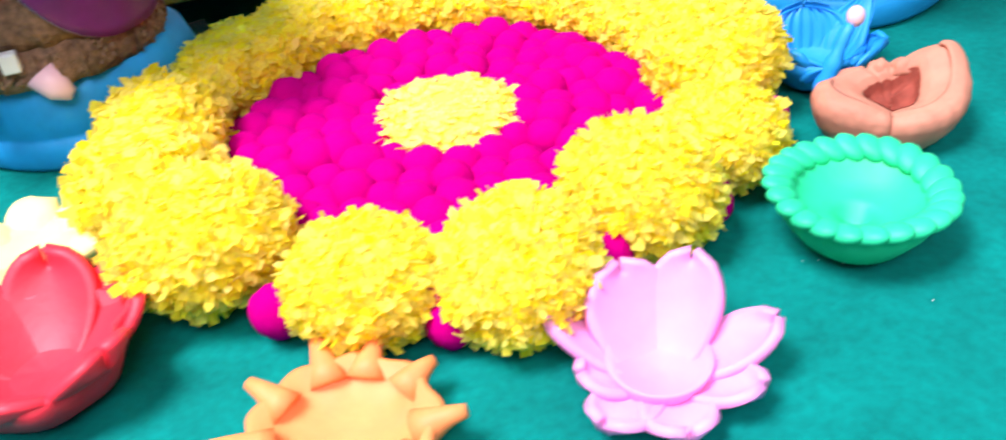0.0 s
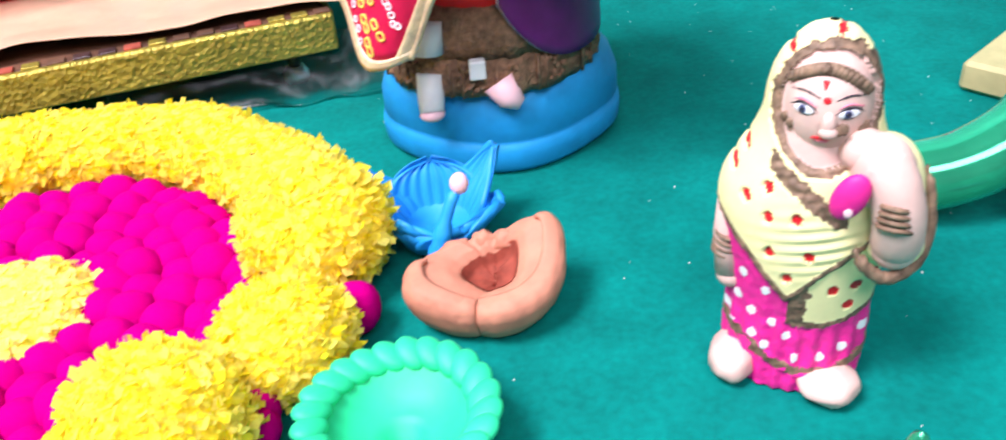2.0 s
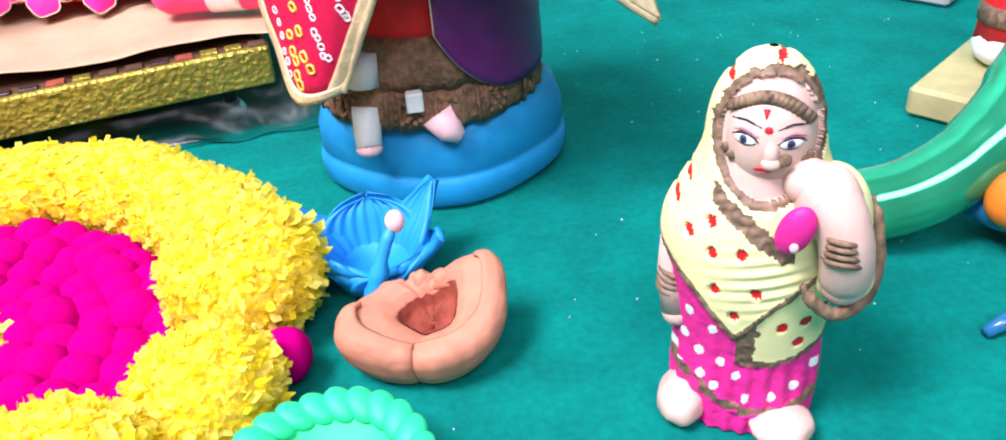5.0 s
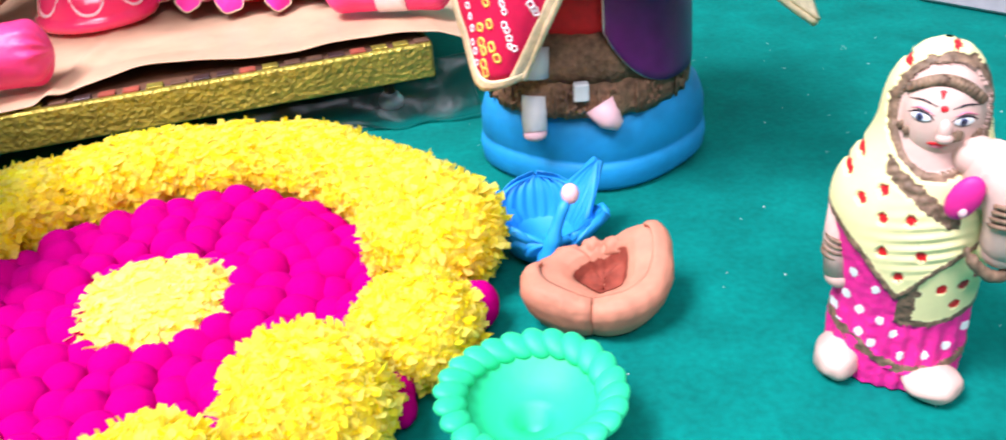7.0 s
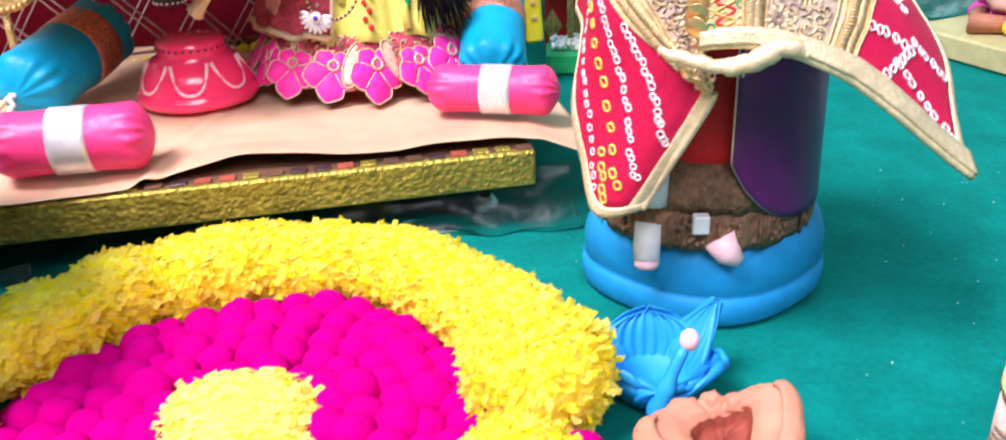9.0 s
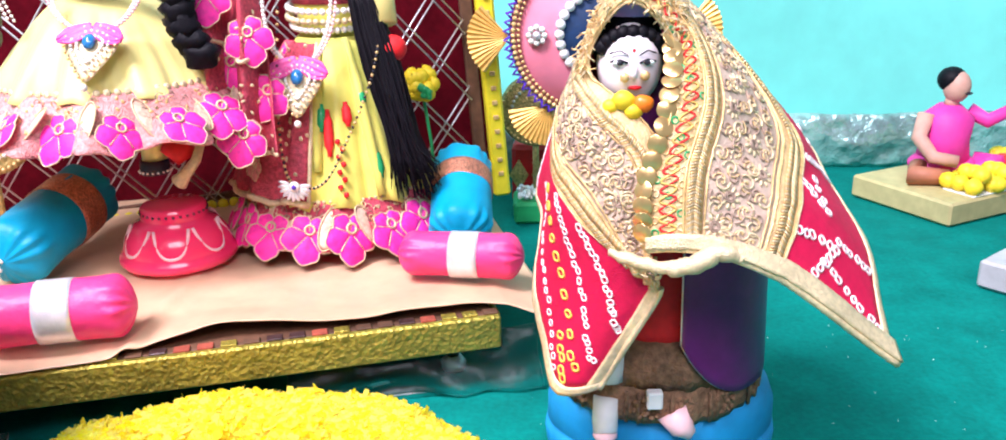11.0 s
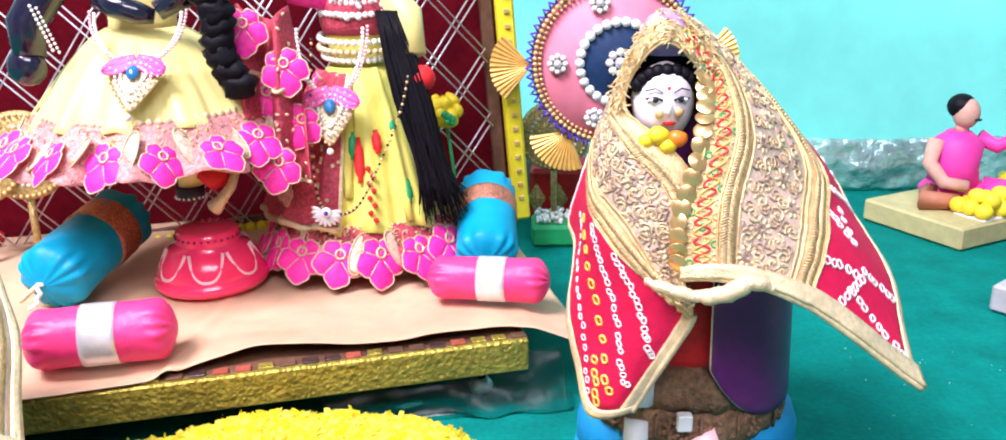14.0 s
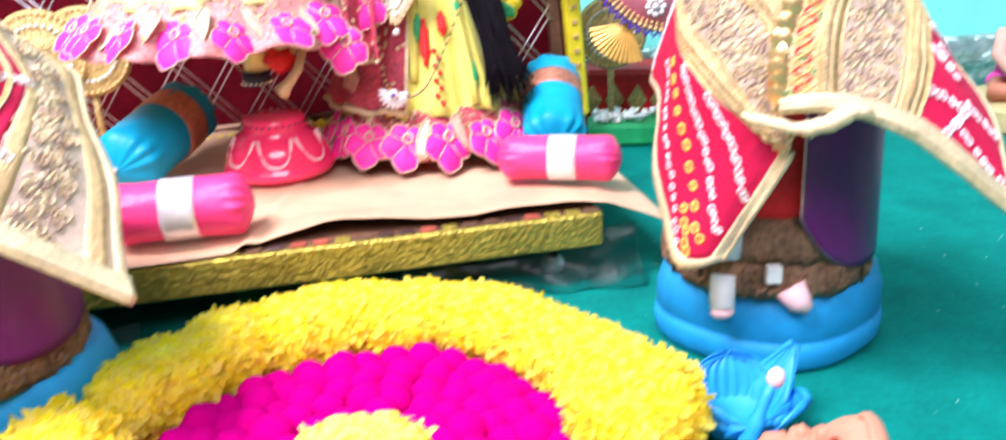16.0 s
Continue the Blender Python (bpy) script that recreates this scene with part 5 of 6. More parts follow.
    for s, ex, ez in ((-1, -0.0064, 0.1405), (1, 0.0098, 0.1400)):
        dab(ex, ez, 0.0044, 0.0017, WHITE_PAINT, 0.0001)
        dab(ex - 0.0004, ez, 0.0019, 0.0016, IRIS, 0.0003)
        dab(ex - 0.0004, ez, 0.0010, 0.0010, DARK_PAINT, 0.0005)
        brush([(ex - 0.0047, ez + 0.0001), (ex - 0.0010, ez + 0.0022), (ex + 0.0030, ez + 0.0014), (ex + 0.0050, ez - 0.0004)], [0.0002, 0.00050, 0.00042, 0.0002], DARK_PAINT)
        brush([(ex - 0.0040, ez - 0.0006), (ex, ez - 0.0018), (ex + 0.0040, ez - 0.0008)], [0.0001, 0.00028, 0.0001], DARK_PAINT)
        brush([(ex - 0.0038, ez + 0.0022), (ex, ez + 0.0036), (ex + 0.0046, ez + 0.0018)], [0.0002, 0.00055, 0.0003], BLUSH)
        brush([(ex - 0.0050, ez + 0.0052), (ex, ez + 0.0066), (ex + 0.0056, ez + 0.0052)], [0.0002, 0.00042, 0.0002], DARK_PAINT)
    dab(0.0016, 0.1452, 0.0015, 0.0013, RED_DOT, 0.0002)
    for k in range(4):
        dab(0.0004, 0.1492 + 0.0007 * k, 0.0004 + 0.0003 * k, 0.0006, RED_DOT, 0.0002)
    b.ball((0.0030, -0.0248, 0.1362), (0.0029, 0.0030, 0.0052), SKIN, 14, 10)
    b.ball((0.0032, -0.0262, 0.1336), (0.0035, 0.0026, 0.0024), SKIN, 14, 10)
    for x, z, rx, rz in ((0.0060, 0.1338, 0.0027, 0.0022), (0.0084, 0.1345, 0.0022, 0.0026), (0.0040, 0.1322, 0.0018, 0.0010)):
        b.ball(on(x, z, 0.0012), (rx, 0.0014, rz), DARK_BROWN, 10, 7, wob=0.3)
    dab(0.0010, 0.1297, 0.0038, 0.0009, RED_DOT, 0.0002)
    dab(0.0012, 0.1284, 0.0026, 0.0008, BLUSH, 0.0002)
    for x, z in ((-0.0125, 0.1335), (-0.0105, 0.1322), (0.0160, 0.1330), (0.0145, 0.1315)):
        b.ball(on(x, z, 0.0002), (0.0020, 0.0014, 0.0024), DARK_BROWN, 9, 7, wob=0.4)
    # parted hair
    for s in (-1, 1):
        for k in range(9):
            t = k / 8
            p = on(0.0010 + s * 0.0135 * t, 0.1548 - 0.0072 * t ** 2, 0.0004)
            b.ball(p, (0.0030, 0.0024, 0.0030 - 0.0006 * t), DARK_BROWN, 10, 7, wob=0.35)
    # raised arm in its wide sleeve
    b.ball((0.0265, -0.0050, 0.0990), (0.0165, 0.0180, 0.0250), VEIL, 30, 20)
    b.ball((0.0335, -0.0180, 0.0845), (0.0115, 0.0130, 0.0100), VEIL, 24, 16)
    b.tube([spline([V(0.0335, -0.0225, 0.0850), V(0.0335, -0.0270, 0.0940), V(0.0320, -0.0285, 0.1050), V(0.0285, -0.0270, 0.1150), V(0.0240, -0.0235, 0.1220)], k / 16) for k in range(17)], [0.0090, 0.0098, 0.0098, 0.0098, 0.0100, 0.0096], SKIN, 24)
    b.ball((0.0240, -0.0215, 0.1175), (0.0120, 0.0120, 0.0150), SKIN, 28, 18, wob=0.08)
    b.ball((0.0175, -0.0190, 0.1235), (0.0095, 0.0090, 0.0090), SKIN, 22, 14)
    b.ball((0.0335, -0.0235, 0.0850), (0.0090, 0.0092, 0.0090), SKIN, 24, 16)
    for k in range(4):
        z = 0.1015 + 0.0030 * k
        w = 0.0080 - 0.0006 * k
        b.tube([(0.0310 - 0.0004 * k + w * math.sin(t), -0.0285 - 0.0112 * math.cos(t), z + 0.0016 * math.cos(2 * t) - 0.0008 * t) for t in [-1.15 + 2.3 * j / 14 for j in range(15)]], [0.0003, 0.0011, 0.0012, 0.0011, 0.0003], DARK_BROWN, 6)
    cuff = [V(0.0185, -0.0335, 0.0880), V(0.0245, -0.0335, 0.0800), V(0.0325, -0.0300, 0.0742), V(0.0420, -0.0220, 0.0765), V(0.0462, -0.0130, 0.0850), V(0.0450, -0.0080, 0.1000), V(0.0415, -0.0050, 0.1120)]
    b.tube([spline(cuff, k / 44) + V(0, 0, 0.0004 * math.sin(k * 1.9)) for k in range(45)], [0.0014, 0.0026, 0.0028, 0.0026, 0.0024, 0.0020, 0.0008], DARK_BROWN, 10)
    # bud held at the chest
    b.ball((0.0140, -0.0350, 0.1125), (0.0064, 0.0040, 0.0105), FIG_PINK, 20, 14, m=Matrix.Rotation(0.35, 4, "Y"))
    b.ball((0.0140, -0.0386, 0.1075), (0.0017, 0.0008, 0.0022), PINK_PALE, 8, 6)
    # hanging arm
    b.tube([(-0.0300, -0.002, 0.086), (-0.0310, -0.006, 0.070), (-0.0285, -0.0095, 0.0520)], [0.0070, 0.0066, 0.0068], SKIN, 18)
    b.ball((-0.0282, -0.0098, 0.0510), (0.0066, 0.0068, 0.0062), SKIN, 16, 12)
    for j in range(4):
        b.lathe([(0.0064, -0.0008), (0.0074, -0.0005), (0.0074, 0.0005), (0.0064, 0.0008)], DARK_BROWN, 22, m=pose(-0.0305 + 0.0003 * j, -0.0070, 0.0625 + 0.0032 * j, 8, 4, 0))
    # feet
    b.ball((-0.0240, -0.0165, 0.0085), (0.0112, 0.0150, 0.0105), SKIN, 22, 16, wob=0.12)
    b.ball((0.0190, -0.0225, 0.0075), (0.0130, 0.0135, 0.0085), SKIN, 22, 16, wob=0.14)
    return thing("figurine", b, "small painted clay woman figurine in yellow veil, pink skirt", "figurine", m)


figurine(pose(0.385, 0.4451, 0, 0, 0, -25))

# ---------------------------------------------------------------- dressed idols on the platform


def skirt_sheet(b, waist, hem, z0, z1, material, frill, waves, belly=0.5, seg=150, n=14, sy=1.0):
    def fn(u, v):
        a = TAU * u
        r = waist + (hem - waist) * (v ** belly)
        k = 1 + frill * v * math.sin(waves * a + 0.8 * math.sin(3 * a)) + 0.4 * frill * v * math.sin(2.6 * waves * a)
        z = z0 + (z1 - z0) * v + 0.004 * v * math.sin(waves * a + 1)
        return (r * k * math.cos(a), r * k * math.sin(a) * sy, z)
    b.grid(fn, seg, n, material, close_u=True, thick=0.0012)
    return fn


def hem_flowers(b, fn, count, v, r, petal, a0=180, a1=360):
    for k in range(count):
        u = (a0 + (a1 - a0) * (k + 0.5) / count) / 360
        p = V(*fn(u, v))
        q = V(*fn(u, v - 0.15))
        e = (p - q).normalized()
        t = (V(*fn(u + 0.01, v)) - V(*fn(u - 0.01, v))).normalized()
        n = e.cross(t)
        if n.dot(V(p.x, p.y, 0)) < 0:
            n = -n
        flower(b, facing(p + n * 0.0020, n, rnd.uniform(-0.5, 0.5)), r * rnd.uniform(0.88, 1.1), petal, PALE_GOLD, PALE_GOLD)
        # a small gold leaf and sequins between
        p2 = V(*fn(u + 0.5 / count * (a1 - a0) / 360, v - 0.12))
        w = facing(p2 + n * 0.0016, n, rnd.uniform(-0.5, 0.5))
        b.add(*ellipsoid((r * 0.34, r * 0.85, 0.0012), 12, 6), GAUZE_LEAF, True, w)
        b.tube([w @ V(r * 0.36 * math.sin(t), r * 0.88 * math.cos(t), 0.0006) for t in [TAU * j / 18 for j in range(19)]], r * 0.04, PALE_GOLD, 4, None, False)
    for k in range(count * 9):
        u = (a0 + (a1 - a0) * rnd.random()) / 360
        p, q = V(*fn(u, 0.05 + 0.6 * rnd.random())), V(*fn(u + 0.004, 0.3))
        n = V(p.x, p.y, 0.01).normalized()
        w = facing(p + n * 0.0018, n, rnd.uniform(0, 6))
        turn, size = rnd.choice((-1, 1)), rnd.uniform(0.6, 1.1)
        b.tube([w @ V(size * (0.0008 + 0.0007 * t) * math.cos(turn * t), size * (0.0008 + 0.0007 * t) * math.sin(turn * t), 0.0003) for t in [j * 0.6 for j in range(12)]], 0.0005, rnd.choice((PALE_GOLD, GOLD, LACE_BROWN)), 4)


def dancer(m):
    b = Build()
    # legs crossed, anklet
    b.tube([(0.030, -0.004, 0.155), (0.038, -0.010, 0.10), (0.036, -0.016, 0.055), (0.034, -0.020, 0.036)], [0.024, 0.022, 0.015, 0.012], PALE_YELLOW, 16)
    b.tube([(0.060, -0.004, 0.155), (0.074, -0.016, 0.095), (0.066, -0.020, 0.06)], [0.024, 0.020, 0.013], PALE_YELLOW, 16)
    b.lathe([(0.010, -0.007), (0.0145, -0.007), (0.0150, 0.0), (0.0145, 0.007), (0.010, 0.007)], DARK_PAINT, 20, m=Matrix.Translation((0.034, -0.021, 0.034)))
    beads(b, [(0.034 + 0.0155 * math.cos(a), -0.021 + 0.0155 * math.sin(a), 0.030) for a in [TAU * k / 18 for k in range(18)]], 0.0014, PEARL)
    b.tube([(0.052, -0.028, 0.058), (0.064, -0.030, 0.050), (0.078, -0.028, 0.056)], [0.010, 0.013, 0.010], RED, 12)
    b.tube([(0.090, -0.030, 0.064), (0.084, -0.040, 0.044), (0.072, -0.042, 0.030), (0.064, -0.040, 0.022)], [0.004, 0.005, 0.006, 0.009], PALE_GOLD, 10)
    # skirt and its border
    fn = skirt_sheet(b, 0.036, 0.116, 0.198, 0.112, PALE_YELLOW, 0.060, 12, 0.72)
    fb = skirt_sheet(b, 0.111, 0.150, 0.121, 0.076, TULLE, 0.07, 13, 0.85)
    for k in range(80):
        p = V(*fb(k / 80, 0.03)) + V(0, 0, 0.003)
        b.add(*ellipsoid((0.0036, 0.0036, 0.0012), 8, 5), PALE_GOLD, True, facing(p, V(p.x, p.y, 0.03)))
    hem_flowers(b, fb, 9, 0.62, 0.0235, HOT_PINK, 175, 365)
    for k in range(140):
        u, v = rnd.uniform(0.48, 1.02), rnd.uniform(0.05, 0.7)
        p = V(*fb(u % 1, v))
        b.add(*ellipsoid((0.0016, 0.0026, 0.0008), 6, 4), GOLD, True, facing(p + V(p.x, p.y, 0).normalized() * 0.002, V(p.x, p.y, 0.01), rnd.uniform(0, 3)))

    def side_panel(u, v):
        return V(0.088 + 0.066 * u + 0.018 * v, -0.020 - 0.026 * v + 0.014 * math.sin(u * 13 + v * 4), 0.212 - 0.135 * v + 0.008 * math.sin(u * 7) - 0.03 * u * v)
    b.grid(side_panel, 40, 24, RED_TULLE, thick=-0.0012)
    for u, v in ((0.35, 0.12), (0.85, 0.30), (0.40, 0.55), (0.90, 0.66), (0.55, 0.90)):
        flower(b, facing(side_panel(u, v) + V(0, -0.004, 0), V(0.2, -1, 0.2), rnd.uniform(-1.2, 0.4)), 0.0225, HOT_PINK, PALE_GOLD, PALE_GOLD)
    b.tube([side_panel(k / 30, 1.0) for k in range(31)], 0.002, PALE_GOLD, 6)
    b.tube([side_panel(k / 30, 0.42) + V(0, -0.004, 0) for k in range(31)], 0.0022, PALE_GOLD, 6)
    for k in range(60):
        b.add(*ellipsoid((0.0016, 0.0028, 0.0008), 6, 4), PALE_GOLD, True, facing(side_panel(rnd.random(), rnd.random()) + V(0, -0.0022, 0), V(0.1, -1, 0), rnd.uniform(0, 3)))
    # body, arms, braid of hair
    b.lathe([(0.037, 0.190), (0.034, 0.205), (0.038, 0.235), (0.042, 0.265), (0.020, 0.285), (0.014, 0.295), (0.0, 0.30)], PALE_YELLOW, 32, sy=0.8)
    b.tube([(-0.024, -0.044, 0.228), (-0.006, -0.050, 0.222), (0.016, -0.050, 0.215), (0.030, -0.046, 0.211)], [0.010, 0.012, 0.011, 0.007], NAVY_SKIN, 16)
    b.tube([(-0.036, -0.010, 0.265), (-0.080, -0.024, 0.240), (-0.098, -0.046, 0.205), (-0.094, -0.054, 0.176)], [0.018, 0.020, 0.018, 0.015], NAVY_SKIN, 16)
    b.ball((-0.098, -0.056, 0.168), (0.019, 0.015, 0.018), NAVY_SKIN, 16, 12)
    beads(b, [(-0.080 + 0.0015 * k, -0.066, 0.224 - 0.004 * k) for k in range(11)], 0.0018, PEARL)
    beads(b, [(-0.074 + 0.0015 * k, -0.066, 0.222 - 0.004 * k) for k in range(11)], 0.0016, PEARL)
    b.tube([(0.036, -0.010, 0.265), (0.086, -0.020, 0.245), (0.060, -0.040, 0.232), (0.034, -0.047, 0.216)], [0.018, 0.018, 0.014, 0.010], NAVY_SKIN, 16)
    for k in range(8):
        b.ball((0.078 + 0.006 * math.sin(k * 0.9) + 0.0045 * k, -0.060, 0.243 - 0.0135 * k), (0.0175, 0.015, 0.0135), BLACK_HAIR, 14, 10, wob=0.4)
    b.ball((0, 0, 0.335), (0.034, 0.034, 0.040), NAVY_SKIN, 24, 16)
    b.lathe([(0.036, 0.345), (0.038, 0.36), (0.022, 0.39), (0.0, 0.41)], GOLD, 24)
    return thing("idol", b, "dancing idol in lemon skirt with pink flowered border", "idol", m, group="idols")


def consort(m):
    b = Build()
    b.lathe([(0.0, 0.0), (0.036, 0.0), (0.038, 0.010), (0.034, 0.03), (0.0, 0.032)], RED, 32, m=Matrix.Translation((-0.005, -0.042, 0)))
    fn = skirt_sheet(b, 0.030, 0.088, 0.192, 0.045, LIME_YELLOW, 0.05, 13, 0.75)
    fb = skirt_sheet(b, 0.082, 0.103, 0.052, 0.012, RED_TULLE, 0.05, 17, 0.7)
    beads(b, [V(*fb(k / 90, 0.06)) + V(0, 0, 0.003) for k in range(90)], 0.0017, PALE_GOLD)
    hem_flowers(b, fb, 8, 0.66, 0.0235, HOT_PINK, 186, 356)
    # red gauze panel hanging on one side, draped edges
    def panel(u, v):
        a = radians(186 + 74 * u)
        p = V(*fn(a / TAU, 0.02 + 0.93 * v))
        return p + V(math.cos(a), math.sin(a), 0) * (0.006 + 0.004 * math.sin(u * 16)) + V(-0.012 * v * (1 - u), 0, 0)
    b.grid(panel, 36, 26, RED_TULLE, thick=-0.0012)
    b.tube([panel(1.0, k / 24) for k in range(25)], 0.0022, PALE_GOLD, 6)
    b.tube([panel(k / 24, 1.0) for k in range(25)], 0.0032, PALE_GOLD, 6)
    for u, v, r in ((0.25, 0.10, 0.015), (0.15, 0.30, 0.016), (0.45, 0.45, 0.013), (0.2, 0.62, 0.016), (0.55, 0.80, 0.012)):
        p = panel(u, v)
        n = (p - V(0, 0.0, p.z - 0.02)).normalized()
        flower(b, facing(p + n * 0.002, n, rnd.uniform(-1, 1)), r, HOT_PINK if v < 0.4 else TULLE, PALE_GOLD, PALE_GOLD)
    for k in range(60):
        p = panel(rnd.random(), rnd.random())
        n = V(p.x, p.y, 0).normalized()
        b.add(*ellipsoid((0.0022, 0.0022, 0.0006), 7, 4), PALE_GOLD, True, facing(p + n * 0.0012, n))
    for k in range(150):
        u, v = rnd.uniform(0.5, 1.0), rnd.uniform(0.0, 0.9)
        p = V(*fb(u, v))
        b.add(*ellipsoid((0.0014, 0.0024, 0.0007), 6, 4), PALE_GOLD, True, facing(p + V(p.x, p.y, 0).normalized() * 0.002, V(p.x, p.y, 0.02), rnd.uniform(0, 3)))
    for k in range(46):
        a = rnd.uniform(190, 350)
        b.ball((0.036 * math.cos(radians(a)), 0.032 * math.sin(radians(a)), rnd.uniform(0.236, 0.275)), rnd.uniform(0.0018, 0.0036), PEARL if k % 3 else SILVER, 8, 6)
    # loose sash ends, green and red
    for deg, c, v0, v1 in ((262, LIME_YELLOW, 0.0, 0.75), (266, GREEN_BEAD, 0.36, 0.52), (271, RED, 0.40, 0.68), (300, LIME_YELLOW, 0.0, 0.95), (300.5, GREEN_BEAD, 0.30, 0.40), (302, GREEN_BEAD, 0.66, 0.85), (286, RED, 0.36, 0.50)):
        pts = []
        for k in range(9):
            v = v0 + (v1 - v0) * k / 8
            p = V(*fn(deg / 360 + 0.01 * v, v))
            pts.append(p + V(p.x, p.y, 0).normalized() * (0.004 if c is LIME_YELLOW else 0.0050))
        b.tube(pts, [0.003, 0.0048, 0.005, 0.004] if c is LIME_YELLOW else [0.0022, 0.0042, 0.0045, 0.0022], c, 9)
    for k in range(8):
        p = V(*fn(0.775 + 0.008 * (k % 2), 0.60 + 0.045 * k))
        b.ball(p + V(p.x, p.y, 0).normalized() * 0.004, 0.0026, RED_DOT, 8, 6)
    # upper body, arms, black hair down the side
    b.lathe([(0.031, 0.188), (0.028, 0.200), (0.033, 0.225), (0.036, 0.255), (0.020, 0.272), (0.012, 0.285), (0.0, 0.29)], LIME_YELLOW, 32, sy=0.8)
    b.lathe([(0.0335, 0.222), (0.0365, 0.232), (0.0375, 0.250), (0.036, 0.258)], RED_TULLE, 40, sy=0.82)
    b.tube([(0.030, -0.012, 0.262), (0.050, -0.026, 0.240), (0.056, -0.040, 0.205)], [0.0135, 0.0145, 0.0115], PALE_YELLOW, 16)
    b.ball((0.062, -0.044, 0.184), (0.0135, 0.012, 0.0125), RED, 14, 10)
    b.tube([(-0.030, -0.012, 0.258), (-0.052, -0.022, 0.262), (-0.060, -0.030, 0.290)], [0.013, 0.013, 0.010], HOT_PINK, 14)
    for k in range(270):
        s, y, q = rnd.uniform(-1, 1), rnd.uniform(-1, 1), rnd.uniform(-0.006, 0.006)
        keys = [V(0.032 + 0.010 * s, -0.034 + 0.006 * y, 0.245), V(0.052 + 0.012 * s + q, -0.050 + 0.009 * y, 0.175), V(0.070 + 0.014 * s, -0.060 + 0.012 * y, 0.105), V(0.080 + 0.020 * s - q, -0.066 + 0.012 * y, 0.050 + 0.035 * rnd.random())]
        b.tube([spline(keys, j / 8) for j in range(9)], [0.0012, 0.0013, 0.0010, 0.0005], BLACK_HAIR, 4)
    b.ball((0, 0, 0.325), (0.030, 0.030, 0.036), PALE_FACE, 24, 16)
    b.ball((0, 0.006, 0.335), (0.033, 0.032, 0.034), BLACK_HAIR, 24, 16)
    return thing("idol", b, "standing idol in lime skirt, red gauze and beads", "idol", m, group="idols")


def pedestal(m):
    b = Build()
    b.lathe([(0.0, 0.0), (0.0555, 0.0), (0.0575, 0.004), (0.0565, 0.009), (0.053, 0.011), (0.0535, 0.014), (0.049, 0.026), (0.041, 0.037), (0.032, 0.042), (0.0325, 0.044), (0.0315, 0.054), (0.028, 0.056), (0.0, 0.057)], PINK_GLOSS, 64)
    ob = thing("lotus_pedestal", b, "glossy pink enamel pedestal with painted lotus petals", "pedestal", m)
    for k in range(7):
        a0 = TAU * k / 7 - 1.35
        pts = []
        for j in range(25):
            t = j / 24
            w = (t * 2 - 1) * 0.40
            z = 0.0145 + 0.0245 * abs(2 * t - 1) ** 2.6
            r = 0.0528 - max(0, z - 0.014) * 0.46
            pts.append((r * math.cos(a0 + w), r * math.sin(a0 + w), z))
        part("petal_line", Build().tube(pts, 0.0017, PINK_PALE, 6), ob, "pale pink painted petal outline")
    b = Build()
    beads(b, [(0.0322 * math.cos(TAU * k / 30), 0.0322 * math.sin(TAU * k / 30), 0.049) for k in range(30)], 0.0013, DARK_PAINT)
    part("dotted_rim", b, ob, "dark dots round the rim")
    return ob


pedestal(pose(-0.137, 0.914, TOP + 0.001) @ Matrix.Diagonal((0.92, 0.92, 0.95, 1)))
dancer(pose(-0.174, 0.923, TOP + 0.060) @ Matrix.Diagonal((0.86, 0.86, 0.90, 1)))
consort(pose(0.006, 0.990, TOP + 0.001))


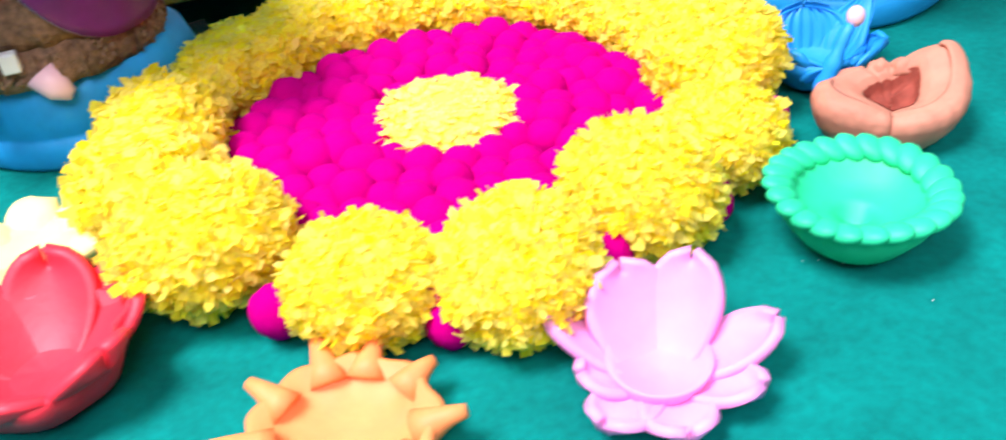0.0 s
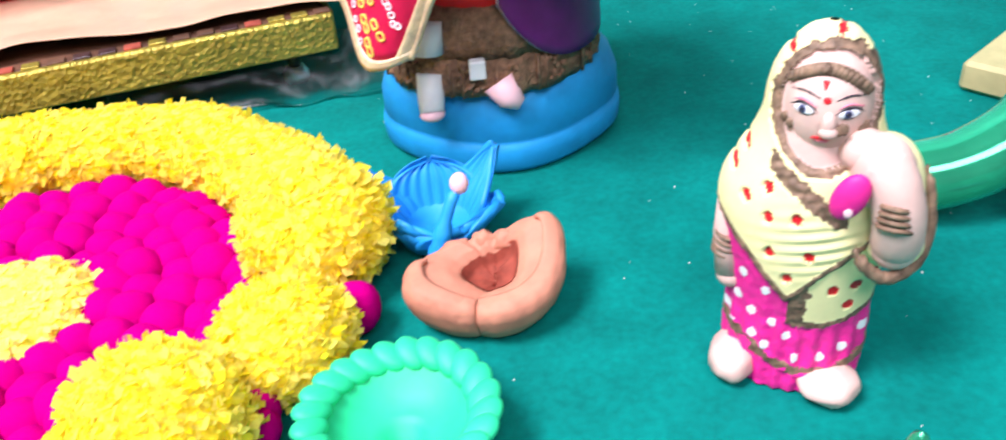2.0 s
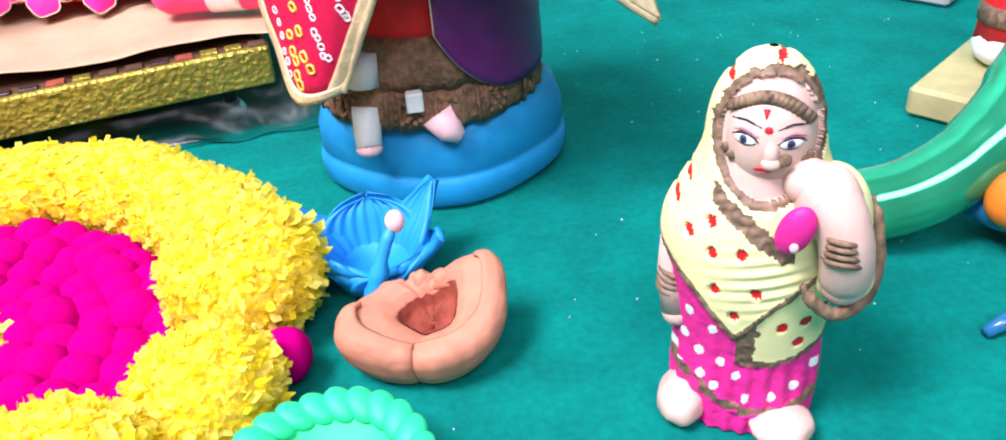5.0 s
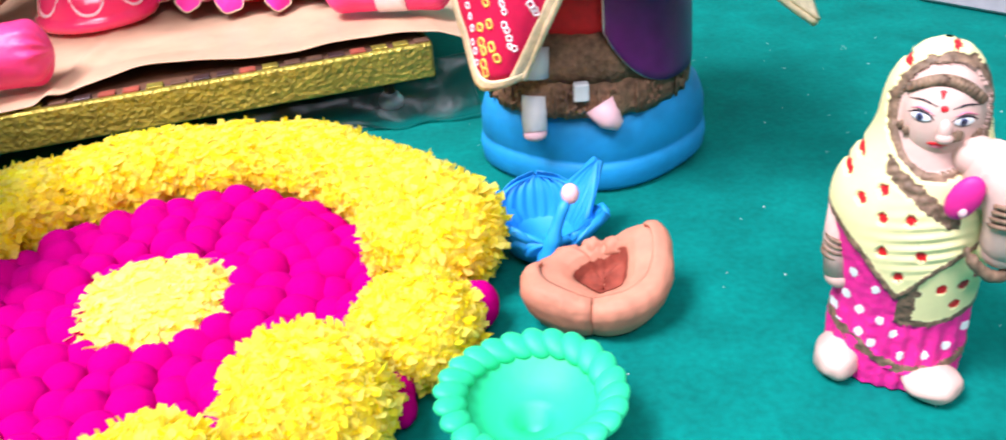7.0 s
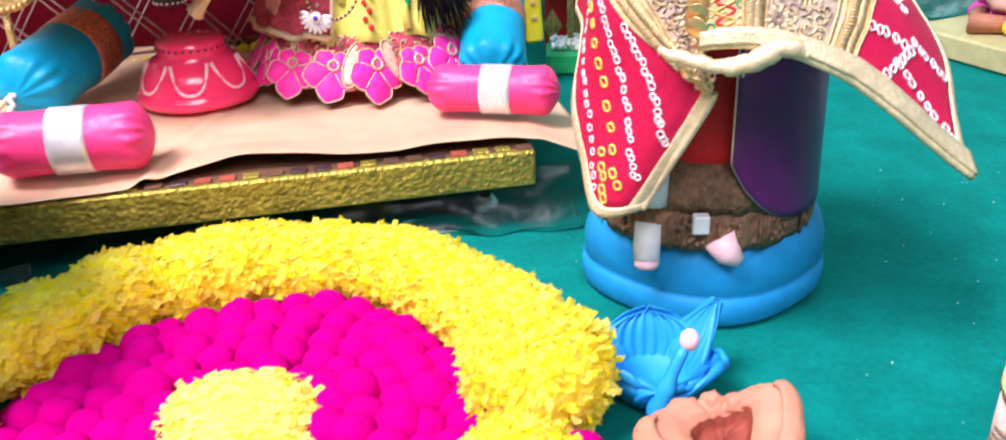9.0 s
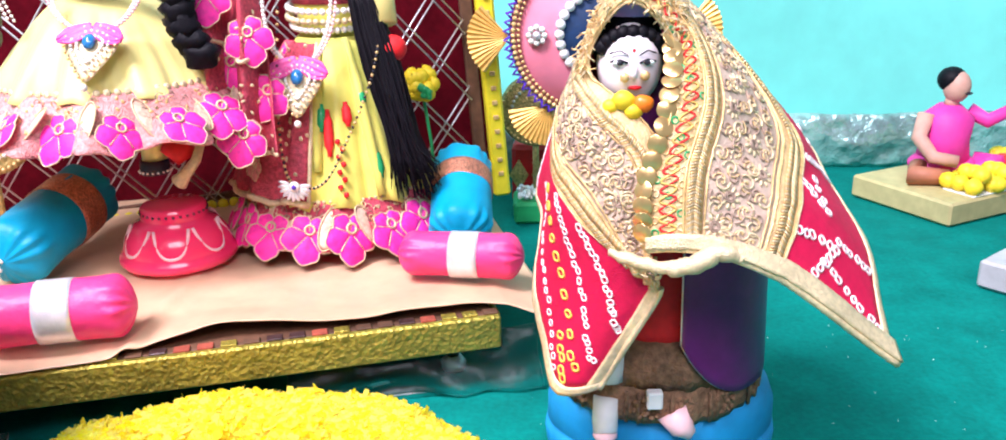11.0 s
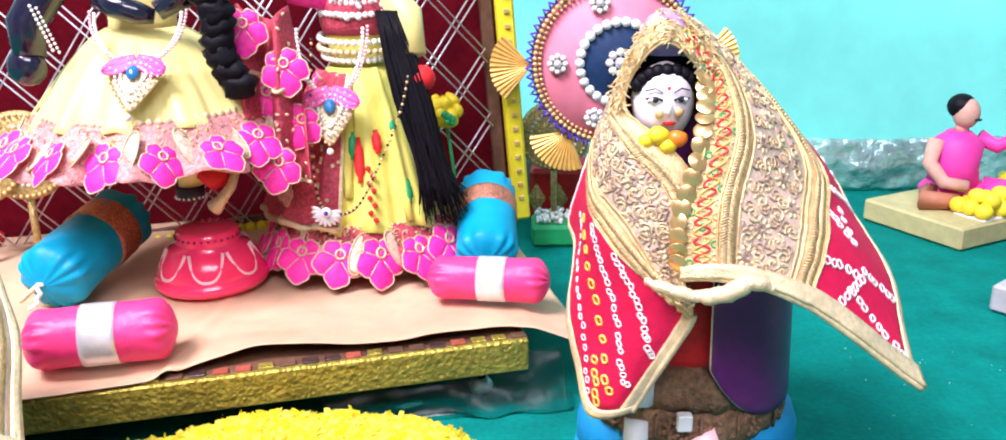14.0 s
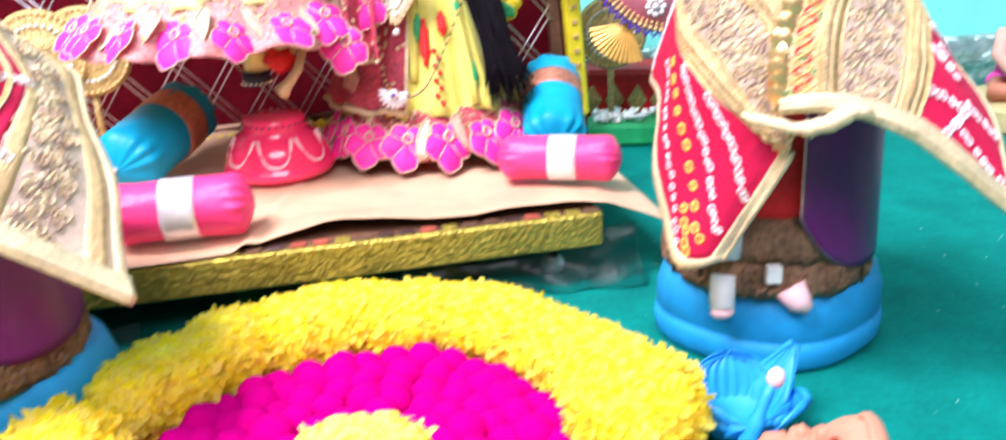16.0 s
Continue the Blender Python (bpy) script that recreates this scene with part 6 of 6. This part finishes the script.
def necklace(label, m, w, h, bead_r, beads_n, pend, slope, strand=PEARL):
    """A bead string over the front of a body with a leaf-and-gem pendant."""
    ob = thing("pendant_necklace", None, label, "necklace", m, group="necklaces")
    b = Build()
    for s in (-1, 1):
        for k in range(beads_n):
            t = k / (beads_n - 1)
            p = V(s * w * (math.cos(t * math.pi / 2) ** 0.75), -0.004 - 0.016 * math.sin(t * 1.6), -h * (0.55 * t + 0.45 * math.sin(t * math.pi / 2)))
            b.ball(p, bead_r, strand, 8, 6)
            b.ball(p + V(s * bead_r * 2.2, 0.001, bead_r), bead_r * 0.8, PINK_PALE, 7, 5)
    part("bead_string", b, ob, "pink and gold bead strands")
    c = V(0, -0.022, -h)
    drop = [V(0.0, 0, 0.006), V(0.013, 0, 0.001), V(0.015, 0, -0.008), V(0.008, 0, -0.021), V(0.0, 0, -0.031), V(-0.008, 0, -0.021), V(-0.015, 0, -0.008), V(-0.013, 0, 0.001)]
    b = Build()
    outline = [spline(drop, k / 48, True) for k in range(48)]
    b.grid(lambda u, v: c + outline[int(u * 48) % 48] * (1 - v) * pend + V(0, -0.002 * v * pend, -0.008 * v * pend), 48, 5, PALE_GOLD, close_u=True, thick=-0.001)
    for s in (1.0, 0.72, 0.5):
        beads(b, [c + V(p.x * s, -0.0025, -0.008 + (p.z + 0.008) * s) * pend for p in outline[::2]], 0.0011 * pend, PEARL if s < 1 else GOLD, 6, 4)
    plate = part("pendant", b, ob, "seed-pearl drop pendant", Matrix.Translation(c) @ Matrix.Rotation(radians(-slope), 4, "X") @ Matrix.Translation(-c))
    part("gem", Build().ball(c + V(0, -0.004, -0.006) * pend, (0.0042 * pend, 0.003 * pend, 0.0052 * pend), BLUE_GEM, 8, 5), plate, "faceted blue gem")
    for s in (-1, 1):
        b = Build()
        petal_sheet(b, Matrix.Translation(c + V(0, -0.003, 0.005) * pend) @ Matrix.Rotation(radians(90), 4, "X") @ Matrix.Rotation(radians(-28 if s > 0 else 208), 4, "Z"), 0.021 * pend, 0.0062 * pend, 0.001, 0.0, PINK_STONE, 0.0015, 0.8, 3)
        part("leaf", b, plate, "pink enamel leaf")
    part("drop_bead", Build().ball(c + V(0, 0, -0.035) * pend, 0.0024 * pend, PEARL, 8, 6), plate)
    return ob


necklace("pink bead necklace with leaf pendant and blue gem on the dancer", pose(-0.156, 0.872, 0.330), 0.036, 0.042, 0.0018, 20, 1.35, 42)
necklace("pink bead necklace with leaf pendant and blue gem on the consort", pose(-0.012, 0.940, 0.308), 0.030, 0.060, 0.0020, 22, 1.40, 26)
b = Build()
for z, r, rows in ((0.297, 0.0375, PEARL), (0.288, 0.0380, PALE_GOLD), (0.280, 0.0345, PEARL), (0.322, 0.034, PEARL), (0.333, 0.031, PEARL), (0.344, 0.029, PALE_GOLD)):
    beads(b, [(0.006 + r * math.cos(a), 0.988 + r * 0.86 * math.sin(a), z + 0.004 * math.sin(a)) for a in [TAU * k / 36 for k in range(36)]], 0.0032, rows, 8, 6)
thing("bead_belt", b, "strings of white pearls and gold beads round the idol", "beads")
b = Build()
pts = [V(0.058, 0.938, 0.27), V(0.050, 0.918, 0.235), V(0.028, 0.898, 0.185), V(0.008, 0.892, 0.152), V(-0.014, 0.890, 0.148), V(-0.026, 0.893, 0.165), V(-0.030, 0.905, 0.22), V(-0.028, 0.93, 0.30)]
beads(b, [spline(pts, k / 90) for k in range(91)], 0.0014, DARK_PAINT, 6, 4)
beads(b, [spline(pts, (k + 0.5) / 45) for k in range(45)], 0.0016, GOLD, 6, 4)
thing("long_bead_chain", b, "long black and gold bead chain on the consort", "bead chain")
b = Build()
for k in range(11):
    a = radians(-200 + 20 * k)
    b.add(*ellipsoid((0.006, 0.0022, 0.0014), 8, 5), SILVER, True, Matrix.Translation((-0.018, 0.888, 0.150)) @ Matrix.Rotation(radians(90), 4, "X") @ Matrix.Rotation(a, 4, "Z") @ Matrix.Translation((0.009, 0, 0)))
b.ball((-0.018, 0.887, 0.150), (0.005, 0.003, 0.005), PEARL, 12, 8)
b.ball((-0.018, 0.884, 0.150), (0.0022, 0.002, 0.0022), ROYAL, 8, 6)
thing("brooch", b, "white filigree peacock-feather brooch hung on the skirt", "brooch")

# ---------------------------------------------------------------- throne screen behind
THRONE = Matrix.Translation((0.163, 1.158, 0.076)) @ Matrix.Rotation(radians(12), 4, "Z") @ Matrix.Rotation(radians(-4), 4, "Y")
throne = thing("throne_screen", None, "silver lattice screen in a beaded yellow frame", "screen", THRONE)
part("backing", Build().box((-0.66, 0.040, 0.0), (0.0, 0.048, 0.42), MAROON, 0.002), throne, "dark maroon velvet backing")
part("bottom_rail", Build().box((-0.66, -0.008, 0.0), (-0.012, 0.006, 0.014), YELLOW_FRAME, 0.003), throne, "yellow rail")
post = part("post", Build().box((-0.010, -0.010, -0.02), (0.010, 0.008, 0.42), YELLOW_FRAME, 0.003), throne, "yellow upright")
b = Build()
for k in range(24):
    b.box((-0.003, -0.0125, 0.006 + 0.017 * k), (0.003, -0.0098, 0.011 + 0.017 * k), GOLD, 0.0006)
part("stud_row", b, post, "row of small raised gold studs")
b = Build()
beads(b, [(-0.655 + 0.0125 * k, -0.009, 0.020) for k in range(52)], 0.0062, YELLOW_FRAME, 10, 7)
part("beaded_edge", b, throne, "row of yellow beads")
part("inner_rail", Build().box((-0.66, 0.008, 0.020), (-0.012, 0.014, 0.028), BOARD_WOOD, 0.001), throne, "brown inner rail")
part("inner_post", Build().box((-0.026, 0.008, 0.014), (-0.012, 0.018, 0.42), BOARD_WOOD, 0.001), throne, "brown inner upright")
W, Hh, STEP = 0.645, 0.41, 0.060
for way in (1, -1):
    k = -12
    while k < 28:
        x0 = k * STEP
        for off in (0.0, 0.0095):
            xs = lambda t: -W + x0 + off + (t if way > 0 else Hh - t) * 0.80
            lo = [t for t in [j * 0.005 for j in range(int(Hh / 0.005) + 1)] if -W <= xs(t) <= -0.024]
            if len(lo) > 4:
                part("wire", Build().tube([(xs(lo[0]), 0.004 * way, lo[0] + 0.014), (xs(lo[-1]), 0.004 * way, lo[-1] + 0.014)], 0.0010, LATTICE, 6), throne)
        k += 1


def fan(b, m, r, a0, a1, n=14):
    for k in range(n):
        t0, t1 = radians(a0 + (a1 - a0) * k / n), radians(a0 + (a1 - a0) * (k + 1) / n)
        tm = (t0 + t1) / 2
        b.add([(0, 0, 0.001), (r * math.cos(t0), r * math.sin(t0), 0.0), (r * 1.02 * math.cos(tm), r * 1.02 * math.sin(tm), r * 0.06), (r * math.cos(t1), r * math.sin(t1), 0.0), (0, 0, -0.002)],
              [(0, 1, 2), (0, 2, 3), (4, 2, 1), (4, 3, 2)], GOLD_FAN, False, m)


MAND = Matrix.Translation((0.270, 1.118, 0.249)) @ Matrix.Rotation(radians(92), 4, "X")
mandala = thing("mandala_fan", None, "round pink felt mandala with braid, gems and pleated fans", "wall decoration", MAND)
R = 0.0935
part("disc", Build().lathe([(0.0, -0.004), (R, -0.004), (R, 0.0), (0.0, 0.0005)], MANDALA_PINK, 72), mandala, "pink felt disc")
b = Build()
for k in range(64):
    a = TAU * k / 64
    b.tube([V((R - 0.003) * math.cos(a), (R - 0.003) * math.sin(a), 0.002), V((R + 0.006) * math.cos(a + 0.05), (R + 0.006) * math.sin(a + 0.05), 0.003), V((R - 0.002) * math.cos(a + 0.10), (R - 0.002) * math.sin(a + 0.10), 0.002)], 0.0018, ROYAL, 6)
part("blue_braid", b, mandala, "royal blue looped braid")
b = Build()
for k in range(90):
    a = TAU * k / 90
    b.ball(((R - 0.004) * math.cos(a), (R - 0.004) * math.sin(a), 0.004), 0.0030, GOLD, 8, 5)
    b.ball(((R - 0.0095) * math.cos(a), (R - 0.0095) * math.sin(a), 0.003), 0.0022, GOLD, 8, 5)
part("gold_braid", b, mandala, "gold bead braid")
part("blue_centre", Build().lathe([(0.0, 0.001), (0.042, 0.001), (0.041, 0.003), (0.0, 0.0035)], DEEP_BLUE, 48, m=Matrix.Translation((0.006, 0, 0))), mandala, "deep blue centre")
b = Build()
beads(b, [(0.006 + 0.045 * math.cos(TAU * k / 26), 0.045 * math.sin(TAU * k / 26), 0.003) for k in range(26)], 0.0058, WHITE, 10, 7)
part("white_scallop", b, mandala, "white scalloped edge")
for x, y, r in ((0.006, 0, 0.018), (-0.064, 0.0, 0.013), (-0.018, 0.066, 0.013), (-0.022, -0.062, 0.013), (0.07, 0.03, 0.013), (0.05, -0.055, 0.013)):
    b = Build()
    for k in range(8):
        b.ball((x + r * 0.66 * math.cos(TAU * k / 8), y + r * 0.66 * math.sin(TAU * k / 8), 0.004), r * 0.28, PEARL, 8, 6)
    b.ball((x, y, 0.005), r * 0.40, SILVER, 8, 5)
    part("rhinestone_flower", b, mandala, "white rhinestone flower")
for a in (182, 238, 130, 60, 0, 300):
    b = Build()
    fan(b, Matrix.Translation(((R + 0.000) * math.cos(radians(a)), (R + 0.000) * math.sin(radians(a)), -0.003)), 0.046, a - 52, a + 52)
    part("pleated_fan", b, mandala, "pleated gold paper fan")
part("stick", Build().tube([(0.0, 0.0, -0.008), (0.0, -0.248, -0.012)], 0.004, BOARD_WOOD, 8), mandala, "thin wooden stick")


def medallion(m):
    ob = thing("gold_medallion", None, "round gold lace medallion with beaded rings", "ornament", m, group="gold medallions")
    part("plate", Build().lathe([(0.0, -0.003), (0.044, -0.003), (0.046, 0.0), (0.040, 0.003), (0.026, 0.002), (0.016, 0.006), (0.0, 0.008)], GOLD_LACE, 48), ob)
    for r, n in ((0.042, 44), (0.030, 30), (0.019, 20)):
        b = beads(Build(), [(r * math.cos(TAU * k / n), r * math.sin(TAU * k / n), 0.003) for k in range(n)], 0.0024, PEARL if r == 0.03 else GOLD, 7, 5)
        part("bead_ring", b, ob, "ring of small beads")
    part("stem", Build().tube([(0, -0.03, -0.004), (0, -0.105, -0.006)], 0.004, GOLD_LACE, 8), ob)
    return ob


med = medallion(pose(0.210, 1.245, 0.140 - 0.001, 88, 0, 0))
copy_thing(med, pose(-0.385, 0.985, 0.1815, 86, 0, 15))
copy_thing(med, pose(-0.345, 1.000, 0.1815, 86, 0, 10))


def quilted_box(m):
    ob = thing("quilted_box", None, "red cloth box with gold diamond patches", "box", m, group="quilted boxes")
    part("body", Build().box((-0.055, -0.04, 0.0), (0.055, 0.04, 0.082), RED, 0.006), ob)
    for k in range(4):
        x = -0.045 + 0.030 * k
        b = Build()
        b.add([(x - 0.013, -0.0415, 0.042), (x, -0.0415, 0.020), (x + 0.013, -0.0415, 0.042), (x, -0.0415, 0.064), (x, -0.0445, 0.042)], [(0, 1, 4), (1, 2, 4), (2, 3, 4), (3, 0, 4), (3, 2, 1, 0)], GOLD_LACE, False)
        part("diamond_patch", b, ob, "gold diamond patch")
    return ob


qb = quilted_box(pose(0.238, 1.325, 0, 0, 0, -6))
copy_thing(qb, pose(-0.46, 1.02, 0, 0, 0, 20))
tray = thing("bead_tray", Build().box((-0.055, -0.03, 0.0), (0.055, 0.03, 0.028), GREEN_BEAD, 0.004), "dark green tray heaped with clear beads", "tray", pose(0.235, 1.235, 0))
b = Build()
for k in range(110):
    b.ball((0.235 + rnd.uniform(-0.048, 0.048), 1.235 + rnd.uniform(-0.026, 0.026), 0.030 + rnd.uniform(0, 0.008)), rnd.uniform(0.0025, 0.0045), PEARL if k % 3 else SILVER, 7, 5)
thing("clear_beads", b, "clear glass beads heaped on the green tray", "beads", kind="stuff")

# yellow flower leaning at the lattice
b = Build()
for k in range(34):
    d = V(rnd.uniform(-1, 1), rnd.uniform(-1, 0.2), rnd.uniform(-1, 1)).normalized()
    b.ball(V(0.078, 1.120, 0.198) + d * 0.014, (0.008, 0.008, 0.008), FRUIT_YELLOW, 8, 6, wob=0.3)
for k in range(8):
    b.ball((0.083 + rnd.uniform(-0.006, 0.006), 1.098, 0.192 + rnd.uniform(-0.006, 0.006)), 0.004, GREEN_BEAD, 7, 5, wob=0.4)
b.tube([(0.078, 1.125, 0.19), (0.085, 1.13, 0.13), (0.088, 1.132, 0.082)], 0.002, GREEN_BEAD, 6)
thing("artificial_flower", b, "yellow artificial marigold with green heart on a stem", "flower")

# ---------------------------------------------------------------- figures along the side


def slab(name, label, m, w, d, h, material):
    return thing(name, Build().box((0, 0, 0), (w, d, h), material, 0.003), label, "stand", m, group="figure stands")


slab("wooden_stand", "pale yellow wooden board under a seated figure and food", pose(0.712, 1.160, 0, 0, 0, 26) @ Matrix.Translation((-0.0, 0, 0)), 0.20, 0.155, 0.030, TAN_SLAB)
slab("stone_stand", "grey slab under a pink figure", pose(0.742, 0.866, 0, 0, 0, 38), 0.17, 0.145, 0.030, GREY_SLAB)
slab("wooden_stand", "tan wooden block under a figure with a white base", pose(0.632, 0.640, 0, 0, 0, 38), 0.13, 0.055, 0.022, TAN_SLAB)


def seated_man(m):
    b = Build()
    b.tube([(0.0, 0.0, 0.018), (0.0, 0.0, 0.050), (0.002, 0.002, 0.080), (0.002, 0.002, 0.096)], [0.034, 0.030, 0.033, 0.014], HOT_SHIRT, 20)
    b.ball((0, 0, 0.016), (0.045, 0.036, 0.018), HOT_SHIRT, 20, 12)
    b.tube([(-0.040, -0.010, 0.014), (-0.064, -0.030, 0.012), (-0.020, -0.044, 0.010)], [0.014, 0.013, 0.010], BROWN_SKIN, 12)
    b.tube([(0.040, -0.010, 0.016), (0.060, -0.030, 0.016), (0.020, -0.044, 0.012)], [0.016, 0.016, 0.012], HOT_SHIRT, 12)
    b.tube([(-0.032, 0, 0.084), (-0.044, -0.008, 0.056), (-0.036, -0.030, 0.034), (-0.010, -0.044, 0.030)], [0.011, 0.010, 0.009, 0.008], TAN_SKIN, 12)
    b.tube([(0.030, 0, 0.086), (0.050, -0.014, 0.074), (0.066, -0.030, 0.090)], [0.011, 0.010, 0.008], HOT_SHIRT, 12)
    b.ball((0.070, -0.034, 0.098), (0.012, 0.005, 0.014), BROWN_SKIN, 12, 8)
    b.tube([(0.002, 0, 0.094), (0.003, -0.002, 0.106)], 0.009, TAN_SKIN, 12)
    b.ball((0.004, -0.004, 0.120), (0.0165, 0.018, 0.021), TAN_SKIN, 20, 14)
    b.ball((0.001, 0.003, 0.128), (0.0180, 0.0185, 0.017), BLACK_HAIR, 18, 12)
    b.ball((0.010, -0.021, 0.1135), (0.006, 0.002, 0.002), DARK_PAINT, 8, 5)
    return thing("figurine", b, "seated moustached man figurine in magenta clothes", "figurine", m)


seated_man(pose(0.756, 1.285, 0.0315, 0, 0, 10))
heap = [(0.765, 1.215, 5, FRUIT_YELLOW), (0.800, 1.225, 4, FRUIT_YELLOW), (0.835, 1.262, 4, FRUIT_RED), (0.850, 1.300, 3, FRUIT_YELLOW)]
for x, y, n, c in heap:
    b = Build()
    for k in range(n * 2):
        a = k * 2.4
        b.ball((0.012 * math.sqrt(k) * 0.8 * math.cos(a), 0.012 * math.sqrt(k) * 0.8 * math.sin(a), 0.011 + (0.012 if k < 3 else 0)), (0.0115, 0.0115, 0.0105), c, 12, 8, wob=0.12)
    thing("fruit_heap", b, "heap of yellow toy fruit on the board" if c is FRUIT_YELLOW else "heap of red toy fruit on the board", "toy food", pose(x, y, 0.0305), group="toy food")
thing("paper_plate", Build().box((0, 0, 0), (0.085, 0.045, 0.0016), WHITE_PAINT, 0.0006), "white card under the yellow toy fruit", "card", pose(0.750, 1.182, 0.0302, 0, 0, 26))


def standing_toy(m, dress, base, label):
    b = Build()
    b.ball((0, 0, 0.014), (0.030, 0.026, 0.016), base, 20, 12)
    b.lathe([(0.0, 0.016), (0.026, 0.018), (0.024, 0.045), (0.018, 0.075), (0.021, 0.095), (0.010, 0.105), (0.0, 0.107)], dress, 36, wave=lambda a, r, z: 1 + 0.04 * math.sin(9 * a) * max(0, 1 - z / 0.06))
    b.lathe([(0.022, 0.030), (0.0268, 0.032), (0.0262, 0.044), (0.021, 0.045)], DARK_BROWN, 36)
    b.tube([(-0.019, 0, 0.092), (-0.030, -0.012, 0.070), (-0.016, -0.026, 0.062)], [0.007, 0.007, 0.006], TAN_SKIN, 10)
    b.tube([(0.019, 0, 0.092), (0.030, -0.012, 0.070), (0.016, -0.026, 0.062)], [0.007, 0.007, 0.006], TAN_SKIN, 10)
    b.ball((0, 0, 0.120), (0.0145, 0.0155, 0.0175), TAN_SKIN, 18, 12)
    b.ball((0, 0.004, 0.126), (0.0155, 0.0155, 0.0150), BLACK_HAIR, 18, 12)
    return thing("figurine", b, label, "figurine", m)


standing_toy(pose(0.780, 0.975, 0.0302, 0, 0, 20), HOT_SHIRT, WHITE_PAINT, "standing painted figurine in pink on a grey slab")
standing_toy(pose(0.683, 0.700, 0.0222, 0, 0, 25), RED, WHITE_PAINT, "standing painted figurine with white rounded base, red dress")


def lustre_bird(m):
    b = Build()
    pts = [V(-0.035, 0.035, 0.020), V(0.0, 0.015, 0.021), V(0.045, 0.004, 0.030), V(0.085, 0.008, 0.050), V(0.118, 0.022, 0.078), V(0.150, 0.040, 0.110)]
    b.tube([spline(pts, k / 30) for k in range(31)], [0.012, 0.019, 0.0205, 0.021, 0.022, 0.024, 0.022], GREEN_GLASS, 22)
    # A highlight built as a thin pale tube along the top of the neck.
    b.tube([spline(pts, k / 30) + V(-0.004, -0.006, 0.0145) for k in range(3, 31)], [0.002, 0.004, 0.005, 0.005], GREEN_HIGHLIGHT, 14)
    b.ball((0.135, 0.000, 0.024), (0.062, 0.040, 0.024), BLUE_GLOSS, 28, 16)
    b.ball((0.092, -0.024, 0.036), (0.021, 0.016, 0.018), ORANGE_GLOSS, 22, 14)
    return thing("toy_bird", b, "glossy green lustre toy bird with orange ball on blue body", "toy", m)


lustre_bird(pose(0.470, 0.535, 0.001))
b = Build()
b.tube([(0, 0, 0.0), (0.016, 0.004, 0.003), (0.034, 0.004, 0.004)], [0.003, 0.005, 0.002], BLUE_GLOSS, 8)
thing("blue_sliver", b, "small blue clay sliver on the cloth", "clay scrap", pose(0.512, 0.456, 0.0025))
b = Build()
b.lathe([(0.0, 0.0), (0.013, 0.0), (0.014, 0.006), (0.0095, 0.016), (0.0075, 0.024), (0.004, 0.031), (0.0, 0.033)], GREEN_GLASS, 28)
b.ball((-0.002, -0.0082, 0.022), (0.003, 0.002, 0.003), PINK_PALE, 10, 7)
thing("toy_parrot", b, "tiny glossy green clay parrot with pink spot", "toy", pose(0.4035, 0.363, 0) @ Matrix.Diagonal((0.72, 0.72, 0.95, 1)))

# lint on the cloth
b = Build()
for k in range(150):
    x, y, s = rnd.uniform(0.1, 0.75), rnd.uniform(0.25, 0.9), rnd.uniform(0.0002, 0.0007)
    b.ball((x, y, cloth_height(x, y) + 0.0004), (s, s * rnd.uniform(0.5, 1.5), 0.0003), LINT, 5, 3)
thing("lint", b, "tiny white lint specks on the green cloth", "lint", kind="stuff")
